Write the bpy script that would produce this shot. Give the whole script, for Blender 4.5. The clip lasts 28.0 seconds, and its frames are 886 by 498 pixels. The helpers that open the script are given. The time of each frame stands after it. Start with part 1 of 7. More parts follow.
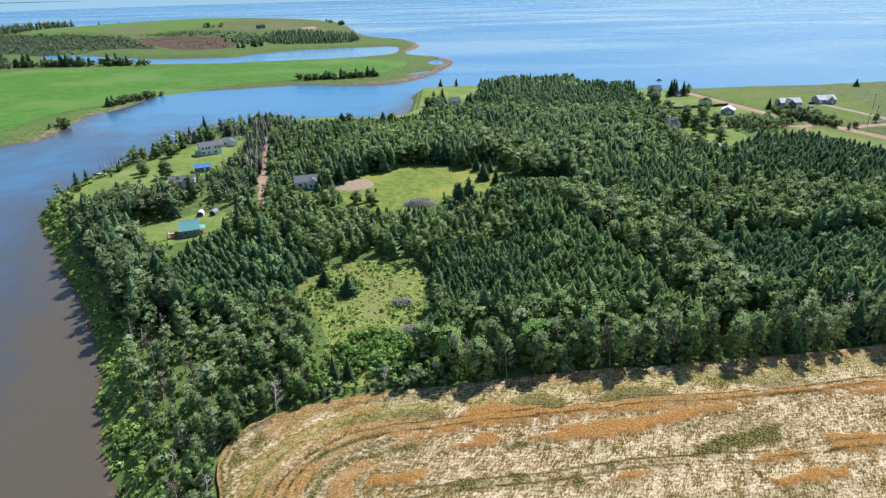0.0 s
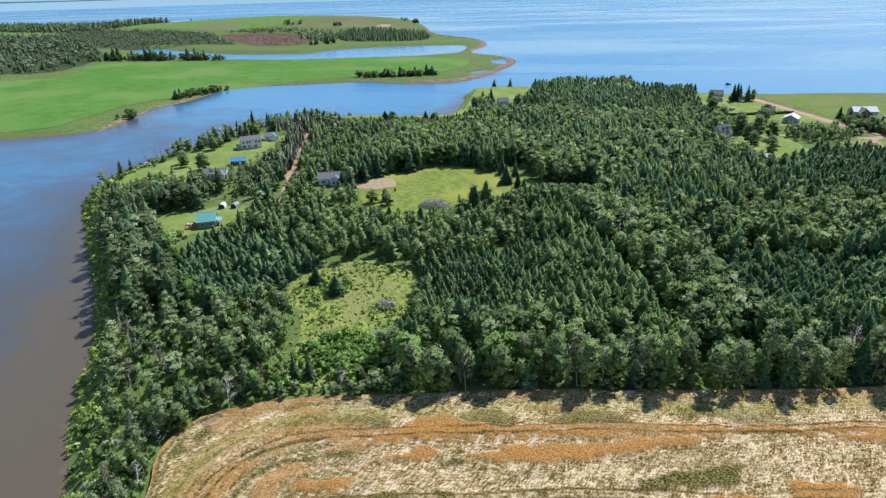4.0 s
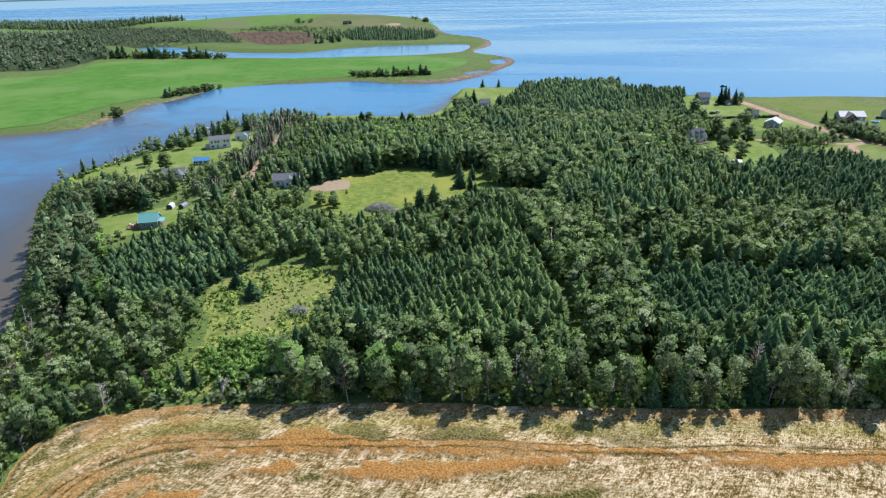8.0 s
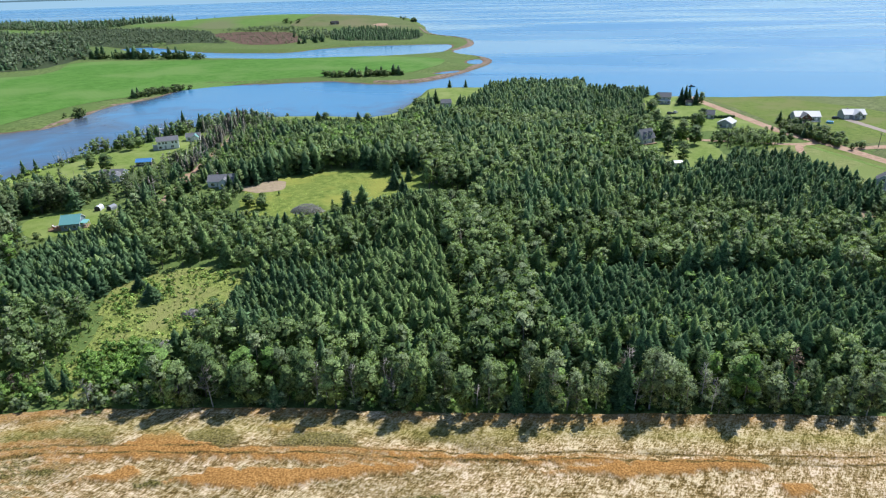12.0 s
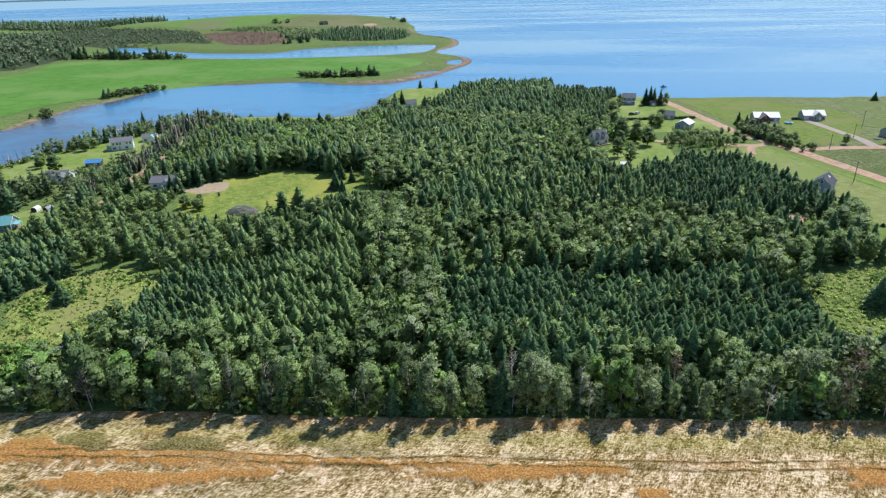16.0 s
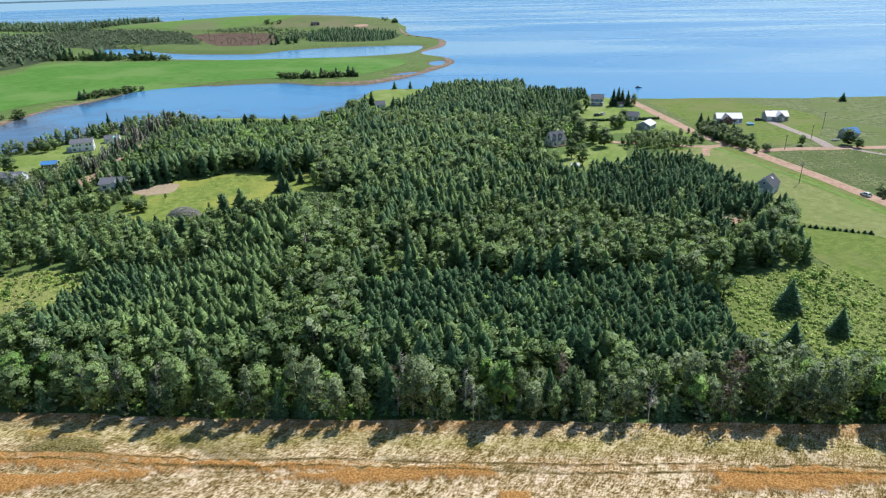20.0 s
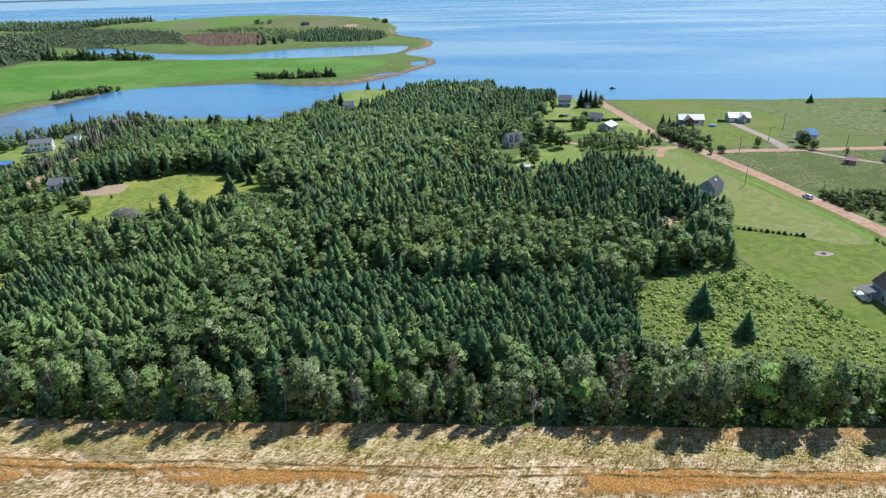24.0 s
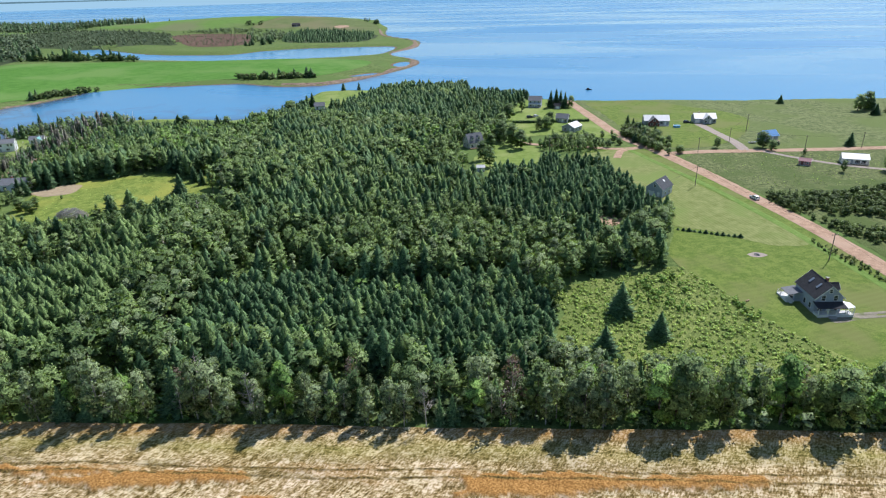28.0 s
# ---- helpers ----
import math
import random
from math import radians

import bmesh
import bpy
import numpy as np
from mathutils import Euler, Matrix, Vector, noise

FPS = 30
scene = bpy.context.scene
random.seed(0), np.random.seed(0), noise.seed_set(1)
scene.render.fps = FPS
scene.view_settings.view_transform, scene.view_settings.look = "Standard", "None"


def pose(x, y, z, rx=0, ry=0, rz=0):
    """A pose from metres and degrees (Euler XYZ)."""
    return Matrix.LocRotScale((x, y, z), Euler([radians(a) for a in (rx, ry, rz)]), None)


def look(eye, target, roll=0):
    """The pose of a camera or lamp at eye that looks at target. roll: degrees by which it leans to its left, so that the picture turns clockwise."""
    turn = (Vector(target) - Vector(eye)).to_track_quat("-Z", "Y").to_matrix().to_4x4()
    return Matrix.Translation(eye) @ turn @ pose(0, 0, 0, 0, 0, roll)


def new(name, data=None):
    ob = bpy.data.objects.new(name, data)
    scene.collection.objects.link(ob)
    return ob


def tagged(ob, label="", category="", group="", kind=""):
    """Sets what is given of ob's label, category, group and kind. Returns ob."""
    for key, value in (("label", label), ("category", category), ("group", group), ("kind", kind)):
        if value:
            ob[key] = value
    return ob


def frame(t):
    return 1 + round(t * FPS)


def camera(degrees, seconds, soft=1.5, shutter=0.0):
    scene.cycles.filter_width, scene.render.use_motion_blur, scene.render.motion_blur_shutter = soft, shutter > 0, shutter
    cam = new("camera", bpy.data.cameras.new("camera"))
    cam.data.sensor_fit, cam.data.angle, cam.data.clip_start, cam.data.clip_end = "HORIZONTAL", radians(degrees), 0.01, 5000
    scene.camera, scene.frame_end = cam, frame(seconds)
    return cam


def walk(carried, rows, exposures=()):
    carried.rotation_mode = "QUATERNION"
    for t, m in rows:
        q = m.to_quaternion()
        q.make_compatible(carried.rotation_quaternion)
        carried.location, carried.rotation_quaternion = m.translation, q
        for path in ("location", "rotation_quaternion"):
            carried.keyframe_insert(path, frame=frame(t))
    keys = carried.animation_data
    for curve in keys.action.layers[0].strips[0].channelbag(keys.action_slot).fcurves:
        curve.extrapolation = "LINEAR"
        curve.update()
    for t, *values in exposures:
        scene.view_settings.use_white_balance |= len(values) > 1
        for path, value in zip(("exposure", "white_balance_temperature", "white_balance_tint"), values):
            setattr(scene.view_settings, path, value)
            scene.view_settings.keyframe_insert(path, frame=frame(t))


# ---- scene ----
import itertools

cam = camera(71.7, 28.0, 1.15)
PATH = [
    (0, (3.232, 0.07, 91.063), (2.902, 18.43, 83.153), -1.4),
    (0.5, (6.228, 0.316, 90.994), (5.638, 18.676, 83.094), -1.4),
    (1, (9.134, 0.6, 90.917), (8.224, 18.95, 83.017), -1.4),
    (1.5, (12.056, 0.92, 90.908), (10.826, 19.25, 83.008), -1.3),
    (2, (15.24, 1.322, 91.014), (13.71, 19.622, 83.094), -1.4),
    (2.5, (18.365, 2.028, 91.025), (16.515, 20.298, 83.095), -1.4),
    (4.5, (31.901, 6.819, 90.985), (29.011, 24.959, 83.075), -1.4),
    (5, (35.514, 8.027, 91.021), (32.504, 26.137, 83.101), -1.4),
    (6, (42.884, 10.316, 90.913), (39.694, 28.406, 82.993), -1.4),
    (7, (50.426, 12.312, 90.836), (47.106, 30.372, 82.916), -1.4),
    (8, (58.148, 14.263, 91.168), (54.808, 32.313, 83.238), -1.3),
    (9, (65.92, 16.294, 90.883), (62.56, 34.334, 82.943), -1.4),
    (10, (73.304, 17.841, 90.657), (69.954, 35.901, 82.737), -1.4),
    (11, (80.6, 19.636, 90.545), (77.23, 37.686, 82.615), -1.4),
    (12, (87.704, 21.192, 90.573), (84.324, 39.232, 82.643), -1.4),
    (13, (94.74, 22.676, 90.316), (91.35, 40.726, 82.386), -1.3),
    (13.5, (97.911, 23.442, 90.301), (94.531, 41.492, 82.371), -1.3),
    (15.5, (110.721, 26.109, 90.255), (107.321, 44.149, 82.315), -1.4),
    (16, (113.958, 26.82, 90.26), (110.548, 44.86, 82.33), -1.4),
    (17, (120.115, 28.01, 90.249), (116.685, 46.05, 82.319), -1.4),
    (18, (126.387, 29.277, 90.158), (122.937, 47.307, 82.228), -1.4),
    (19, (132.632, 30.231, 90.216), (129.172, 48.261, 82.286), -1.4),
    (20, (138.796, 31.107, 90.28), (135.306, 49.137, 82.36), -1.5),
    (21, (144.842, 32.33, 90.226), (141.352, 50.36, 82.306), -1.4),
    (21.5, (147.758, 32.856, 90.203), (144.268, 50.886, 82.273), -1.4),
    (23.5, (159.631, 35.172, 90.271), (156.131, 53.192, 82.351), -1.4),
    (24, (162.461, 35.795, 90.149), (158.961, 53.825, 82.229), -1.4),
    (25, (168.109, 36.842, 90.038), (164.599, 54.872, 82.118), -1.4),
    (26, (173.708, 37.902, 89.846), (170.188, 55.932, 81.946), -1.4),
    (27, (179.036, 38.902, 89.841), (175.506, 56.932, 81.941), -1.4),
    (28, (184.52, 40.251, 89.423), (180.99, 58.291, 81.533), -1.4),
]
walk(cam, [(t, look(eye, target, roll)) for t, eye, target, roll in PATH])

# ---- light ----
SUN_AZIMUTH, SUN_HEIGHT = 31.0, 50.0
world = bpy.data.worlds.new("sky")
scene.world = world
world.use_nodes = True
wn = world.node_tree.nodes
sky = wn.new("ShaderNodeTexSky")
sky.sky_type, sky.sun_disc = "NISHITA", False
sky.sun_elevation, sky.sun_rotation = radians(SUN_HEIGHT), radians(SUN_AZIMUTH)
sky.air_density, sky.dust_density, sky.ozone_density = 1.0, 0.15, 3.0
wn["Background"].inputs["Strength"].default_value = 0.115
world.node_tree.links.new(sky.outputs[0], wn["Background"].inputs["Color"])
lamp = bpy.data.lights.new("sun", "SUN")
lamp.energy, lamp.angle, lamp.color = 4.8, radians(0.55), (0.995, 0.965, 0.985)
sun = new("sun", lamp)
sun.matrix_world = look((math.sin(radians(SUN_AZIMUTH)) * 300, math.cos(radians(SUN_AZIMUTH)) * 300, 300 * math.tan(radians(SUN_HEIGHT))), (0, 0, 0))

# ---- materials ----


def socket(node, name, value):
    node.inputs[name].default_value = value


def surface(name, dark, light, scale=1.0, rough=0.8, bump=0.0, fine=12.0, spec=0.3, metal=0.0, stretch=(1, 1, 1), patch=None, patch_scale=0.08, hard=0.14, mow=None):
    """Two tones mixed by coarse and fine noise, with an optional third tone in large patches."""
    m = bpy.data.materials.new(name)
    m.use_nodes = True
    n, link = m.node_tree.nodes, m.node_tree.links.new
    b = n["Principled BSDF"]
    where = n.new("ShaderNodeTexCoord")
    mapping = n.new("ShaderNodeMapping")
    socket(mapping, "Scale", stretch)
    link(where.outputs["Object"], mapping.inputs["Vector"])
    a, f = n.new("ShaderNodeTexNoise"), n.new("ShaderNodeTexNoise")
    for tex, s, d in ((a, scale, 4), (f, scale * fine, 3)):
        socket(tex, "Scale", s), socket(tex, "Detail", d), socket(tex, "Roughness", 0.6)
        link(mapping.outputs[0], tex.inputs["Vector"])
    add = n.new("ShaderNodeMath")
    add.operation = "MULTIPLY_ADD"
    link(f.outputs["Fac"], add.inputs[0])
    add.inputs[1].default_value = 0.5
    half = n.new("ShaderNodeMath")
    half.operation = "MULTIPLY"
    half.inputs[1].default_value = 0.5
    link(a.outputs["Fac"], half.inputs[0])
    link(half.outputs[0], add.inputs[2])
    ramp = n.new("ShaderNodeValToRGB")
    ramp.color_ramp.elements[0].position, ramp.color_ramp.elements[1].position = 0.5 - hard, 0.5 + hard
    ramp.color_ramp.elements[0].color, ramp.color_ramp.elements[1].color = (*dark, 1), (*light, 1)
    link(add.outputs[0], ramp.inputs[0])
    colour = ramp.outputs[0]
    if patch:
        p, pr, mix = n.new("ShaderNodeTexNoise"), n.new("ShaderNodeValToRGB"), n.new("ShaderNodeMix")
        socket(p, "Scale", patch_scale), socket(p, "Detail", 5)
        link(where.outputs["Object"], p.inputs["Vector"])
        pr.color_ramp.elements[0].position, pr.color_ramp.elements[1].position = 0.47, 0.62
        link(p.outputs["Fac"], pr.inputs[0])
        mix.data_type = "RGBA"
        link(pr.outputs[0], mix.inputs["Factor"])
        link(colour, mix.inputs["A"])
        mix.inputs["B"].default_value = (*patch, 1)
        colour = mix.outputs["Result"]
    if mow:
        # faint stripes left by the mower
        turn, wave, stripe = n.new("ShaderNodeMapping"), n.new("ShaderNodeTexWave"), n.new("ShaderNodeMix")
        socket(turn, "Rotation", (0, 0, radians(mow[0])))
        link(where.outputs["Object"], turn.inputs["Vector"])
        link(turn.outputs[0], wave.inputs["Vector"])
        socket(wave, "Scale", mow[1]), socket(wave, "Distortion", 0.8), socket(wave, "Detail", 2)
        stripe.data_type, stripe.blend_type = "RGBA", "MULTIPLY"
        stripe.inputs["Factor"].default_value = mow[2]
        link(colour, stripe.inputs["A"])
        link(wave.outputs["Color"], stripe.inputs["B"])
        colour = stripe.outputs["Result"]
    link(colour, b.inputs["Base Color"])
    socket(b, "Roughness", rough), socket(b, "Specular IOR Level", spec), socket(b, "Metallic", metal)
    if bump:
        bp = n.new("ShaderNodeBump")
        socket(bp, "Strength", 1.0), socket(bp, "Distance", bump)
        link(add.outputs[0], bp.inputs["Height"])
        link(bp.outputs[0], b.inputs["Normal"])
    return m


def foliage(name, dark, light, glow=0.3, rough=0.6):
    """Leaves: a tone for each plant, a little for each leaf clump, light shining through."""
    m = bpy.data.materials.new(name)
    m.use_nodes = True
    n, link = m.node_tree.nodes, m.node_tree.links.new
    b, out = n["Principled BSDF"], n["Material Output"]
    tone, info, geo = n.new("ShaderNodeAttribute"), n.new("ShaderNodeObjectInfo"), n.new("ShaderNodeNewGeometry")
    tone.attribute_name = "tone"
    s1, s2, fr = n.new("ShaderNodeMath"), n.new("ShaderNodeMath"), n.new("ShaderNodeMath")
    s1.operation, s2.operation, fr.operation = "ADD", "MULTIPLY_ADD", "FRACT"
    link(tone.outputs["Fac"], s1.inputs[0])
    link(info.outputs["Random"], s1.inputs[1])
    link(s1.outputs[0], fr.inputs[0])
    link(geo.outputs["Random Per Island"], s2.inputs[0])
    s2.inputs[1].default_value = 0.36
    s3 = n.new("ShaderNodeMath")
    s3.operation = "MULTIPLY"
    s3.inputs[1].default_value = 0.66
    link(fr.outputs[0], s3.inputs[0])
    link(s3.outputs[0], s2.inputs[2])
    ramp = n.new("ShaderNodeValToRGB")
    ramp.color_ramp.elements[0].color, ramp.color_ramp.elements[1].color = (*dark, 1), (*light, 1)
    ramp.color_ramp.elements[0].position, ramp.color_ramp.elements[1].position = 0.1, 0.9
    link(s2.outputs[0], ramp.inputs[0])
    # single leaves, and shade in the gaps between them, put into the colour as noise
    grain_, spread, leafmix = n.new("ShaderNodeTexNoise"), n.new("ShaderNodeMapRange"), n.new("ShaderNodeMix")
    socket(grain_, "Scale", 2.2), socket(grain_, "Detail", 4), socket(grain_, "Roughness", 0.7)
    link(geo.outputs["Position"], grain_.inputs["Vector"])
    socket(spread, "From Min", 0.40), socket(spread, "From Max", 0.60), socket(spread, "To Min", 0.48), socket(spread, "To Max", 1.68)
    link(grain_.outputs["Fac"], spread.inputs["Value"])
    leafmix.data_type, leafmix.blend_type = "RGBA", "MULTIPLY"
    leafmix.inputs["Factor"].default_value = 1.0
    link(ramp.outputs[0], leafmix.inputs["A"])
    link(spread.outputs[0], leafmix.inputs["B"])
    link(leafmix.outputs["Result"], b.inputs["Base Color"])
    socket(b, "Roughness", rough), socket(b, "Specular IOR Level", 0.12)
    rough_ = n.new("ShaderNodeBump")
    socket(rough_, "Strength", 0.6), socket(rough_, "Distance", 0.12)
    link(grain_.outputs["Fac"], rough_.inputs["Height"])
    link(rough_.outputs[0], b.inputs["Normal"])
    tr, mix = n.new("ShaderNodeBsdfTranslucent"), n.new("ShaderNodeMixShader")
    bright = n.new("ShaderNodeMix")
    bright.data_type, bright.blend_type = "RGBA", "MULTIPLY"
    bright.inputs["Factor"].default_value = 1.0
    bright.inputs["B"].default_value = (1.5, 1.6, 0.8, 1)
    link(leafmix.outputs["Result"], bright.inputs["A"])
    link(bright.outputs["Result"], tr.inputs["Color"])
    mix.inputs[0].default_value = glow
    link(b.outputs[0], mix.inputs[1])
    link(tr.outputs[0], mix.inputs[2])
    link(mix.outputs[0], out.inputs["Surface"])
    return m


def plain(name, colour, rough=0.5, metal=0.0, spec=0.4, vary=0.12, scale=3.0, bump=0.0):
    dark = tuple(c * (1 - vary) for c in colour)
    light = tuple(min(1, c * (1 + vary)) for c in colour)
    return surface(name, dark, light, scale, rough, bump, 9.0, spec, metal)


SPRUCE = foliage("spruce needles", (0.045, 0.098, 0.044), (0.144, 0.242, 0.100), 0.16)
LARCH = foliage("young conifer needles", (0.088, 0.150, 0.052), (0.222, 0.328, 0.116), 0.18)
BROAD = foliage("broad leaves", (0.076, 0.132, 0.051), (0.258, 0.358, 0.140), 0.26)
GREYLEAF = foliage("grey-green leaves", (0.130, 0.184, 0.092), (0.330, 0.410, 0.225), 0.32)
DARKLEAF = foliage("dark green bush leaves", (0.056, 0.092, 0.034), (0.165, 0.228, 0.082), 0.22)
# far leaves: haze is put into the colour as pale, low-contrast grey-green
FARLEAF = foliage("haze-greyed far leaves", (0.110, 0.155, 0.092), (0.220, 0.290, 0.178), 0.2)
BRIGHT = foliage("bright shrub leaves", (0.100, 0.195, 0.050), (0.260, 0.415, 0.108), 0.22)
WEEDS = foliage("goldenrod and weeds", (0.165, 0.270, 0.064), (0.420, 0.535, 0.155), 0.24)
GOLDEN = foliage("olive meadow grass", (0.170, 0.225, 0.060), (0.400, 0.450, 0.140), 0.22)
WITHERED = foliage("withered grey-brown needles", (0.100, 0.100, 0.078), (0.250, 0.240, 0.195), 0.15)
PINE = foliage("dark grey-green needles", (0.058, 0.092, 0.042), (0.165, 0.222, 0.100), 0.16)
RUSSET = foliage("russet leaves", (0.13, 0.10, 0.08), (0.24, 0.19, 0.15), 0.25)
DEADWOOD = surface("weathered grey wood", (0.38, 0.355, 0.335), (0.66, 0.625, 0.59), 3.0, 0.9, 0.01)
BARK = surface("bark", (0.09, 0.075, 0.06), (0.22, 0.19, 0.16), 3.0, 0.9, 0.02)
PALEBARK = surface("pale birch bark", (0.30, 0.28, 0.25), (0.58, 0.55, 0.50), 3.0, 0.8, 0.01)
GROUND = None
LAWN = surface("mown lawn", (0.110, 0.176, 0.031), (0.208, 0.272, 0.062), 0.32, 0.9, 0.08, 8, 0.1, patch=(0.200, 0.228, 0.072), patch_scale=0.05, hard=0.08, mow=(62, 0.16, 0.06))
DRYLAWN = surface("dry mown lawn", (0.190, 0.232, 0.066), (0.310, 0.342, 0.128), 0.35, 0.9, 0.05, 12, 0.1, patch=(0.222, 0.288, 0.082), patch_scale=0.05, hard=0.09, mow=(-22, 0.22, 0.16))
VERGE = surface("green verge", (0.132, 0.228, 0.046), (0.215, 0.318, 0.080), 0.4, 0.9, 0.05, 12, 0.1, hard=0.09)
SHORELAWN = surface("sunlit lawn", (0.150, 0.230, 0.045), (0.245, 0.325, 0.085), 0.30, 0.9, 0.05, 14, 0.1, patch=(0.270, 0.330, 0.105), patch_scale=0.05, hard=0.09)
PASTURE = surface("rough pasture", (0.095, 0.130, 0.045), (0.230, 0.265, 0.110), 0.42, 0.9, 0.25, 6, 0.1, patch=(0.150, 0.200, 0.062), patch_scale=0.03, hard=0.07)
HAY = surface("hay meadow", (0.125, 0.190, 0.036), (0.285, 0.345, 0.080), 0.4, 0.9, 0.15, 7, 0.1, patch=(0.320, 0.340, 0.075), patch_scale=0.06, hard=0.08)
TANGLE = surface("tangled weeds", (0.112, 0.158, 0.042), (0.300, 0.350, 0.104), 0.7, 0.9, 0.4, 5, 0.1, patch=(0.170, 0.225, 0.060), patch_scale=0.09, hard=0.09)
MEADOW = surface("overgrown clearing", (0.150, 0.200, 0.046), (0.350, 0.405, 0.112), 0.55, 0.9, 0.35, 5, 0.1, patch=(0.275, 0.290, 0.098), patch_scale=0.11, hard=0.07)
CROP = surface("bright green crop", (0.078, 0.210, 0.030), (0.132, 0.290, 0.055), 0.10, 0.9, 0.1, 14, 0.1, patch=(0.160, 0.290, 0.072), patch_scale=0.012, hard=0.09, mow=(8, 0.05, 0.10))
REDEARTH = surface("red gravel", (0.340, 0.212, 0.138), (0.560, 0.385, 0.268), 0.5, 0.9, 0.04, 10, 0.15, patch=(0.500, 0.345, 0.245), patch_scale=0.12, hard=0.09)
GRAVEL = surface("grey gravel", (0.32, 0.265, 0.225), (0.47, 0.40, 0.345), 0.8, 0.9, 0.02, 10, 0.15)
TRACK = surface("packed dirt", (0.20, 0.185, 0.12), (0.38, 0.34, 0.28), 0.8, 0.95, 0.03, 9, 0.1, patch=(0.17, 0.21, 0.08), patch_scale=0.3)
SOIL = surface("bare pale soil", (0.32, 0.25, 0.16), (0.50, 0.40, 0.27), 0.5, 0.95, 0.03, 10, 0.1)
WEEDY = surface("overgrown pasture", (0.072, 0.098, 0.036), (0.220, 0.255, 0.100), 0.5, 0.9, 0.4, 6, 0.1, patch=(0.105, 0.150, 0.045), patch_scale=0.05, hard=0.07)
HILLGRASS = surface("pale hill grass", (0.110, 0.220, 0.042), (0.175, 0.290, 0.070), 0.05, 0.9, 0.1, 9, 0.1, patch=(0.185, 0.215, 0.095), patch_scale=0.006)
DRYGRASS = surface("dry hill grass", (0.110, 0.155, 0.050), (0.185, 0.225, 0.088), 0.05, 0.9, 0.1, 9, 0.1, patch=(0.205, 0.200, 0.100), patch_scale=0.008)
# tree shade is put into this dark undergrowth colour
FLOOR = surface("undergrowth darkened as if shaded", (0.036, 0.058, 0.028), (0.090, 0.120, 0.055), 0.2, 0.95, 0.3, 7, 0.1)
MOOR = surface("reddish heath", (0.10, 0.065, 0.045), (0.20, 0.13, 0.095), 0.05, 0.95, 0.2, 9, 0.1)


def ground_material():
    """Rough grass and undergrowth; wet sand and red earth close to the water."""
    m = surface("rough grass", (0.084, 0.132, 0.038), (0.195, 0.268, 0.084), 0.3, 0.95, 0.2, 7, 0.1, patch=(0.125, 0.195, 0.055), patch_scale=0.02, hard=0.09)
    n, link = m.node_tree.nodes, m.node_tree.links.new
    b = n["Principled BSDF"]
    grass = b.inputs["Base Color"].links[0].from_socket
    geo, sep, ramp, mix = n.new("ShaderNodeNewGeometry"), n.new("ShaderNodeSeparateXYZ"), n.new("ShaderNodeValToRGB"), n.new("ShaderNodeMix")
    noise_a, sand, lift = n.new("ShaderNodeTexNoise"), n.new("ShaderNodeValToRGB"), n.new("ShaderNodeMath")
    socket(noise_a, "Scale", 0.18), socket(noise_a, "Detail", 6)
    link(geo.outputs["Position"], noise_a.inputs["Vector"])
    link(geo.outputs["Position"], sep.inputs[0])
    lift.operation = "MULTIPLY_ADD"
    link(noise_a.outputs["Fac"], lift.inputs[0])
    lift.inputs[1].default_value = -0.4
    link(sep.outputs["Z"], lift.inputs[2])
    ramp.color_ramp.elements[0].position, ramp.color_ramp.elements[1].position = 0.02, 0.22
    link(lift.outputs[0], ramp.inputs[0])
    sand.color_ramp.elements[0].color, sand.color_ramp.elements[1].color = (0.11, 0.075, 0.05, 1), (0.27, 0.20, 0.14, 1)
    link(noise_a.outputs["Fac"], sand.inputs[0])
    mix.data_type = "RGBA"
    link(ramp.outputs[0], mix.inputs["Factor"])
    link(sand.outputs[0], mix.inputs["A"])
    link(grass, mix.inputs["B"])
    link(mix.outputs["Result"], b.inputs["Base Color"])
    return m


GROUND = ground_material()


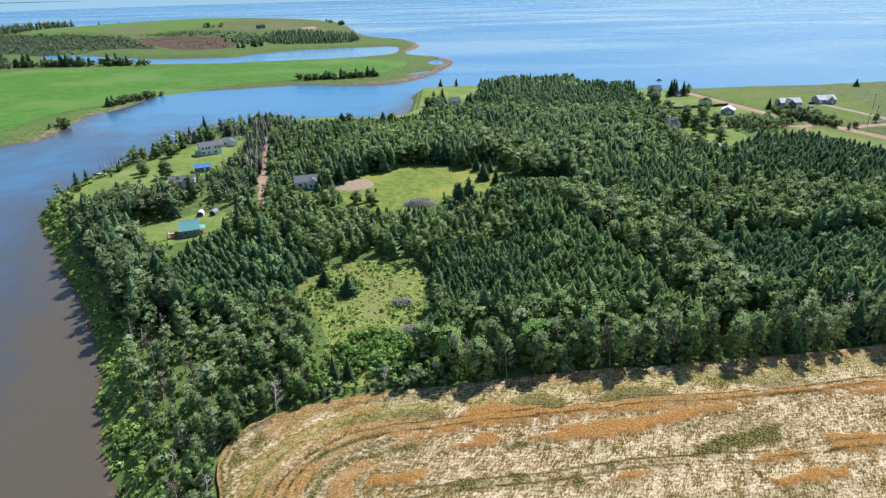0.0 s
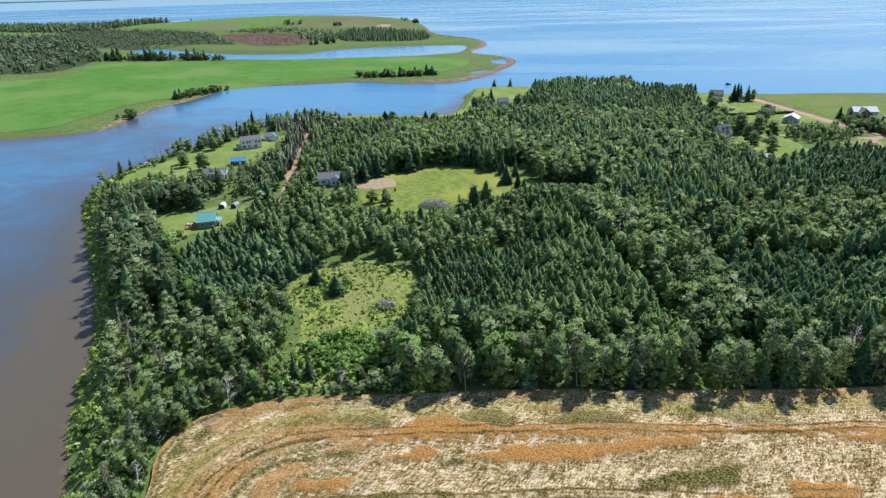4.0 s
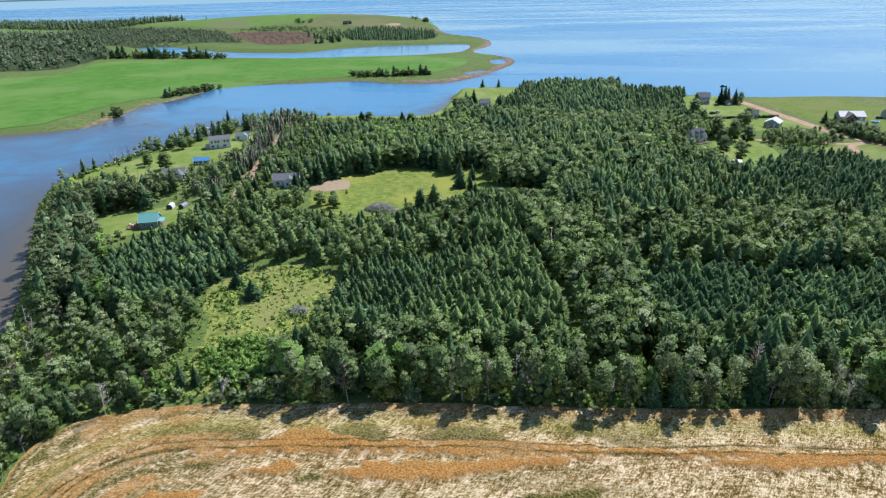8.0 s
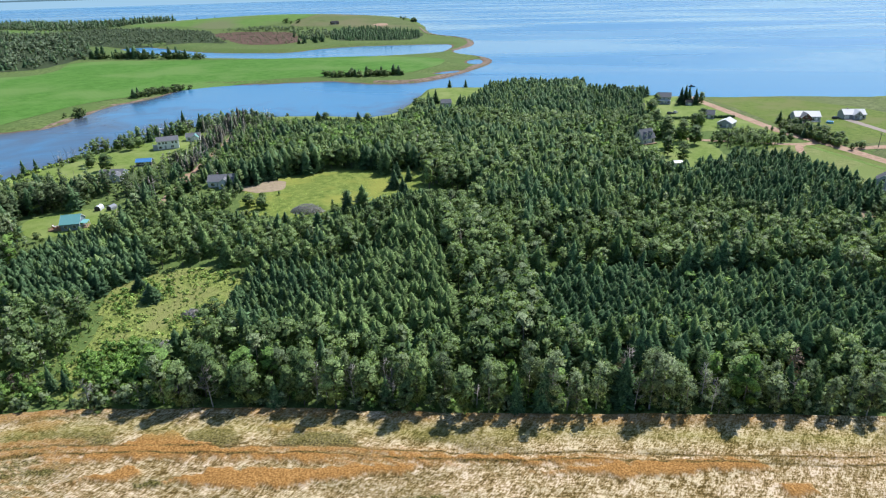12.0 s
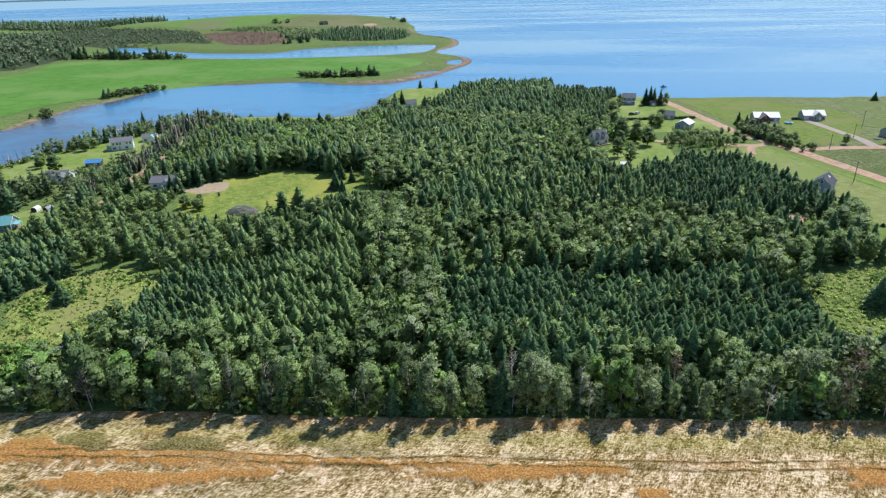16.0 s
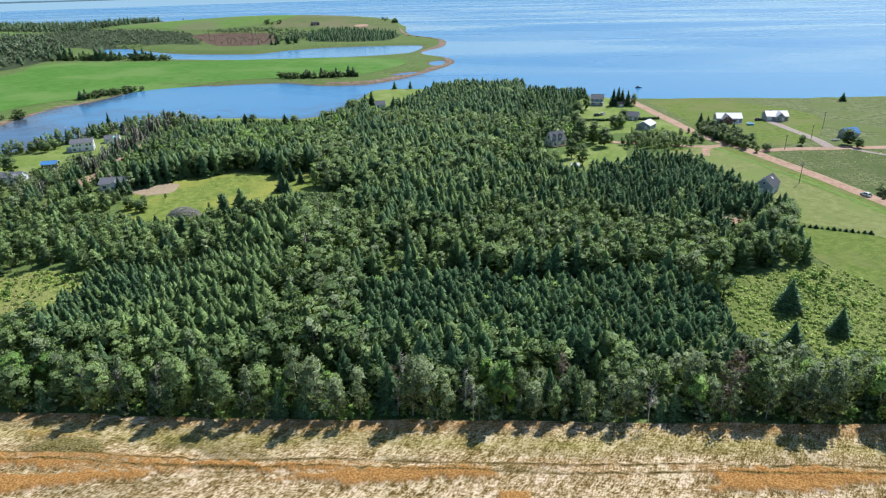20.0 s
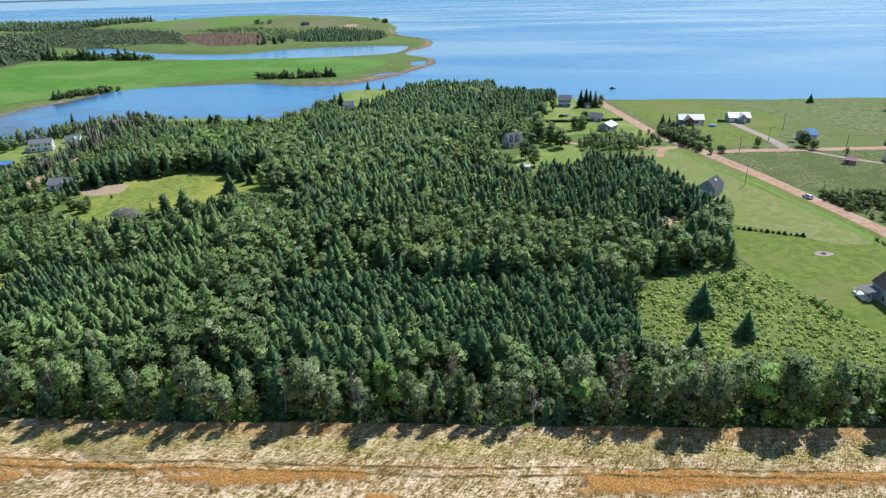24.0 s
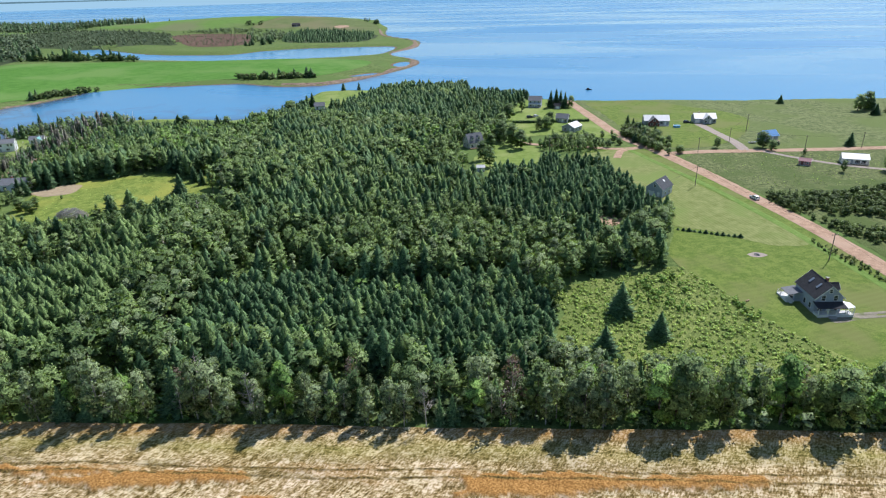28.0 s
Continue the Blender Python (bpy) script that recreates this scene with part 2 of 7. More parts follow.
def water_material():
    m = bpy.data.materials.new("sea water")
    m.use_nodes = True
    n, link = m.node_tree.nodes, m.node_tree.links.new
    b = n["Principled BSDF"]
    at, ramp, geo = n.new("ShaderNodeAttribute"), n.new("ShaderNodeValToRGB"), n.new("ShaderNodeNewGeometry")
    at.attribute_name = "shallow"
    murk, madd = n.new("ShaderNodeTexNoise"), n.new("ShaderNodeMath")
    socket(murk, "Scale", 0.030), socket(murk, "Detail", 7), socket(murk, "Roughness", 0.62), socket(murk, "Distortion", 0.8)
    link(geo.outputs["Position"], murk.inputs["Vector"])
    madd.operation = "MULTIPLY_ADD"
    link(murk.outputs["Fac"], madd.inputs[0])
    madd.inputs[1].default_value = 0.50
    link(at.outputs["Fac"], madd.inputs[2])
    e = ramp.color_ramp.elements
    e[0].position, e[0].color = 0.40, (0.062, 0.262, 0.480, 1)
    e[1].position, e[1].color = 1.30 / 1.35, (0.128, 0.108, 0.078, 1)
    mid = e.new(0.80)
    mid.color = (0.092, 0.104, 0.118, 1)
    deep = e.new(0.62)
    deep.color = (0.082, 0.135, 0.215, 1)
    link(madd.outputs[0], ramp.inputs[0])
    link(ramp.outputs[0], b.inputs["Base Color"])
    socket(b, "IOR", 1.333), socket(b, "Specular IOR Level", 0.5)
    # wind streaks: calm slicks and ruffled water
    streak, sm, sr = n.new("ShaderNodeTexNoise"), n.new("ShaderNodeMapping"), n.new("ShaderNodeMapRange")
    socket(sm, "Scale", (0.0014, 0.0055, 1))
    link(geo.outputs["Position"], sm.inputs["Vector"])
    link(sm.outputs[0], streak.inputs["Vector"])
    socket(streak, "Scale", 1.0), socket(streak, "Detail", 3.5), socket(streak, "Distortion", 0.6)
    socket(sr, "From Min", 0.40), socket(sr, "From Max", 0.66), socket(sr, "To Min", 0.16), socket(sr, "To Max", 0.34)
    link(streak.outputs["Fac"], sr.inputs["Value"])
    link(sr.outputs[0], b.inputs["Roughness"])
    wave, w2, bp = n.new("ShaderNodeTexNoise"), n.new("ShaderNodeMapping"), n.new("ShaderNodeBump")
    socket(w2, "Scale", (0.5, 1.0, 1.0)), socket(w2, "Rotation", (0, 0, 0.4))
    link(geo.outputs["Position"], w2.inputs["Vector"])
    link(w2.outputs[0], wave.inputs["Vector"])
    socket(wave, "Scale", 0.8), socket(wave, "Detail", 3)
    socket(bp, "Strength", 0.4), socket(bp, "Distance", 0.10)
    link(wave.outputs["Fac"], bp.inputs["Height"])
    link(bp.outputs[0], b.inputs["Normal"])
    return m


WATER = water_material()


def grain_material():
    """Lodged straw, standing orange grain and green weeds, by what grows at each spot."""
    m = bpy.data.materials.new("grain field")
    m.use_nodes = True
    n, link = m.node_tree.nodes, m.node_tree.links.new
    b = n["Principled BSDF"]
    geo, mp = n.new("ShaderNodeNewGeometry"), n.new("ShaderNodeMapping")
    lie = n.new("ShaderNodeMapping")
    socket(lie, "Rotation", (0, 0, radians(-62))), socket(mp, "Scale", (0.62, 1.5, 1))
    link(geo.outputs["Position"], lie.inputs["Vector"])
    link(lie.outputs[0], mp.inputs["Vector"])

    def noise_at(scale, detail, vector, distortion=0.0):
        t = n.new("ShaderNodeTexNoise")
        socket(t, "Scale", scale), socket(t, "Detail", detail), socket(t, "Distortion", distortion)
        link(vector, t.inputs["Vector"])
        return t.outputs["Fac"]

    def ramped(value, stops):
        r = n.new("ShaderNodeValToRGB")
        e = r.color_ramp.elements
        e[0].position, e[0].color = stops[0][0], (*stops[0][1], 1)
        e[1].position, e[1].color = stops[-1][0], (*stops[-1][1], 1)
        for p, c in stops[1:-1]:
            e.new(p).color = (*c, 1)
        link(value, r.inputs[0])
        return r.outputs[0]

    def blend(factor, a, c):
        x = n.new("ShaderNodeMix")
        x.data_type = "RGBA"
        link(factor, x.inputs["Factor"])
        link(a, x.inputs["A"])
        link(c, x.inputs["B"])
        return x.outputs["Result"]

    rows = n.new("ShaderNodeMapping")
    socket(rows, "Scale", (0.45, 1.7, 1))
    link(geo.outputs["Position"], rows.inputs["Vector"])
    mean = n.new("ShaderNodeMath")
    mean.operation = "MULTIPLY_ADD"
    mean.inputs[1].default_value = 0.46
    link(noise_at(2.2, 9, mp.outputs[0], 0.6), mean.inputs[0])
    half = n.new("ShaderNodeMath")
    half.operation = "MULTIPLY"
    half.inputs[1].default_value = 0.26
    link(noise_at(1.3, 7, rows.outputs[0], 0.4), half.inputs[0])
    swirl = n.new("ShaderNodeMath")
    swirl.operation = "MULTIPLY_ADD"
    swirl.inputs[1].default_value = 0.28
    link(noise_at(0.30, 4, mp.outputs[0], 1.2), swirl.inputs[0])
    link(half.outputs[0], swirl.inputs[2])
    link(swirl.outputs[0], mean.inputs[2])
    strands = mean.outputs[0]
    broad = noise_at(0.14, 4, geo.outputs["Position"])
    straw_a = ramped(strands, [(0.41, (0.12, 0.080, 0.028)), (0.465, (0.30, 0.215, 0.095)), (0.515, (0.50, 0.370, 0.20)), (0.57, (0.78, 0.645, 0.455))])
    straw_b = ramped(strands, [(0.41, (0.10, 0.068, 0.020)), (0.48, (0.29, 0.205, 0.08)), (0.57, (0.72, 0.60, 0.38))])
    pick = n.new("ShaderNodeMapRange")
    socket(pick, "From Min", 0.42), socket(pick, "From Max", 0.58)
    link(broad, pick.inputs["Value"])
    colour = blend(pick.outputs[0], straw_a, straw_b)
    fine = noise_at(2.6, 6, geo.outputs["Position"], 0.4)
    for key, stops in (("green", [(0.38, (0.030, 0.030, 0.008)), (0.50, (0.105, 0.095, 0.026)), (0.62, (0.27, 0.235, 0.085))]), ("stand", [(0.38, (0.245, 0.122, 0.036)), (0.50, (0.385, 0.200, 0.060)), (0.62, (0.525, 0.295, 0.102))])):
        at = n.new("ShaderNodeAttribute")
        at.attribute_name = key
        colour = blend(at.outputs["Fac"], colour, ramped(fine, stops))
    edge = n.new("ShaderNodeAttribute")
    edge.attribute_name = "edge"

    def number(operation, a, c, clamp=False):
        x = n.new("ShaderNodeMath")
        x.operation, x.use_clamp = operation, clamp
        for k, value in enumerate((a, c)):
            if isinstance(value, (int, float)):
                x.inputs[k].default_value = value
            else:
                link(value, x.inputs[k])
        return x.outputs[0]

    ripple = number("MULTIPLY", number("SUBTRACT", noise_at(0.035, 3, geo.outputs["Position"]), 0.5), 3.0)
    away = number("ADD", edge.outputs["Fac"], ripple)
    tint = ramped(strands, [(0.40, (0.10, 0.095, 0.020)), (0.50, (0.31, 0.275, 0.08)), (0.60, (0.56, 0.49, 0.24))])
    strip = number("MULTIPLY", number("SUBTRACT", 1.0, number("MULTIPLY", number("ABSOLUTE", number("SUBTRACT", away, 5.0), 0), 0.28), True), number("MULTIPLY", noise_at(0.16, 5, rows.outputs[0]), 1.25, True))
    colour = blend(strip, colour, tint)
    for middle, much in ((10.3, 1.0), (24.6, 0.85)):
        gap = number("ABSOLUTE", number("SUBTRACT", number("ABSOLUTE", number("SUBTRACT", away, middle), 0), 0.85), 0)
        line = number("SUBTRACT", 1.25, number("MULTIPLY", gap, 3.0), True)
        worn = number("MULTIPLY", number("SUBTRACT", noise_at(0.5, 4, rows.outputs[0]), 0.30), 4.0 * much, True)
        colour = blend(number("MULTIPLY", line, worn), colour, ramped(fine, [(0.38, (0.035, 0.028, 0.010)), (0.62, (0.20, 0.145, 0.045))]))
    link(colour, b.inputs["Base Color"])
    socket(b, "Roughness", 0.85), socket(b, "Specular IOR Level", 0.04)
    bp = n.new("ShaderNodeBump")
    socket(bp, "Strength", 1.0), socket(bp, "Distance", 0.18)
    link(strands, bp.inputs["Height"])
    link(bp.outputs[0], b.inputs["Normal"])
    return m


GRAIN = grain_material()
WHITE = plain("white siding", (0.80, 0.82, 0.86), 0.6, scale=1.5, vary=0.06)
CREAM = plain("cream siding", (0.70, 0.69, 0.66), 0.6, vary=0.06)
GREYWALL = plain("grey siding", (0.33, 0.36, 0.40), 0.6, vary=0.08)
BLUEGREY = plain("blue-grey siding", (0.22, 0.29, 0.36), 0.6, vary=0.08)
PORCHWALL = plain("pale blue-grey siding", (0.36, 0.41, 0.50), 0.6, vary=0.06)
DARKWALL = plain("dark stained boards", (0.065, 0.055, 0.05), 0.7)
REDWALL = plain("dark red siding", (0.16, 0.055, 0.05), 0.7)
TRIM = plain("white trim", (0.80, 0.80, 0.78), 0.5, vary=0.03)
SLATE = surface("slate-grey shingles", (0.075, 0.080, 0.090), (0.135, 0.142, 0.158), 2.5, 0.9, 0.02, 6, 0.2)
SHINGLE = surface("charcoal shingles", (0.030, 0.031, 0.035), (0.075, 0.075, 0.082), 2.5, 0.9, 0.02, 6, 0.2)
GREYROOF = surface("grey shingles", (0.15, 0.158, 0.17), (0.26, 0.268, 0.285), 2.5, 0.9, 0.02, 6, 0.2)
WHITEROOF = plain("white metal roofing", (0.80, 0.80, 0.80), 0.35, vary=0.03, spec=0.5)
TEALROOF = plain("teal metal roofing", (0.20, 0.50, 0.48), 0.4, spec=0.5, vary=0.06)
BLUEROOF = plain("blue metal roofing", (0.10, 0.32, 0.66), 0.4, spec=0.5, vary=0.06)
PINKROOF = plain("faded red roofing", (0.42, 0.21, 0.22), 0.7)
CONCRETE = plain("concrete", (0.42, 0.41, 0.39), 0.9)
DECKWOOD = plain("deck boards", (0.36, 0.24, 0.15), 0.8, vary=0.25)
PALEDECK = plain("sun-bleached boards", (0.62, 0.62, 0.60), 0.8, vary=0.1)
POLEWOOD = plain("weathered pole wood", (0.20, 0.17, 0.14), 0.9, vary=0.2)
METAL = plain("grey metal", (0.45, 0.46, 0.47), 0.4, 0.8)
RUBBER = plain("black rubber", (0.02, 0.02, 0.02), 0.8)
BRICK = plain("red brick", (0.30, 0.11, 0.07), 0.9, vary=0.25)
ORANGE = plain("orange cushions", (0.55, 0.22, 0.10), 0.9)
POOLBLUE = plain("blue pool liner", (0.12, 0.42, 0.62), 0.3)
CARWHITE = plain("white car paint", (0.75, 0.75, 0.75), 0.25, vary=0.02, spec=0.5)
CARDARK = plain("dark car paint", (0.04, 0.045, 0.055), 0.25, vary=0.02, spec=0.5)
WIRE = plain("black cable", (0.03, 0.03, 0.03), 0.6)


def glass_material():
    m = bpy.data.materials.new("window glass")
    m.use_nodes = True
    b = m.node_tree.nodes["Principled BSDF"]
    socket(b, "Base Color", (0.03, 0.04, 0.05, 1)), socket(b, "Roughness", 0.05), socket(b, "Specular IOR Level", 0.7)
    return m


GLASS = glass_material()

# ---- the lie of the land ----
K = 1.28  # metres to one unit of the site plan; outlines, spots and plant sizes are in plan units


def plan(*points):
    """Points of the first survey, whose unit is 1.2 plan units."""
    return [(1.2 * x, 1.2 * y) for x, y in points]


def smooth(points, steps=4, closed=True):
    """A rounded line through the points."""
    p, out = list(points), []
    count = len(p) if closed else len(p) - 1
    for i in range(count):
        a, b, c, d = (p[(i + k) % len(p)] if closed else p[min(max(i + k, 0), len(p) - 1)] for k in (-1, 0, 1, 2))
        for s in range(steps):
            t = s / steps
            out.append(tuple(0.5 * (2 * b[n] + (c[n] - a[n]) * t + (2 * a[n] - 5 * b[n] + 4 * c[n] - d[n]) * t * t + (3 * b[n] - a[n] - 3 * c[n] + d[n]) * t ** 3) for n in (0, 1)))
    if not closed:
        out.append(tuple(p[-1]))
    return out


def signed(px, py, poly):
    """The distance to a closed line, positive inside it."""
    px, py = np.asarray(px, float), np.asarray(py, float)
    best, odd = np.full(px.shape, 1e12), np.zeros(px.shape, bool)
    for (ax, ay), (bx, by) in zip(poly, poly[1:] + poly[:1]):
        dx, dy = bx - ax, by - ay
        t = np.clip(((px - ax) * dx + (py - ay) * dy) / (dx * dx + dy * dy + 1e-9), 0, 1)
        best = np.minimum(best, (px - ax - t * dx) ** 2 + (py - ay - t * dy) ** 2)
        if ay != by:
            odd ^= ((ay > py) != (by > py)) & (px < dx * (py - ay) / dy + ax)
    return np.where(odd, 1, -1) * np.sqrt(best)


def rise(a, b, x):
    t = np.clip((x - a) / (b - a), 0, 1)
    return t * t * (3 - 2 * t)


NEAR = smooth(plan((10, -300), (4, -100), (-8, -20), (-22, 20), (-33, 42), (-40, 58), (-48.5, 70), (-54, 80), (-58, 88), (-65, 99), (-76, 114), (-90, 131), (-103, 148), (-114, 162), (-119, 172), (-119, 182), (-118, 195),
                   (-117, 208), (-114, 222), (-111, 240), (-105, 258), (-92, 276), (-72, 286), (-50, 289), (-34, 288), (-25, 290), (-20, 298), (-19, 312), (-18.5, 330), (-18.5, 348), (-19, 364), (-14, 372), (6, 378), (30, 374), (75, 362), (125, 350), (151, 351.5), (208, 355),
                   (282, 364), (420, 376), (900, 405), (2200, 300), (1600, -300)), 3)
FAR = smooth(plan((-3200, 60), (-1500, 120), (-600, 190), (-300, 228), (-215, 246), (-182, 266), (-184, 289), (-189, 323), (-181, 345), (-180, 383), (-166, 400), (-134, 409), (-95, 421), (-63, 411), (-34, 416), (-17, 442), (-2, 488),
                  (4.4, 526), (-1, 554), (-15, 576), (-31, 592), (-41, 611), (-40, 637), (-31, 671), (-36, 717), (-55, 771), (-101, 827), (-133, 920), (-150, 985), (-185, 1045), (-300, 1110), (-520, 1180), (-857, 1230), (-1300, 1250), (-3200, 1300)), 3)
INLET = smooth(plan((-56, 606), (-106, 567), (-188, 548), (-281, 562), (-359, 604), (-415, 645), (-428, 668), (-398, 676), (-340, 640), (-282, 612), (-207, 609), (-187, 643), (-154, 671), (-96, 686), (-60, 689), (-50, 662), (-50, 630)), 3)
PONDS = [smooth(plan((-15, 523), (-15, 543), (-7, 547), (-3, 530), (-5, 514)), 3), smooth(plan((-30, 458), (-20, 474), (-12, 476), (-18, 462)), 3)]


def height(x, y):
    x, y = np.asarray(x, float), np.asarray(y, float)
    dn = signed(x, y, NEAR)
    base = 3.6 + 1.2 * rise(110, 210, y) + 0.12 * np.sin(x * 0.07) * np.cos(y * 0.06) + 0.05 * np.sin(x * 0.31 + y * 0.17)
    zn = np.where(dn > 0, base * rise(-1, 5.5, dn), np.maximum(dn * 0.09, -2.0))
    df = signed(x, y, FAR)
    hill = 19.0 * np.exp(-(((x + 450) / 320) ** 2) - ((y - 1250) / 160) ** 2)
    zf = np.where(df > 0, (1.6 + 1.6 * rise(0, 140, df) + hill) * rise(-1, 8, df), np.maximum(df * 0.05, -2.0))
    for pool in (INLET, *PONDS):
        di = signed(x, y, pool)
        zf = np.where(di > 0, np.minimum(zf, -0.05 - di * 0.05), zf * rise(-1, 14, -di))
    return np.maximum(np.maximum(zn, zf), -2.0)


def spot(x, y):
    return float(height(np.array([x]), np.array([y]))[0])


def fill_mesh(name, verts, faces, mats, which=None, tone=None, extra=(), normals=None):
    """A mesh out of arrays of corners and triangles."""
    me = bpy.data.meshes.new(name)
    verts, faces = np.asarray(verts, np.float32), np.asarray(faces, np.int32)
    me.vertices.add(len(verts))
    me.vertices.foreach_set("co", verts.ravel())
    me.loops.add(faces.size)
    me.loops.foreach_set("vertex_index", faces.ravel())
    me.polygons.add(len(faces))
    me.polygons.foreach_set("loop_start", np.arange(0, faces.size, faces.shape[1], dtype=np.int32))
    if which is not None:
        me.polygons.foreach_set("material_index", np.asarray(which, np.int32))
    for mat in mats:
        me.materials.append(mat)
    for key, values in (*((("tone", tone),) if tone is not None else ()), *extra):
        me.attributes.new(key, "FLOAT", "POINT").data.foreach_set("value", np.asarray(values, np.float32))
    me.update(calc_edges=True)
    me.validate()
    if normals is not None:
        # rounded shading over a whole crown
        me.polygons.foreach_set("use_smooth", np.ones(len(faces), bool))
        me.attributes.new("custom_normal", "FLOAT_VECTOR", "POINT").data.foreach_set("vector", np.asarray(normals, np.float32).ravel())
    return me


def lattice(xs, ys):
    gx, gy = np.meshgrid(xs, ys)
    w, h = len(xs), len(ys)
    i = np.arange(w * h).reshape(h, w)
    quads = np.stack([i[:-1, :-1], i[:-1, 1:], i[1:, 1:], i[1:, :-1]], -1).reshape(-1, 4)
    return gx.ravel(), gy.ravel(), quads


def shade_smooth(me):
    me.polygons.foreach_set("use_smooth", np.ones(len(me.polygons), bool))


def spread(*runs):
    """Stops along an axis: (from, to, step) runs."""
    return np.unique(np.concatenate([np.arange(a, b + 0.01, s) for a, b, s in runs]).round(3))


gx, gy, quads = lattice(spread((-4800, -1800, 300), (-1800, -700, 45), (-700, -240, 14), (-240, -160, 5), (-160, 60, 2.5), (60, 360, 4), (360, 1000, 40), (1000, 4800, 380)),
                        spread((-600, 0, 40), (0, 60, 8), (60, 330, 3.5), (330, 480, 4), (480, 860, 8), (860, 1560, 25), (1560, 4800, 400)))
me = fill_mesh("ground", K * np.stack([gx, gy, height(gx, gy)], -1), quads, [GROUND])
shade_smooth(me)
tagged(new("ground", me), "rough green grassland and undergrowth with sandy shores", "ground", kind="structure")

gx, gy, quads = lattice(spread((-4800, -1600, 400), (-1600, -400, 60), (-400, 120, 7), (120, 900, 60), (900, 4800, 400)), spread((-600, 0, 30), (0, 760, 7), (760, 1500, 40), (1500, 4800, 400)))
dn, df = -signed(gx, gy, NEAR), -signed(gx, gy, FAR)
shallow = np.exp(-np.maximum(dn, 0) / 42) * (1 - rise(75, 205, gy)) * 0.55 + 0.35 * (1 - rise(520, 600, gy)) * np.exp(-np.maximum(np.minimum(dn, df), 0) / 10)
# duller river tint: its darker sky reflection is put into the colour too
shallow = shallow + 0.24 * (1 - rise(60, 150, np.minimum(dn, df))) * (1 - rise(300, 470, gy))
me = fill_mesh("water", K * np.stack([gx, gy, gx * 0], -1), quads, [WATER], extra=(("shallow", shallow + 0.05),))
tagged(new("water", me), "calm blue bay and shallow brown tidal river", "water", kind="structure")

from mathutils.geometry import delaunay_2d_cdt


def sheet(name, outline, lift, mat, label, category, step=5.0, waver=0.5, fine=None, also=None):
    """A piece of ground cover that follows the land, cut to a rounded outline."""
    line = []
    for (ax, ay), (bx, by) in zip(outline, outline[1:] + outline[:1]):
        parts = max(1, int(math.hypot(bx - ax, by - ay) / (step * 0.6)))
        line += [(ax + (bx - ax) * k / parts, ay + (by - ay) * k / parts) for k in range(parts)]
    line = [(x + waver * noise.noise((x * 0.25, y * 0.25, 3.1)), y + waver * noise.noise((x * 0.25, y * 0.25, 8.7))) for x, y in line]
    a = np.array(line)
    xs, ys = np.meshgrid(np.arange(a[:, 0].min(), a[:, 0].max(), step), np.arange(a[:, 1].min(), a[:, 1].max(), step))
    px, py = xs.ravel(), ys.ravel()
    if fine:
        (x0, x1, y0, y1), near = fine
        fx, fy = np.meshgrid(np.arange(x0, x1, near), np.arange(y0, y1, near))
        keep = ~((px > x0) & (px < x1) & (py > y0) & (py < y1))
        px, py = np.concatenate([px[keep], fx.ravel()]), np.concatenate([py[keep], fy.ravel()])
    keep = signed(px, py, line) > min(step, fine[1] if fine else step) * 0.35
    pts = [Vector(p) for p in line] + [Vector(p) for p in zip(px[keep], py[keep])]
    verts, _, faces, *_ = delaunay_2d_cdt(pts, [], [list(range(len(line)))], 1, 1e-4)
    v = np.array([tuple(p) for p in verts])
    z = height(v[:, 0], v[:, 1]) + lift
    extra = ()
    if also:
        z, extra = also(v[:, 0], v[:, 1], z)
    me = fill_mesh(name, K * np.column_stack([v, z]), np.array([tuple(f) for f in faces if len(f) == 3]), [mat], extra=extra)
    shade_smooth(me)
    return tagged(new(name, me), label, category, kind="structure")


def ribbon(name, points, width, lift, mat, label, category="road"):
    """A road or lane along a line, with a slightly uneven edge."""
    line = smooth(points, 8, False)
    verts, faces = [], []
    for i, (x, y) in enumerate(line):
        ax, ay = line[max(i - 1, 0)]
        bx, by = line[min(i + 1, len(line) - 1)]
        d = math.hypot(bx - ax, by - ay)
        nx, ny = -(by - ay) / d, (bx - ax) / d
        w = width * (0.5 + 0.05 * noise.noise((x * 0.3, y * 0.3, 1)))
        for k, drop in ((-1.0, 0.05), (-0.85, 0), (-0.3, -0.02), (0, 0.03), (0.3, -0.02), (0.85, 0), (1.0, 0.05)):
            verts.append((x + nx * w * k, y + ny * w * k, -drop))
        if i:
            for k in range(6):
                n0 = 7 * i + k
                faces.append((n0 - 7, n0 - 6, n0 + 1, n0))
    v = np.array(verts)
    v[:, 2] += height(v[:, 0], v[:, 1]) + lift
    me = fill_mesh(name, K * v, np.array(faces), [mat])
    return tagged(new(name, me), label, category, kind="structure")


# outlines of the open ground
FIELD = smooth(plan((-25, 50), (-26.5, 55.9), (-28.2, 59.8), (-28.5, 63.9), (-26.8, 68.4), (-22.8, 71.3), (-15.1, 74.2), (-6.9, 76), (5.9, 78.2), (19.2, 80.1), (46.7, 83.3), (72.9, 86.7), (92.7, 89.4), (115.5, 92.7), (164, 99.5), (240, 110)), 4, False) + plan((260, 112), (260, -90), (0, -90))
CLEARING = smooth(plan((-29, 107), (-29.4, 114), (-22, 121.5), (-14.8, 123.5), (-6, 121), (-3.4, 113), (-4, 105), (-2, 96), (-5, 86), (-9, 80), (-15, 78), (-19.5, 82), (-19.6, 88), (-22.4, 97)))
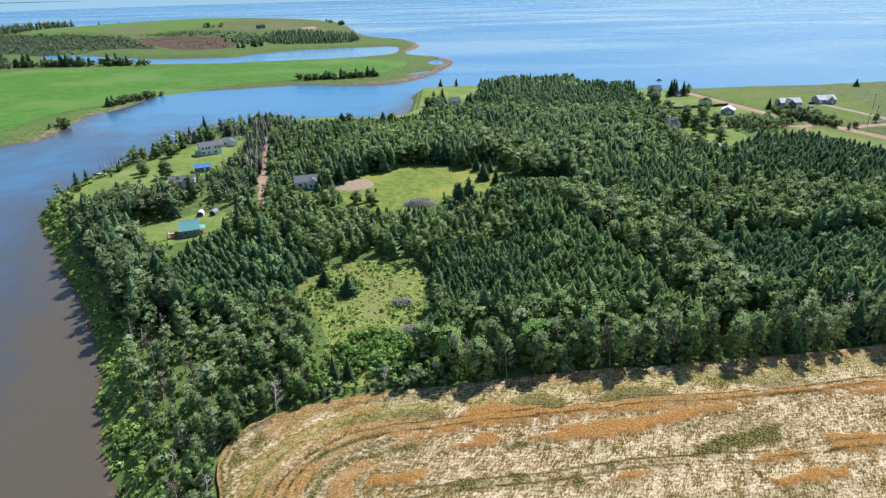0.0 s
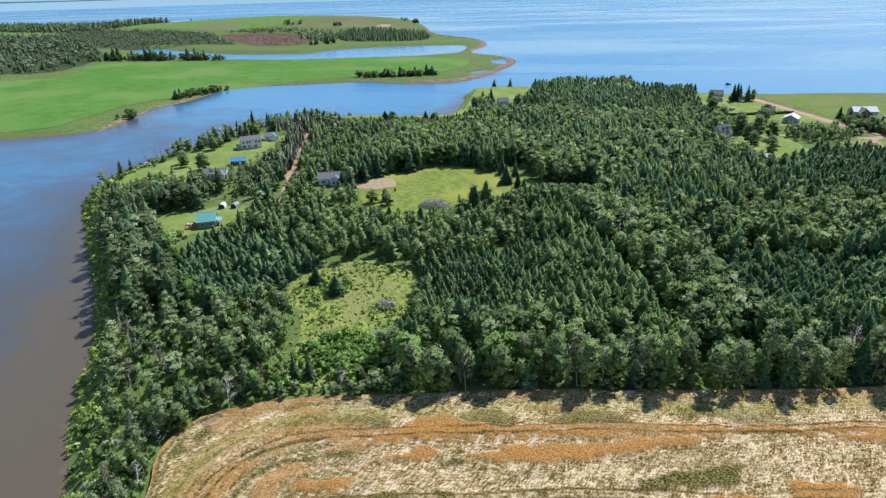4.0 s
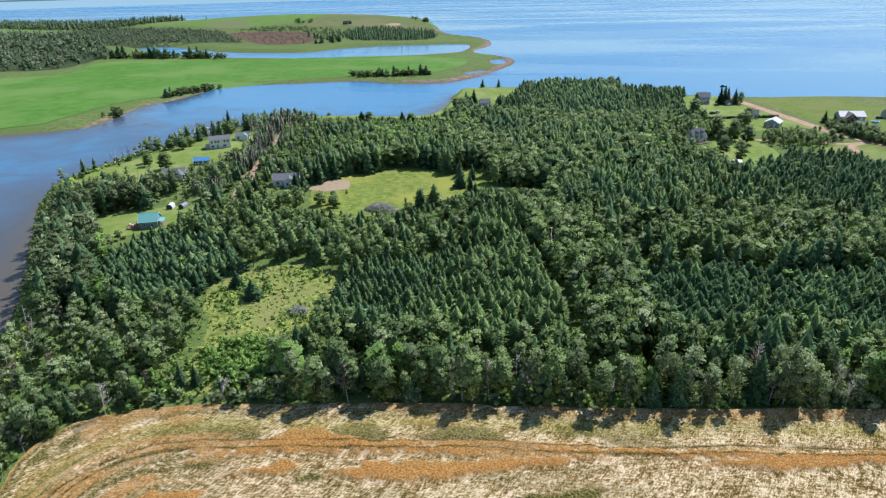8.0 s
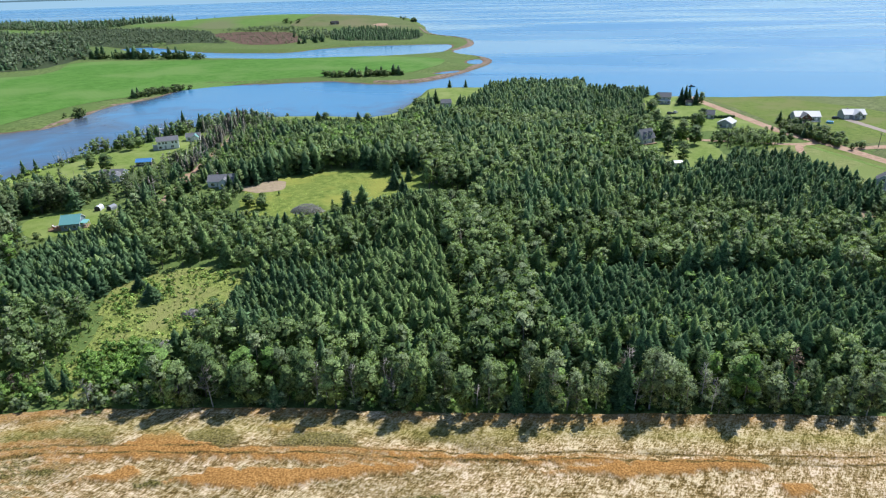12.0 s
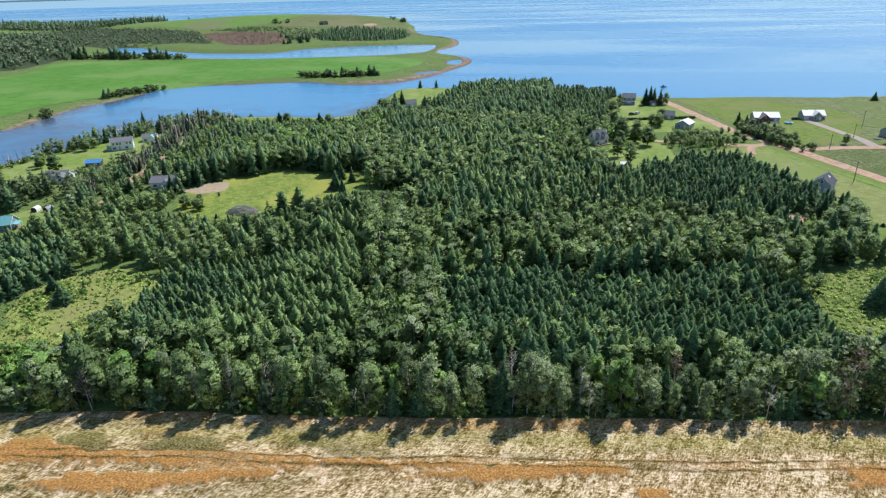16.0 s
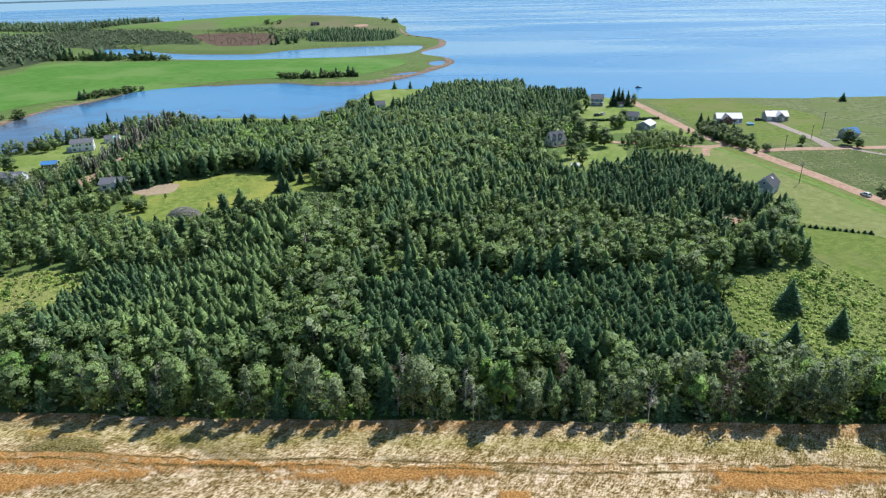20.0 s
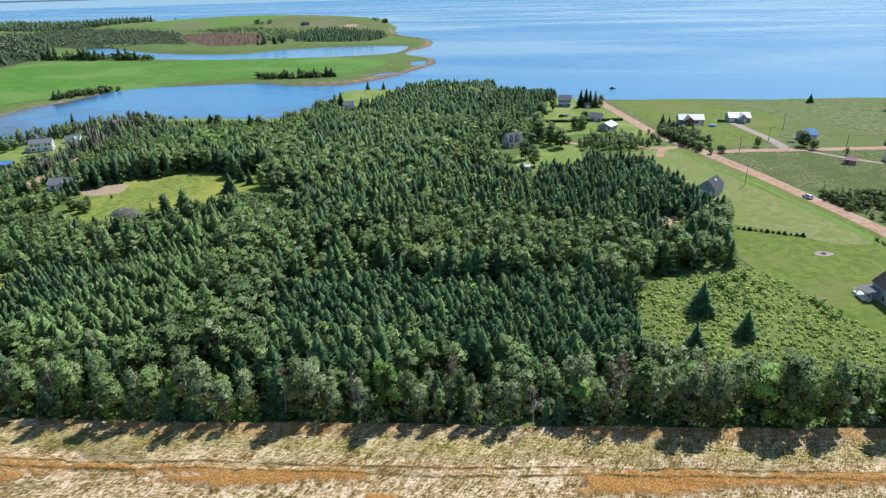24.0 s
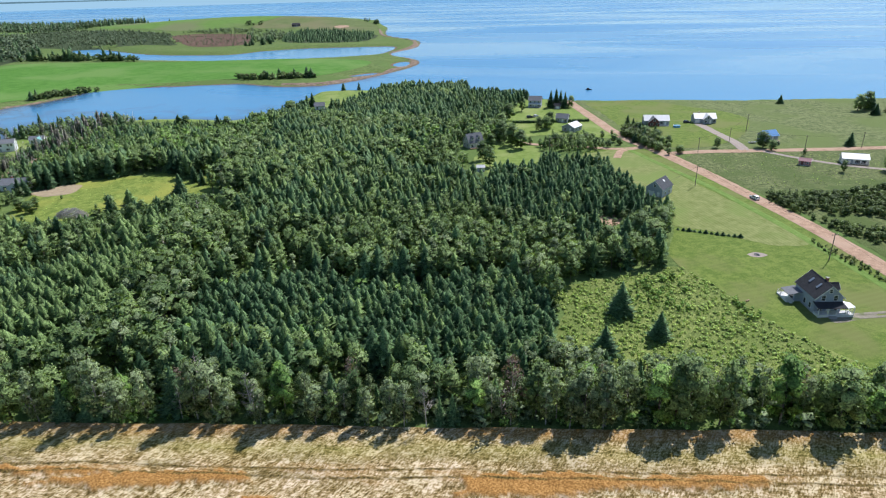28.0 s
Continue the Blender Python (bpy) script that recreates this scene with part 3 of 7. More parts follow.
HAYFIELD = smooth([(-29, 187), (-38, 206), (-38, 214), (-30, 227), (-12, 237), (-2, 239), (7, 232), (13, 241), (18, 236), (25, 216), (20, 205), (10, 201.5), (-1, 195), (-3, 189), (-15, 185)])
TEAL_LAWN = smooth(plan((-79, 142), (-77, 149), (-68, 154.5), (-59, 156), (-55, 151), (-58, 141), (-69, 134)))
DOCK_LAWN = smooth(plan((-104, 152), (-112, 166), (-113, 180), (-109, 200), (-101, 224), (-92, 245), (-80, 243), (-76, 222), (-78, 196), (-88, 178), (-95, 162)))
LAWN_A = smooth(plan((95, 214), (92, 228), (96, 246), (104, 250), (113, 244), (113, 222), (104, 214)))
LAWN_B = smooth([(122, 312), (117, 335), (116, 360), (118, 390), (124, 413), (146, 412), (151, 392), (160, 356), (170, 316), (152, 322), (136, 318)])
POINT_LAWN = smooth([(-21, 352), (-20.5, 392), (-20, 425), (-14, 441), (4, 444), (22, 444), (20, 415), (16, 390), (8, 382), (-4, 388), (-12, 396), (-13, 370), (-15, 352)])
SHORE_STRIP = smooth([(-96, 338), (-84, 338), (-60, 341.5), (-40, 341.5), (-27, 344), (-20, 352), (-14, 352), (-22, 339), (-42, 335), (-62, 334), (-84, 331), (-97, 331)])
EAST_LAWN = smooth(plan((178, 109), (166.5, 117.9), (161.6, 123.1), (157.1, 129.1), (152.5, 138.2), (146.2, 148), (145, 156), (147.5, 166), (149, 180), (144, 194), (139, 206), (136, 226), (128, 239), (137, 246), (150, 249), (157, 235), (165.8, 215.2), (173, 194.2), (180.5, 171.7), (186.2, 152.2), (192, 132), (198, 112), (203, 102)), 3)
BRUSH = smooth([(148.5, 133), (147, 150), (145, 160), (153, 167), (162, 171), (171, 176), (176, 177), (183, 166.4), (188.5, 155.5), (194, 148.3), (199.8, 141.8), (209, 132), (180, 131)], 3)
NORTH_PASTURE = smooth(plan((160, 247), (146, 266), (136, 305), (128, 340), (130, 345), (151, 348), (208, 351.5), (282, 360), (420, 372), (640, 386), (640, 320), (240, 258)), 3)
HOUSE_LAWN = smooth(plan((137, 318), (133, 338), (160, 344), (178, 330), (192, 318), (197, 298), (183, 262), (162, 249), (149, 268)), 3)
SOUTH_PASTURE = smooth(plan((166, 242), (230, 254), (400, 284), (640, 300), (640, 90), (210, 100), (196, 132), (184, 175), (177, 195), (168, 218)), 3)
FAR_CROP = smooth([(-1200, 300), (-520, 292), (-300, 300), (-251, 314), (-246, 340), (-247, 380), (-238, 405), (-224, 426), (-214, 456), (-188, 480), (-158, 506), (-125, 522), (-62, 538), (-46, 576), (-38, 610), (-50, 648), (-112, 664), (-175, 650), (-240, 636), (-296, 628), (-359, 626), (-411, 617), (-426, 592), (-396, 534), (-430, 492), (-700, 440), (-1200, 430)], 3)
HILL_CROP = smooth([(-760, 1160), (-745, 1290), (-640, 1400), (-480, 1370), (-405, 1290), (-400, 1190), (-430, 1110), (-520, 1060), (-620, 1110)], 3)
DRY_FIELD = smooth([(-398, 1095), (-395, 1190), (-400, 1290), (-330, 1290), (-240, 1215), (-188, 1150), (-158, 1060), (-235, 1062), (-325, 1078)], 3)
FAR_FIELD = smooth([(-1350, 1090), (-1000, 1060), (-830, 1030), (-850, 1085), (-1000, 1150), (-1350, 1260)], 3)
HEATH = smooth([(-480, 1000), (-364, 1004), (-318, 935), (-280, 850), (-285, 812), (-310, 800), (-345, 815), (-430, 908)], 3)

# ---- ground cover ----
rng = np.random.default_rng(7)
_grid = rng.random((256, 256))


def drift(x, y, scale):
    """Smooth random values from 0 to 1."""
    x, y = np.asarray(x) / scale + 57.3, np.asarray(y) / scale + 91.7
    i, j = np.floor(x).astype(int), np.floor(y).astype(int)
    u, v = rise(0, 1, x - i), rise(0, 1, y - j)
    a, b, c, d = _grid[j % 256, i % 256], _grid[j % 256, (i + 1) % 256], _grid[(j + 1) % 256, i % 256], _grid[(j + 1) % 256, (i + 1) % 256]
    return (a * (1 - u) + b * u) * (1 - v) + (c * (1 - u) + d * u) * v


WEST_GRAIN = [
    [(-1.9, 79.3), (5.7, 86.2), (9.2, 88.1), (11.8, 86.9), (18.1, 85.5), (24.5, 86.1), (33.5, 86.9), (40.5, 86.3), (33.5, 84.9), (15.7, 83.1), (6.9, 81.3)],
    [(12.6, 77.4), (20.4, 81.2), (30, 83), (43.1, 85.3), (52, 87.4), (50, 85.4), (36, 80.8), (30, 78.9), (20.7, 77.7)],
    [(0, 75.7), (6.3, 79.5), (10, 78.4), (7.9, 76.4)],
    [(-12, 67.8), (-10, 70.4), (-1.1, 71.4), (-3.6, 68.9)],
]
MID_GRAIN = [
    [(46.6, 72.6), (50.4, 74.4), (57.9, 74.9), (50.9, 72)],
    [(60.5, 78.7), (70.9, 78.7), (68.4, 74.9), (60.6, 74.4)],
    [(67, 87.6), (79.5, 91.2), (84, 92.6), (101, 95.3), (103, 93.7), (96, 92.3), (81.6, 89)],
    [(47.4, 68.4), (53, 70.2), (60.3, 71.6), (59.3, 69), (52, 67.6)],
    [(25.3, 68.7), (27.3, 71.2), (31.8, 71.1), (29.5, 68.9)],
    [(44.9, 88), (62.6, 90.6), (80.3, 92.6), (80.6, 91.4), (61.5, 88.8), (45.5, 86.7)],
    [(20, 90.8), (27, 92.4), (36, 92.6), (29, 90.7)],
]
EAST_GRAIN = [
    [(102.1, 90.5), (107, 91.9), (107.7, 89.2), (103.5, 88.4)],
    [(132.3, 95.4), (133.6, 99.8), (141, 101.8), (154.8, 103.4), (176, 106.2), (175, 103.7), (154.2, 100.5), (144.6, 97.5)],
]
GREENS = [
    [(38, 74.6), (43, 78), (55.6, 81.6), (54, 77), (39, 73.8)], [(-9.2, 76.2), (-5.3, 78.6), (0, 78.3), (-4.6, 76)], [(0.2, 68.2), (2.1, 69.4), (7.6, 70.2), (7.1, 69), (3.4, 67.6)],
    [(10.1, 70.8), (13.8, 70.9), (12.8, 68.5), (10.8, 68)], [(18.5, 68.8), (20.6, 71), (22, 69.3), (20, 67.3)], [(23.6, 72), (26.3, 73.6), (26, 71.2)], [(9, 76.5), (13, 78.2), (16, 77.6), (12, 76)],
]


def grain(x, y, z):
    q = signed(x, y, FIELD)
    # the rows bend round the corner of the field
    away, bearing = np.hypot(x + 9, y - 66), np.degrees(np.arctan2(y - 66, x + 9)) % 360
    corner = rise(84, 104, bearing) * (1 - rise(186, 206, bearing)) * rise(2, 8, away)
    q = q + corner * (24.0 - away - q) * rise(1.0, 5.0, q)
    wx, wy = x + 1.6 * (drift(x, y, 1.9) - 0.5) + 0.8 * (drift(x, y, 0.7) - 0.5), y + 1.3 * (drift(y, x, 1.7) - 0.5) + 0.5 * (drift(y, x, 0.6) - 0.5)
    stand, green = np.zeros(len(x)), np.zeros(len(x))
    for patch in (*WEST_GRAIN, *MID_GRAIN, *EAST_GRAIN):
        stand = np.maximum(stand, rise(-0.15, 0.25, signed(wx, wy, patch)))
    for patch in GREENS:
        green = np.maximum(green, rise(-0.15, 0.3, signed(wx, wy, patch)))
    # tramlines left by the sprayer, and an uncut strip along the trees
    line = np.abs(q - 11.0 + 1.0 * (drift(x, y, 30) - 0.5))
    stand = np.maximum(stand, 0.85 * (1 - 0.6 * rise(50, 90, x)) * rise(0.45, 0.62, drift(x, y * 4, 9)) * (1 - rise(1.5, 2.2, line)) * (0.35 + 0.65 * (np.sin(q * 4.6) > -0.2)))
    stand = np.maximum(stand, 0.5 * (1 - rise(2.0, 3.2, q + 1.5 * (drift(x, y, 6) - 0.5))) * rise(0.4, 0.55, drift(x, y, 8)))
    rows = drift(q * 9 + 40, x * 0.35 + y * 0.05, 4.0)
    curved = 1 - rise(-14, 6, x)
    green = np.maximum(green, (0.9 - 0.6 * rise(45, 75, x)) * rise(0.57, 0.72, drift(x * 0.35, q * 1.6, 3.2)) * (0.35 + 0.65 * rise(2, 6, q) * (1 - rise(9, 14, q))))
    green = np.maximum(green, curved * 0.95 * rise(0.46, 0.58, rows))
    stand = np.maximum(stand, curved * 0.7 * rise(0.6, 0.7, drift(q * 6 + 90, x * 0.5, 4.0)))
    green *= 1 - stand
    z = z + 0.45 * stand + 0.22 * green + 0.18 * (drift(x, y, 1.1) - 0.5) + 0.12 * (drift(x, y, 0.55) - 0.5)
    return z, (("stand", stand), ("green", green), ("edge", q))


sheet("grain_field", FIELD, 0.42, GRAIN, "lodged pale straw and standing orange grain with green weeds", "grain field", 7.0, 0.4, ((-42, 235, 62, 122), 0.5), grain)
sheet("clearing", CLEARING, 0.07, MEADOW, "overgrown olive-green clearing with weeds", "meadow", 3.0, 1.5)
sheet("hay_meadow", HAYFIELD, 0.08, HAY, "yellow-green hay meadow enclosed by trees", "meadow", 3.0, 1.5)
sheet("bare_patch", smooth([(-43, 214), (-37, 220), (-29, 221.5), (-25.5, 213), (-31, 208), (-38, 208.5)]), 0.13, SOIL, "bare pale soil patch at the meadow edge", "bare soil", 2.0, 1.0)
sheet("cottage_lawn", TEAL_LAWN, 0.07, SHORELAWN, "mown green lawn round the teal-roofed cottage", "lawn", 3.0, 1.0)
sheet("shore_lawn", DOCK_LAWN, 0.07, SHORELAWN, "mown green lawn sloping to the river bank", "lawn", 3.0, 1.0)
sheet("lane_lawn", LAWN_A, 0.07, SHORELAWN, "mown green lawn among trees", "lawn", 3.0, 1.0)
sheet("garden_lawn", LAWN_B, 0.07, SHORELAWN, "mown green gardens of the houses near the bay", "lawn", 3.0, 1.0)
sheet("point_lawn", POINT_LAWN, 0.07, SHORELAWN, "green lawn on the wooded point", "lawn", 3.0, 1.0)
sheet("house_lawn", EAST_LAWN, 0.07, LAWN, "wide mown lawn beside the red road", "lawn", 4.0, 0.6)
sheet("dry_lawn", smooth([(154, 282), (161, 289), (171, 294), (182, 271), (201, 226), (211, 204), (211, 196), (202, 193.5), (194, 198), (186, 203), (177, 206), (180, 216), (172, 236), (166, 256)]), 0.11, DRYLAWN, "paler dry mown lawn beside the red road", "lawn", 4.0, 1.2)
ribbon("road_verge", [(172.2, 296.8), (184.8, 268.5), (194.9, 246.3), (203.4, 222.5), (211.0, 200), (217, 180), (223, 160)], 2.6, 0.15, VERGE, "bright green grass verge along the red road", "grass")
sheet("brush_meadow", BRUSH, 0.06, TANGLE, "tangled green meadow of weeds and low shrubs", "meadow", 3.0, 1.5)
sheet("north_pasture", NORTH_PASTURE, 0.05, PASTURE, "rough green pasture along the bay", "pasture", 6.0, 0.5)
sheet("road_lawn", HOUSE_LAWN, 0.11, LAWN, "mown lawn around the white-roofed houses", "lawn", 4.0, 1.0)
sheet("south_pasture", SOUTH_PASTURE, 0.05, WEEDY, "rough green pasture beside the side road", "pasture", 6.0, 0.5)
sheet("far_crop_field", FAR_CROP, 0.15, CROP, "bright green crop field across the river", "crop field", 14.0, 2.0)
sheet("hill_field", HILL_CROP, 0.2, HILLGRASS, "green field on the distant hill", "crop field", 25.0, 4.0)
sheet("dry_field", DRY_FIELD, 0.2, DRYGRASS, "brownish-green dry grass on the distant hill", "pasture", 25.0, 4.0)
sheet("far_field", FAR_FIELD, 0.2, HILLGRASS, "pale green field beyond the far woods", "crop field", 40.0, 4.0)
sheet("hill_soil", smooth([(-250, 1108), (-244, 1128), (-230, 1128), (-224, 1106), (-236, 1096)]), 0.35, REDEARTH, "bare reddish soil on the distant hill", "bare soil", 12.0, 3.0)
sheet("shore_grass", SHORE_STRIP, 0.07, SHORELAWN, "bright green grass along the river shore", "grass", 3.0, 1.5)
sheet("heath", HEATH, 0.2, MOOR, "reddish-brown heath by the far inlet", "heath", 20.0, 8.0)

SAND = surface("red-brown sand", (0.13, 0.090, 0.062), (0.36, 0.275, 0.20), 0.25, 0.95, 0.05, 9, 0.2, hard=0.1)
ribbon("bank_sand", [(-217, 313), (-219.5, 330), (-222.5, 347), (-225, 367), (-228, 388), (-222, 402), (-218.5, 416), (-217.5, 440), (-217, 460), (-208, 472), (-199, 481), (-180, 487)], 3.2, 0.10, SAND, "red-brown sand along the far river bank", "beach")
ribbon("beach", plan((-62, 414), (-36, 419), (-19, 446), (-6, 488), (0, 526), (-4, 551), (-17, 572)), 6, 0.12, SAND, "red-brown sand beach on the river spit", "beach")
ribbon("far_beach", plan((-43, 625), (-37, 648), (-34, 671), (-39, 714), (-58, 766), (-104, 822), (-136, 915)), 7.5, 0.12, SAND, "red-brown sand beach on the far spit", "beach")
ROAD = plan((124, 352), (124.9, 337.8), (134.3, 299.5), (143.5, 265.7), (151.9, 248.8), (157.5, 235.4), (165.8, 215.2), (173, 194.2), (180.5, 171.7), (186.2, 152.2), (192, 132), (198, 112), (207, 80))
ribbon("road", ROAD, 5.5, 0.16, REDEARTH, "red gravel road to the shore")
SIDE_ROAD = plan((158, 241), (166, 244), (179.4, 246.5), (230, 256), (330, 275), (640, 310))
ribbon("side_road", SIDE_ROAD, 4.8, 0.15, REDEARTH, "pale red gravel side road")
LANE = plan((-73, 247), (-69, 230.4), (-65, 214), (-61.4, 200.1), (-57, 184), (-52.9, 167.2), (-50, 158))
ribbon("lane", LANE, 2.0, 0.12, REDEARTH, "red earth lane between trees")
ribbon("house_drive", plan((151, 250), (140, 246), (126, 249), (112, 250), (106, 252)), 3.6, 0.15, REDEARTH, "red earth drive to the houses", "driveway")
ribbon("lawn_drive", [(180, 299), (171, 293), (168.5, 286), (167.5, 280)], 3.0, 0.16, REDEARTH, "worn earth drive across the lawn", "driveway")
ribbon("grey_drive", [(219.5, 297), (219, 310), (215, 330), (211, 350)], 4.4, 0.17, GRAVEL, "grey gravel drive to the white-roofed house", "driveway")
ribbon("bungalow_drive", [(226, 297), (234, 289), (243, 282), (256, 275), (275, 270), (300, 268)], 2.6, 0.14, GRAVEL, "pale gravel drive to the bungalow", "driveway")
for off in (-0.75, 0.75):
    ribbon("porch_drive", [(203.5, 156.6 + off), (206, 157.6 + off), (213.9, 159.7 + off), (226, 163 + off), (240, 166 + off)], 0.95, 0.14, TRACK, "worn grey-brown wheel track to the porch house", "driveway")
sheet("drive_apron", smooth([(201.5, 154.6), (204, 157.6), (209, 158.9), (212, 159.4), (208, 157), (204, 154.8)]), 0.10, TRACK, "bare grey-brown dirt beside the porch", "bare soil", 1.0, 0.6)
sheet("red_patch", smooth([(157, 203), (158, 212), (163, 217), (167, 214), (164, 207), (161, 203)]), 0.1, REDEARTH, "bare red earth opening in the trees", "bare soil", 2.0, 0.8)
sheet("lane_yard", smooth([(-67.5, 212), (-70.5, 218), (-73, 225), (-69.5, 228.5), (-66, 222), (-64.8, 214)]), 0.13, REDEARTH, "bare red earth yard beside the lane", "bare soil", 2.0, 0.8)
sheet("fire_ring_ground", smooth([(193.2, 187), (195.6, 189), (198.2, 187.4), (195.5, 185.7)]), 0.1, GRAVEL, "gravel circle round the fire pit", "gravel", 1.5, 0.3)

# ---- plants ----


def tube(points, radii, sides=5):
    v, f = [], []
    for i, (p, r) in enumerate(zip(points, radii)):
        for k in range(sides):
            a = 2 * math.pi * k / sides
            v.append((p[0] + r * math.cos(a), p[1] + r * math.sin(a), p[2]))
        if i:
            for k in range(sides):
                a, b = (i - 1) * sides + k, (i - 1) * sides + (k + 1) % sides
                f += [(a, b, b + sides), (a, b + sides, a + sides)]
    return v, f


def join(*pieces):
    v, f, base = [], [], 0
    for pv, pf, *_ in pieces:
        v += [tuple(p) for p in pv]
        f += [tuple(i + base for i in t) for t in pf]
        base += len(pv)
    v = np.array(v, float).reshape(-1, 3)
    if len(pieces[0]) > 2:
        n = np.array([p for piece in pieces for p in piece[2]], float).reshape(-1, 3)
    else:
        n = v * (1, 1, 0) + (0.001, 0, 0.02)
    n /= np.linalg.norm(n, axis=1)[:, None] + 1e-9
    return v, np.array(f, int).reshape(-1, 3), n


GOLD = (1 + 5 ** 0.5) / 2
ICO = np.array([(0, 1, GOLD), (0, -1, GOLD), (0, 1, -GOLD), (0, -1, -GOLD), (1, GOLD, 0), (-1, GOLD, 0), (1, -GOLD, 0), (-1, -GOLD, 0), (GOLD, 0, 1), (-GOLD, 0, 1), (GOLD, 0, -1), (-GOLD, 0, -1)]) / math.hypot(1, GOLD)
ICO_FACES = [f if np.dot(np.cross(ICO[f[1]] - ICO[f[0]], ICO[f[2]] - ICO[f[0]]), ICO[f[0]]) > 0 else f[::-1] for f in itertools.combinations(range(12), 3) if all(abs(np.linalg.norm(ICO[f[i]] - ICO[f[j]]) - 1.0515) < 0.02 for i, j in ((0, 1), (1, 2), (0, 2)))]


def conifer(seed, tall, wide, tiers, points, fronds, low=0.04, power=0.85, ragged=0.34):
    """A trunk, drooping star-shaped tiers of boughs that shorten towards the tip, and loose fronds."""
    r = np.random.default_rng(seed)
    trunk = join(tube([(0, 0, -0.3), (0, 0, tall * 0.5), (0, 0, tall * 0.97)], [0.016 * tall, 0.010 * tall, 0.01], 4))
    v, f, nn = [], [], []
    for i in range(tiers):
        s = i / tiers
        z = tall * (low + (1.0 - low) * s)
        step = tall * (1 - low) / tiers
        reach = 0.9 * wide * (1 - s) ** power + 0.10
        count = max(4, round(points * (1 - 0.45 * s)))
        turn = r.uniform(0, 6.28)
        ring = []
        for k in range(2 * count):
            out = reach * (r.uniform(0.82, 1.12) if k % 2 == 0 else r.uniform(0.82, 1.05) * (1 - ragged))
            a = turn + (k + r.uniform(-0.35, 0.35)) * math.pi / count
            ring.append((out * math.cos(a), out * math.sin(a), z - (0.22 * out if k % 2 == 0 else -0.05) + r.uniform(-0.25, 0.25) * step, a))
        top = (r.uniform(-0.05, 0.05) * reach, r.uniform(-0.05, 0.05) * reach, z + step * (1.55 if i < tiers - 1 else 1.1))
        for k in range(2 * count):
            p, q = ring[k], ring[(k + 1) % (2 * count)]
            mean = 0.5 * (p[3] + (q[3] if q[3] > p[3] else q[3] + 6.283))
            b = len(v)
            v += [top, p[:3], q[:3]]
            f.append((b, b + 1, b + 2))
            nn.append((0.45 * math.cos(mean), 0.45 * math.sin(mean), 0.9))
            nn += [(0.85 * math.cos(e[3]), 0.85 * math.sin(e[3]), 0.45) for e in (p, q)]
    for k in range(fronds):
        s = 1 - math.sqrt(r.uniform(0.01, 1))
        a, z = r.uniform(0, 6.283), tall * (low + (0.97 - low) * s)
        far = (wide * (1 - s) ** power + 0.2) * r.uniform(0.8, 1.3)
        start, w = far * r.uniform(0.3, 0.6), far * r.uniform(0.12, 0.26) + 0.06
        ca, sa, rise_ = math.cos(a), math.sin(a), r.uniform(-0.3, 0.7)
        b = len(v)
        v += [(ca * start + sa * w, sa * start - ca * w, z + w * r.uniform(-0.5, 0.5)), (ca * far, sa * far, z + (far - start) * rise_), (ca * start - sa * w, sa * start + ca * w, z)]
        f.append((b, b + 1, b + 2))
        q = r.normal(0, 0.35, 3)
        nn += [(0.8 * ca + q[0], 0.8 * sa + q[1], 0.62 + q[2])] * 3
    return trunk, join((v, f, nn))


OCTA = np.array([(1, 0, 0), (0, 1, 0), (-1, 0, 0), (0, -1, 0), (0, 0, 1), (0, 0, -1)], float)
OCTA_FACES = [(0, 1, 4), (1, 2, 4), (2, 3, 4), (3, 0, 4), (1, 0, 5), (2, 1, 5), (3, 2, 5), (0, 3, 5)]


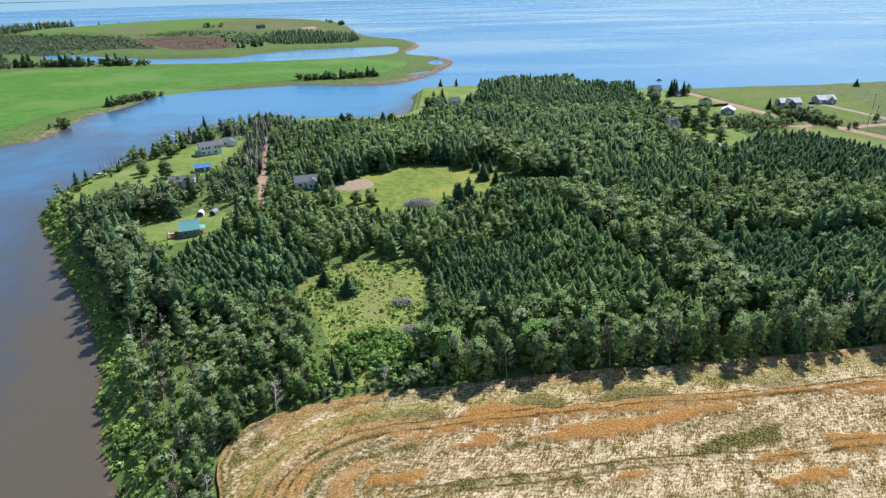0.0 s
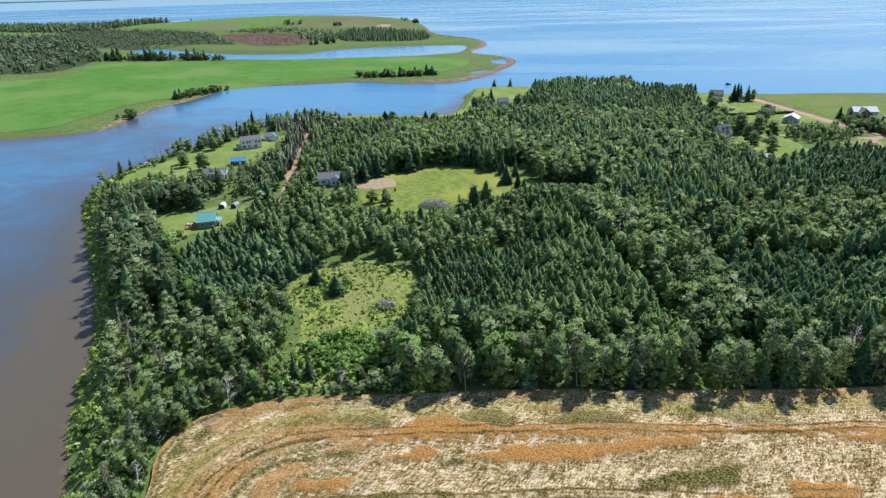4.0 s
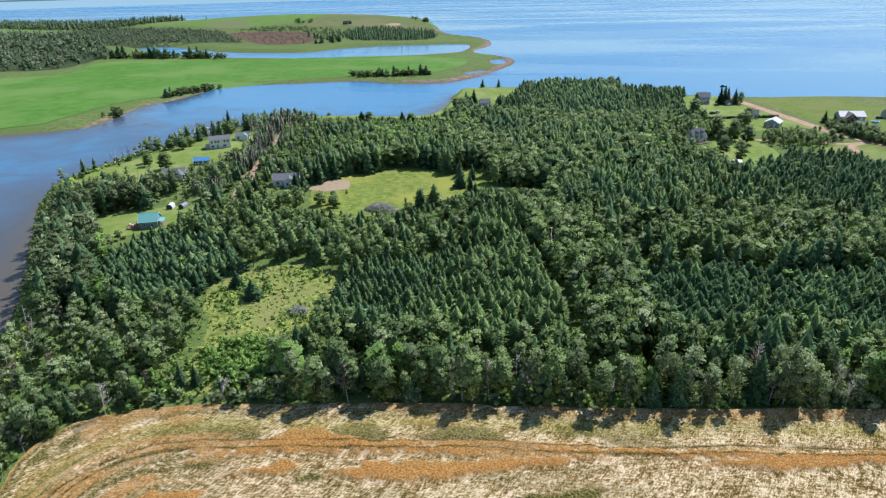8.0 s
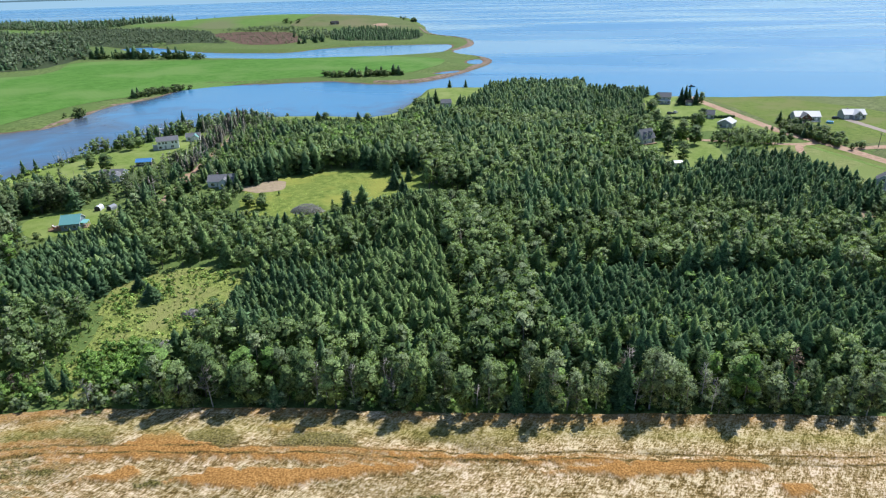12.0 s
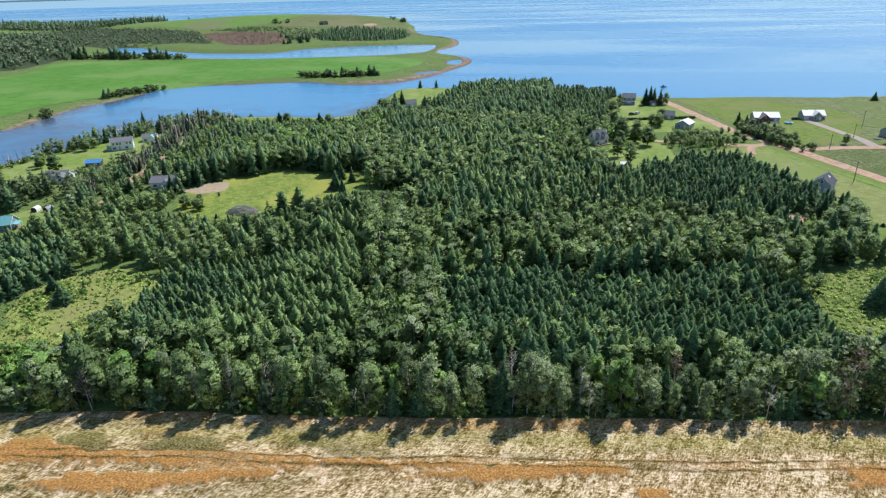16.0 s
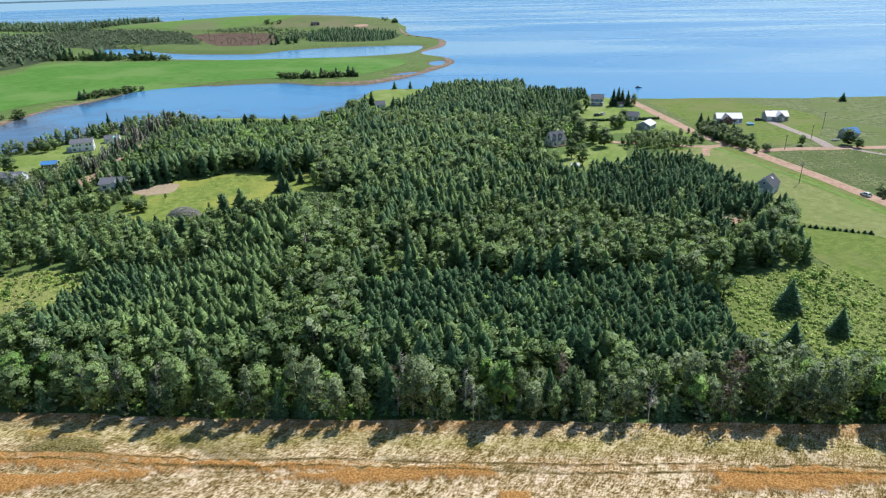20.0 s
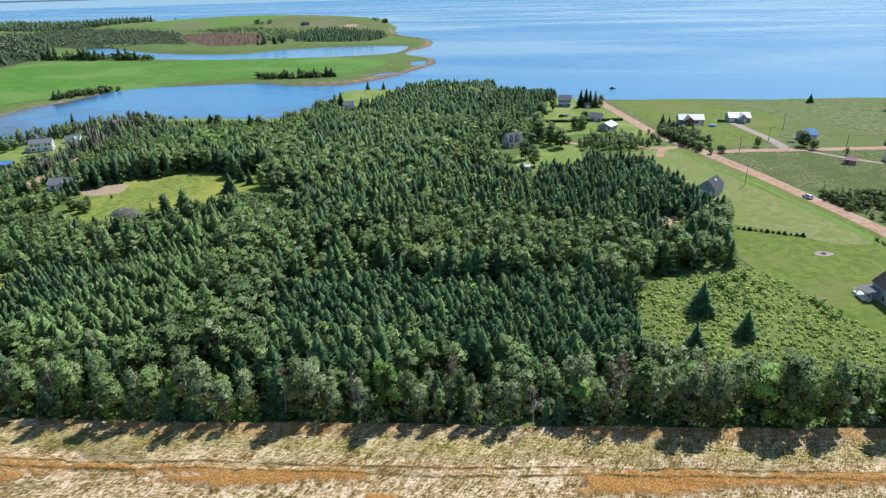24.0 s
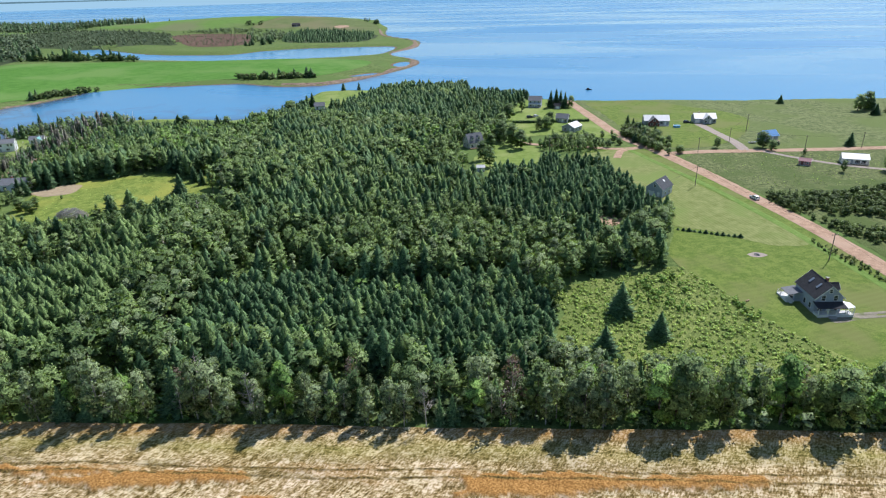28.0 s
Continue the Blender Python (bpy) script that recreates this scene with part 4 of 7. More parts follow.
def leafy(seed, tall, wide, lobes, leaves, size, low=0.25, trunk_r=0.014, squash=0.85, limbs=5, core=0.84, up=0.15):
    """A trunk with limbs, and a crown of uneven leaf masses with ragged single clumps over them."""
    r = np.random.default_rng(seed)
    tips, pieces = [], []
    lean = r.uniform(-0.05, 0.05, 2) * tall
    pieces.append(tube([(0, 0, -0.3), (lean[0] * 0.4, lean[1] * 0.4, tall * 0.35), (lean[0], lean[1], tall * 0.8)], [trunk_r * tall, trunk_r * 0.7 * tall, 0.02], 5))
    for k in range(lobes):
        z = tall * (low + (0.90 - low) * ((k + r.uniform(0.1, 0.9)) / lobes))
        s = (z / tall - low) / (0.95 - low)
        ring = wide * math.sqrt(max(0.04, 1 - (2 * s - 0.75) ** 2 * 0.85)) * 0.60
        a = r.uniform(-0.5, 0.5) + k * 2.4
        d = ring * math.sqrt(r.uniform(0.15, 1.0))
        tips.append((lean[0] * s + d * math.cos(a), lean[1] * s + d * math.sin(a), z, wide * r.uniform(0.32, 0.52)))
    for x, y, z, _ in tips[::2][:limbs]:
        pieces.append(tube([(lean[0] * 0.3, lean[1] * 0.3, tall * 0.3), (x * 0.6, y * 0.6, z * 0.8), (x, y, z)], [trunk_r * 0.5 * tall, trunk_r * 0.3 * tall, 0.015], 3))
    v, f, nn = [], [], []

    def shade(d, x, y, z):
        whole = np.array((x - lean[0] * 0.5, y - lean[1] * 0.5, (z - tall * 0.5) * 0.8)) / wide
        return tuple(d * 0.65 + whole * 2.3 + np.array((0, 0, up)))

    for x, y, z, rad in tips:
        b = len(v)
        tilt = Euler(r.uniform(0, 6.28, 3)).to_matrix()
        for p in ICO if leaves > 400 else OCTA:
            d = np.array(tilt @ Vector(p))
            v.append(np.array((x, y, z)) + d * rad * core * r.uniform(0.75, 1.25) * np.array((1, 1, squash)))
            nn.append(shade(d, x, y, z))
        f += [(b + i, b + j, b + k) for i, j, k in (ICO_FACES if leaves > 400 else OCTA_FACES)]
    for k in range(leaves):
        x, y, z, rad = tips[k % lobes]
        d = r.normal(size=3)
        d[2] = d[2] * 0.85 + 0.3
        d /= np.linalg.norm(d)
        c = np.array((x, y, z)) + d * rad * np.array((1, 1, squash)) * r.uniform(0.70, 1.2)
        nrm = d + r.normal(size=3) * 0.5
        nrm /= np.linalg.norm(nrm)
        t = np.cross(nrm, r.normal(size=3))
        t /= np.linalg.norm(t)
        u = np.cross(nrm, t)
        s = size * r.uniform(0.55, 1.25)
        b = len(v)
        v += [c + t * s * 0.8, c - t * s * 0.4 + u * s * r.uniform(0.4, 0.7), c - t * s * 0.4 - u * s * r.uniform(0.4, 0.7)]
        f.append((b, b + 1, b + 2))
        face = np.array(shade(d, x, y, z))
        nrm[2] = abs(nrm[2])
        nn += [tuple(face / np.linalg.norm(face) * 0.74 + nrm * 0.46)] * 3
    return join(*pieces), join((v, f, nn))


def snag(seed, tall, limbs=16):
    """A dead tree: a thin bare trunk, crooked grey limbs and many twigs."""
    r = np.random.default_rng(seed)
    lean = r.uniform(-0.08, 0.08, 2) * tall
    pieces = [tube([(0, 0, -0.3), (lean[0] * 0.4, lean[1] * 0.4, tall * 0.5), (lean[0], lean[1], tall)], [0.013 * tall, 0.009 * tall, 0.012], 4)]
    for k in range(limbs):
        z, a = tall * r.uniform(0.22, 0.97), r.uniform(0, 6.28)
        d = tall * r.uniform(0.12, 0.30) * (1.15 - 0.75 * z / tall)
        bx, by = lean[0] * z / tall, lean[1] * z / tall
        m = (bx + d * 0.5 * math.cos(a + 0.3), by + d * 0.5 * math.sin(a + 0.3), z + d * 0.3)
        e = (bx + d * math.cos(a), by + d * math.sin(a), z + d * r.uniform(0.4, 1.1))
        pieces.append(tube([(bx, by, z), m, e], [0.045, 0.035, 0.014], 3))
        for q in (0.5, -0.6, 1.1):
            pieces.append(tube([m, (m[0] + d * 0.5 * math.cos(a + q), m[1] + d * 0.5 * math.sin(a + q), m[2] + d * r.uniform(0.25, 0.6))], [0.03, 0.012], 3))
    return join(*pieces), (np.zeros((0, 3)), np.zeros((0, 3), int), np.zeros((0, 3)))


def bush(seed, tall, wide, leaves, size, up=0.3):
    return leafy(seed, tall, wide, 5 if leaves > 40 else 3, round(leaves * 0.8), size * 0.85, 0.12, 0.012, 0.7, 0, up=up)


# kinds: bark, leaves, and plants at two levels of detail (unit height about 10 m)
KINDS = {}
KINDS["spruce"] = (BARK, SPRUCE, [conifer(10 + i, 10, 2.2 + 0.2 * i, 15, 9, 260) for i in range(4)], [conifer(20 + i, 10, 2.3 + 0.25 * i, 5, 5, 98, 0.04, 0.46 + 0.06 * i, 0.48) for i in range(6)], [conifer(25 + i, 10, 2.9 + 0.28 * i, 4, 5, 74, 0.04, 0.40 + 0.06 * i, 0.45) for i in range(6)], [conifer(35 + i, 10, 3.0, 3, 4, 4) for i in range(3)])
KINDS["pine"] = (BARK, PINE, [leafy(300 + i, 10, 1.9, 13, 420, 0.36, 0.08, squash=0.7) for i in range(3)], [leafy(310 + i, 10, 1.8 + 0.2 * i, 11, 230, 0.42, 0.08, squash=0.7, limbs=0, core=0.74) for i in range(6)], [leafy(320 + i, 10, 2.0 + 0.2 * i, 8, 120, 0.6, 0.08, squash=0.7, limbs=0) for i in range(4)])
KINDS["larch"] = (BARK, LARCH, [conifer(30 + i, 10, 2.2, 15, 8, 260, 0.04, 0.95, 0.5) for i in range(3)], [conifer(40 + i, 10, 2.2 + 0.25 * i, 4, 5, 140, 0.04, 0.34 + 0.06 * i, 0.6) for i in range(6)], [conifer(45 + i, 10, 2.4 + 0.25 * i, 3, 5, 100, 0.04, 0.55, 0.55) for i in range(5)])
KINDS["broad"] = (BARK, BROAD, [leafy(50 + i, 10, 2.1 + 0.25 * i, 18, 820, 0.30, 0.14, core=0.66) for i in range(5)], [leafy(60 + i, 10, 2.1 + 0.17 * i, 11, 215, 0.49, limbs=0, core=0.72) for i in range(7)], [leafy(66 + i, 10, 2.4 + 0.2 * i, 8, 130, 0.62, limbs=0) for i in range(6)], [leafy(56 + i, 10, 4.5, 4, 30, 1.5, 0.1, limbs=0) for i in range(4)])
KINDS["grey"] = (PALEBARK, GREYLEAF, [leafy(70 + i, 10, 1.7 + 0.2 * i, 16, 780, 0.28, 0.12, core=0.56) for i in range(6)], [leafy(80 + i, 10, 2.1 + 0.16 * i, 9, 200, 0.42, 0.16, limbs=0) for i in range(5)], [leafy(86 + i, 10, 2.5, 7, 80, 0.7, limbs=0) for i in range(3)])
KINDS["bright"] = (BARK, BRIGHT, [leafy(90 + i, 10, 2.5, 12, 640, 0.32, 0.10) for i in range(3)], [leafy(95 + i, 10, 2.7, 9, 170, 0.55, 0.1, limbs=1) for i in range(3)], [leafy(98 + i, 10, 2.8, 7, 80, 0.75, 0.1, limbs=0) for i in range(2)])
KINDS["russet"] = (PALEBARK, RUSSET, [leafy(100 + i, 10, 2.2, 11, 420, 0.28, 0.15, core=0.3) for i in range(2)], [leafy(105 + i, 10, 2.2, 8, 160, 0.45, 0.2, limbs=3, core=0.4) for i in range(2)], [leafy(107, 10, 2.3, 7, 80, 0.7, limbs=0, core=0.5)])
KINDS["withered"] = (DEADWOOD, WITHERED, [conifer(111, 10, 1.5, 5, 4, 90, 0.3, 0.6, 0.7)], [conifer(112 + i, 10, 1.2 + 0.2 * i, 4, 4, 70, 0.3, 0.5, 0.75) for i in range(3)], [conifer(116, 10, 1.4, 3, 4, 40, 0.3, 0.5, 0.7)])
KINDS["dead"] = (DEADWOOD, DEADWOOD, [snag(110 + i, 10, 26) for i in range(3)], [snag(115 + i, 10, 9) for i in range(3)], [snag(118, 10, 9)])
KINDS["shrub"] = (BARK, BRIGHT, [bush(120 + i, 10, 5.5, 200, 1.3) for i in range(3)], [bush(125 + i, 10, 5.5, 95, 1.6) for i in range(5)], [bush(130 + i, 10, 6, 30, 3.0) for i in range(3)])
KINDS["weed"] = (BARK, WEEDS, [bush(135, 10, 7, 90, 2.2, 1.2)], [bush(140 + i, 10, 14, 26, 5.1, 1.2) for i in range(5)], [bush(146, 10, 8, 12, 4.2, 1.2)])
KINDS["thicket"] = (BARK, DARKLEAF, [bush(170, 10, 6, 160, 1.5)], [bush(172 + i, 10, 6, 70, 2.1) for i in range(3)], [bush(176 + i, 10, 6.5, 44, 2.7) for i in range(3)])
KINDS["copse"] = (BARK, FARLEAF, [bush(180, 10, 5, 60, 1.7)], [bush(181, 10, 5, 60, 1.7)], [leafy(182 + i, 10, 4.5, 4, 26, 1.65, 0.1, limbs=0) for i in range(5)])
KINDS["meadow"] = (BARK, GOLDEN, *KINDS["weed"][2:])
KINDS["scrub"] = (PALEBARK, GREYLEAF, [bush(150, 10, 5.5, 200, 1.3)], [bush(155 + i, 10, 5.5, 60, 2.0) for i in range(4)], [bush(160, 10, 6, 30, 3)])
TREE_WORDS = {
    "spruce": ("spruce_tree", "dark green spruce with drooping boughs"),
    "larch": ("conifer_tree", "young light green conifer"),
    "broad": ("broadleaf_tree", "leafy green broadleaf tree"),
    "grey": ("poplar_tree", "grey-green poplar with a pale trunk"),
    "bright": ("alder_tree", "bright green leafy alder"),
    "russet": ("wilting_tree", "half-bare tree with russet leaves"),
    "dead": ("dead_tree", "bare grey dead tree"),
}


def stand_of(name, kind, places, label, detail=1, category="trees", stout=1.0):
    """Many plants of one kind as one piece: places of x, y, height factor."""
    bark, leaf, *levels = KINDS[kind]
    protos = levels[detail]
    vs, fs, ms, ts, ns, base = [], [], [], [], [], 0
    places = np.asarray(places, float).reshape(-1, 3)
    ground = height(places[:, 0], places[:, 1])
    r = np.random.default_rng(len(places) + 11)
    pick, turn, tone = r.integers(0, len(protos), len(places)), r.uniform(0, 6.28, len(places)), r.random(len(places))
    girth, lean = stout * r.uniform(0.75, 1.35, len(places)), r.normal(0, 0.05, (len(places), 2))
    for k, (trunk, crown) in enumerate(protos):
        v = np.concatenate([trunk[0], crown[0]])
        f = np.concatenate([trunk[1], crown[1] + len(trunk[0])])
        w = np.concatenate([trunk[2], crown[2]])
        m = np.concatenate([np.zeros(len(trunk[1]), int), np.ones(len(crown[1]), int)])
        sel = np.nonzero(pick == k)[0]
        if not len(sel):
            continue
        c, s, h, g = np.cos(turn[sel])[:, None], np.sin(turn[sel])[:, None], places[sel, 2][:, None], (girth[sel])[:, None]
        x = (v[:, 0] * c - v[:, 1] * s) * h * g + places[sel, 0][:, None] + v[:, 2] * h * lean[sel, 0][:, None]
        y = (v[:, 0] * s + v[:, 1] * c) * h * g + places[sel, 1][:, None] + v[:, 2] * h * lean[sel, 1][:, None]
        z = v[:, 2] * h + ground[sel][:, None]
        vs.append(np.stack([x, y, z], -1).reshape(-1, 3))
        ns.append(np.stack([w[:, 0] * c - w[:, 1] * s, w[:, 0] * s + w[:, 1] * c, w[:, 2] + 0 * c], -1).reshape(-1, 3))
        fs.append((f[None] + (np.arange(len(sel)) * len(v))[:, None, None]).reshape(-1, 3) + base)
        ms.append(np.tile(m, len(sel)))
        ts.append(np.repeat(tone[sel], len(v)))
        base += len(v) * len(sel)
    if base:
        me = fill_mesh(name, K * np.concatenate(vs), np.concatenate(fs), [bark, leaf], np.concatenate(ms), np.concatenate(ts), normals=np.concatenate(ns))
        tagged(new(name, me), label, category, kind="stuff")


ORIGINAL = {}


def tree(kind, x, y, factor, variant, turn, group="", label="", girth=1.0):
    """One tree as a thing of its own, with trunk and crown."""
    word, text = TREE_WORDS[kind]
    bark, leaf, protos, *_ = KINDS[kind]
    variant %= len(protos)
    if (kind, variant) not in ORIGINAL:
        meshes = []
        for part_name, (v, f, w), mat in zip(("trunk", "crown"), protos[variant], (bark, leaf)):
            if len(f):
                meshes.append((part_name, fill_mesh(word + "_" + part_name, v, f, [mat], tone=np.full(len(v), 0.1 * variant), normals=w)))
        ORIGINAL[kind, variant] = meshes
    if kind == "dead":
        top = new(word, ORIGINAL[kind, variant][0][1])
    else:
        top = new(word)
        for part_name, data in ORIGINAL[kind, variant]:
            new(part_name, data).parent = top
    top.matrix_world = pose(K * x, K * y, K * spot(x, y), 0, 0, turn) @ Matrix.Diagonal((K * factor * girth, K * factor * girth, K * factor, 1))
    return tagged(top, label or text, "tree", group)


HOUSE_SPOTS = plan((-64, 141.6), (-65.4, 153.8), (-62.2, 154.5), (-81.6, 198), (-87, 221), (-85.6, 237), (-70, 171), (-41.8, 179), (4.2, 313.5), (89.6, 242), (95.8, 213.5), (107, 320), (121, 292), (126, 274), (157, 290), (179, 297), (194, 265), (196, 230), (212, 233), (147.3, 195), (168, 137))


def clear_of(px, py, outlines, gap):
    keep = np.ones(len(px), bool)
    for line in outlines:
        keep &= signed(px, py, line) < -gap
    return keep


def near_line(px, py, points):
    best = np.full(len(px), 1e9)
    for (ax, ay), (bx, by) in zip(points, points[1:]):
        dx, dy = bx - ax, by - ay
        t = np.clip(((px - ax) * dx + (py - ay) * dy) / (dx * dx + dy * dy), 0, 1)
        best = np.minimum(best, np.hypot(px - ax - t * dx, py - ay - t * dy))
    return best


def scatter(x0, x1, y0, y1, step, seed):
    r = np.random.default_rng(seed)
    gx, gy = np.meshgrid(np.arange(x0, x1, step), np.arange(y0, y1, step * 0.87))
    gx = gx + (np.arange(gx.shape[0]) % 2)[:, None] * step * 0.5
    return (gx + r.uniform(-0.46, 0.46, gx.shape) * step).ravel(), (gy + r.uniform(-0.46, 0.46, gy.shape) * step).ravel()


OPEN = [FIELD, CLEARING, HAYFIELD, TEAL_LAWN, DOCK_LAWN, LAWN_A, LAWN_B, POINT_LAWN, EAST_LAWN, BRUSH, NORTH_PASTURE, SOUTH_PASTURE, SHORE_STRIP]
PLANT_WEST = smooth([(-63, 130), (-71, 146), (-70, 159), (-58, 162), (-46, 155), (-34, 147), (-31, 137), (-36, 127), (-43, 121.5), (-52, 119)])
PLANT_MID = smooth([(1, 116), (-3, 132), (-6, 148), (8, 150), (20, 162), (28, 186), (37, 187), (44, 164), (50, 138), (53, 116), (40, 114), (16, 117)])
PLANT_EAST = smooth([(69, 119), (64, 134), (64, 150), (84, 157), (104, 156), (129, 164), (139, 160), (144, 151), (146, 136), (141, 128), (116, 125.5), (88, 124)])
BROAD_BAND = smooth([(60, 156), (56, 178), (75, 183), (102, 203), (126, 199), (146, 192), (158, 188), (161, 172), (146, 165), (130, 167), (102, 160), (80, 158)])
RIVER_WOODS = smooth([(-96, 272), (-80, 305), (-10, 325), (11, 300), (21, 250), (-14, 255), (-36, 236), (-46, 219), (-66, 232)])
LANE_WOODS = smooth([(68, 282), (88, 326), (112, 340), (113, 256), (92, 250), (72, 258)])
FIR_BLOCK = smooth([(60, 190), (60, 246), (100, 250), (136, 256), (150, 258), (164, 226), (156, 206), (134, 214), (108, 200), (80, 188)])
BIRCH_LINE = [(64, 104), (57, 135), (50, 160), (43, 186), (34, 216), (26, 240), (16, 262)]

tx, ty = scatter(-150, 285, 52, 446, 3.05, 21)
qx, qy = scatter(-84, 156, 108, 192, 2.0, 22)
west, mid, east = signed(tx, ty, PLANT_WEST), signed(tx, ty, PLANT_MID), signed(tx, ty, PLANT_EAST)
keep = (signed(tx, ty, NEAR) > np.where((tx < -60) & (ty < 190), 5.5, 5.0)) & (np.maximum(np.maximum(west, mid), east) < 0)
tx, ty = tx[keep], ty[keep]
keep = np.maximum(np.maximum(signed(qx, qy, PLANT_WEST), signed(qx, qy, PLANT_MID)), signed(qx, qy, PLANT_EAST)) > 0.2
tx, ty = np.concatenate([tx, qx[keep]]), np.concatenate([ty, qy[keep]])
# a narrow open track along the western side of the birches
track = near_line(tx, ty, [(x - 8.2, y) for x, y in BIRCH_LINE[:4]])
tx, ty = tx[track > 1.5], ty[track > 1.5]
keep = clear_of(tx, ty, OPEN[1:], 1.2) & clear_of(tx, ty, OPEN[:1], 0.3)
keep &= (near_line(tx, ty, LANE) > np.where(ty > 245, 2.0, 3.4)) & (near_line(tx, ty, ROAD) > 8) & ~((ty > 148) & (tx > 190))
for hx, hy in HOUSE_SPOTS:
    keep &= (np.hypot(tx + 67, ty - 218) > 6) & (np.hypot(tx - 161, ty - 207) > 4.5) & (np.hypot(tx - hx, ty - hy) > 7.5) & ~((np.abs(tx - hx) < 6) & (ty < hy) & (ty > hy - 16))
tx, ty = tx[keep], ty[keep]
edge, shore = -signed(tx, ty, FIELD), signed(tx, ty, NEAR)
west, mid, east = signed(tx, ty, PLANT_WEST), signed(tx, ty, PLANT_MID), signed(tx, ty, PLANT_EAST)
band, river, lane_w, firs = (signed(tx, ty, line) for line in (BROAD_BAND, RIVER_WOODS, LANE_WOODS, FIR_BLOCK))
birch = near_line(tx, ty, BIRCH_LINE)
groups, single = {}, []
# buildings and piles that stand free of tall trees on the field side
VIEWED = [(-50.2, 215), (-97.5, 218.5), (-104, 263), (-18, 200), (-10, 198), (-76, 170), (108, 289), (-98, 238), (5, 376), (-4, 400), (161, 211), (163, 207), (159, 203)]
r = np.random.default_rng(5)
dice, size, patchy = r.random(len(tx)), r.uniform(0.84, 1.18, len(tx)), drift(tx, ty, 14)
thin, tallness = r.random(len(tx)), r.random(len(tx))


def choose(d, *odds):
    """A kind by its share: pairs of kind and share, the last takes the rest."""
    for kind, share in odds[:-1]:
        if d < share:
            return kind
        d -= share
    return odds[-1]


for i in range(len(tx)):
    x, y, d, h = tx[i], ty[i], dice[i], size[i]
    planted = max(mid[i], west[i], east[i]) > 0
    if edge[i] < 9.5 and x > -46:
        if thin[i] < 0.06:
            continue
        if x < 62:
            kind = choose(d, ("grey", 0.30), ("broad", 0.42), ("spruce", 0.09), ("dead", 0.09), ("bright", 0.07), "russet")
            h = 0.50 + 0.50 * tallness[i] ** 1.2
        else:
            kind = choose(d, ("grey", 0.50), ("spruce", 0.10), ("broad", 0.25), ("dead", 0.06), ("bright", 0.07), "russet")
            h = 0.60 + 0.50 * tallness[i] ** 1.2
        h *= 1.06 + 0.3 * patchy[i] if edge[i] < 4.5 else 0.88
        if kind == "spruce" or x < -18:
            h *= 0.74
        if -24 < x < -1:
            h *= 0.30 if -20 < x < -5 else 0.42
        single.append((kind, x, y, min(h, 0.85) if kind == "dead" else h))
        continue
    level = 2 if y > 225 else 1
    gap = 0.0
    if birch[i] < (9.0 if y < 165 else 7.0):
        kind, h, gap = choose(d, ("broad", 0.76), ("grey", 0.18), ("larch", 0.04), "dead"), h * 0.98, 0.20
    elif x > 124 and y < 142 and max(mid[i], east[i]) < 0:
        kind, h = choose(d, ("grey", 0.58), ("broad", 0.24), ("dead", 0.06), "spruce"), h * 0.62
    elif mid[i] > 0:
        tall_ = rise(14, 34, x + 12 * (patchy[i] - 0.5)) * (0.35 + 0.65 * (tallness[i] > 0.35))
        kind = choose(d, ("larch", 0.30 + 0.6 * float(tall_)), ("spruce", 0.75), "bright")
        h *= 0.33 + 0.10 * patchy[i] + 0.16 * tallness[i] + 0.27 * float(tall_) * (kind == "larch") - 0.04
    elif east[i] > 0 or west[i] > 0:
        kind, h, level = choose(d, ("spruce", 0.87), ("larch", 0.095), ("bright", 0.020), "broad"), h * (0.30 + 0.13 * patchy[i] + 0.16 * tallness[i]), 2
        if kind == "larch":
            h *= 1.15
    elif shore[i] < 26 and y < 165:
        if y < 116:
            kind, h, gap = choose(d, ("grey", 0.42), ("dead", 0.13), ("broad", 0.37), "russet"), h * 0.64, 0.2
        else:
            kind = choose(d, ("pine", 0.62), ("spruce", 0.24), "grey") if shore[i] < 17 or y > 150 else choose(d, ("bright", 0.30), ("broad", 0.55), "spruce")
    elif x < -20 and y < (130 if x < -32 else 118):
        kind, h, gap = choose(d, ("broad", 0.44), ("grey", 0.40), ("dead", 0.10), "spruce"), h * 0.70, 0.2
    elif band[i] > 0:
        kind, h, gap = choose(d, ("broad", 0.72), ("grey", 0.10), ("larch", 0.12), "spruce"), h * 0.80, 0.22
    elif river[i] > 0:
        kind, gap = choose(d, ("larch", 0.26), ("broad", 0.46), ("spruce", 0.14), "bright"), 0.12
        h *= 0.82
    elif lane_w[i] > 0:
        kind, h, gap = choose(d, ("broad", 0.70), ("spruce", 0.14), ("bright", 0.08), "larch"), h * 0.86, 0.3
    elif firs[i] > 0:
        leaf = patchy[i] > 0.74
        kind = choose(d, ("broad", 0.7), "larch") if leaf else choose(d, ("spruce", 0.52), ("larch", 0.33), "broad")
        h *= 0.86
    elif y > 330:
        kind, h = choose(d, ("spruce", 0.74), ("broad", 0.14), "larch"), h * (0.64 + 0.28 * rise(20, 90, x))
    elif x < -62 and y > 175:
        kind, h = choose(d, ("spruce", 0.45), ("dead", 0.20), ("grey", 0.15), "broad"), h * 0.95
    elif y < 190 and x < 62:
        kind, h, gap = choose(d, ("broad", 0.62), ("larch", 0.18), ("spruce", 0.14), "grey"), h * 0.80, 0.3
    else:
        leaf = patchy[i] > 0.62
        kind = choose(d, ("broad", 0.62), ("larch", 0.13), ("grey", 0.13), "spruce") if leaf else choose(d, ("spruce", 0.46), ("larch", 0.26), "broad")
        h *= 0.86
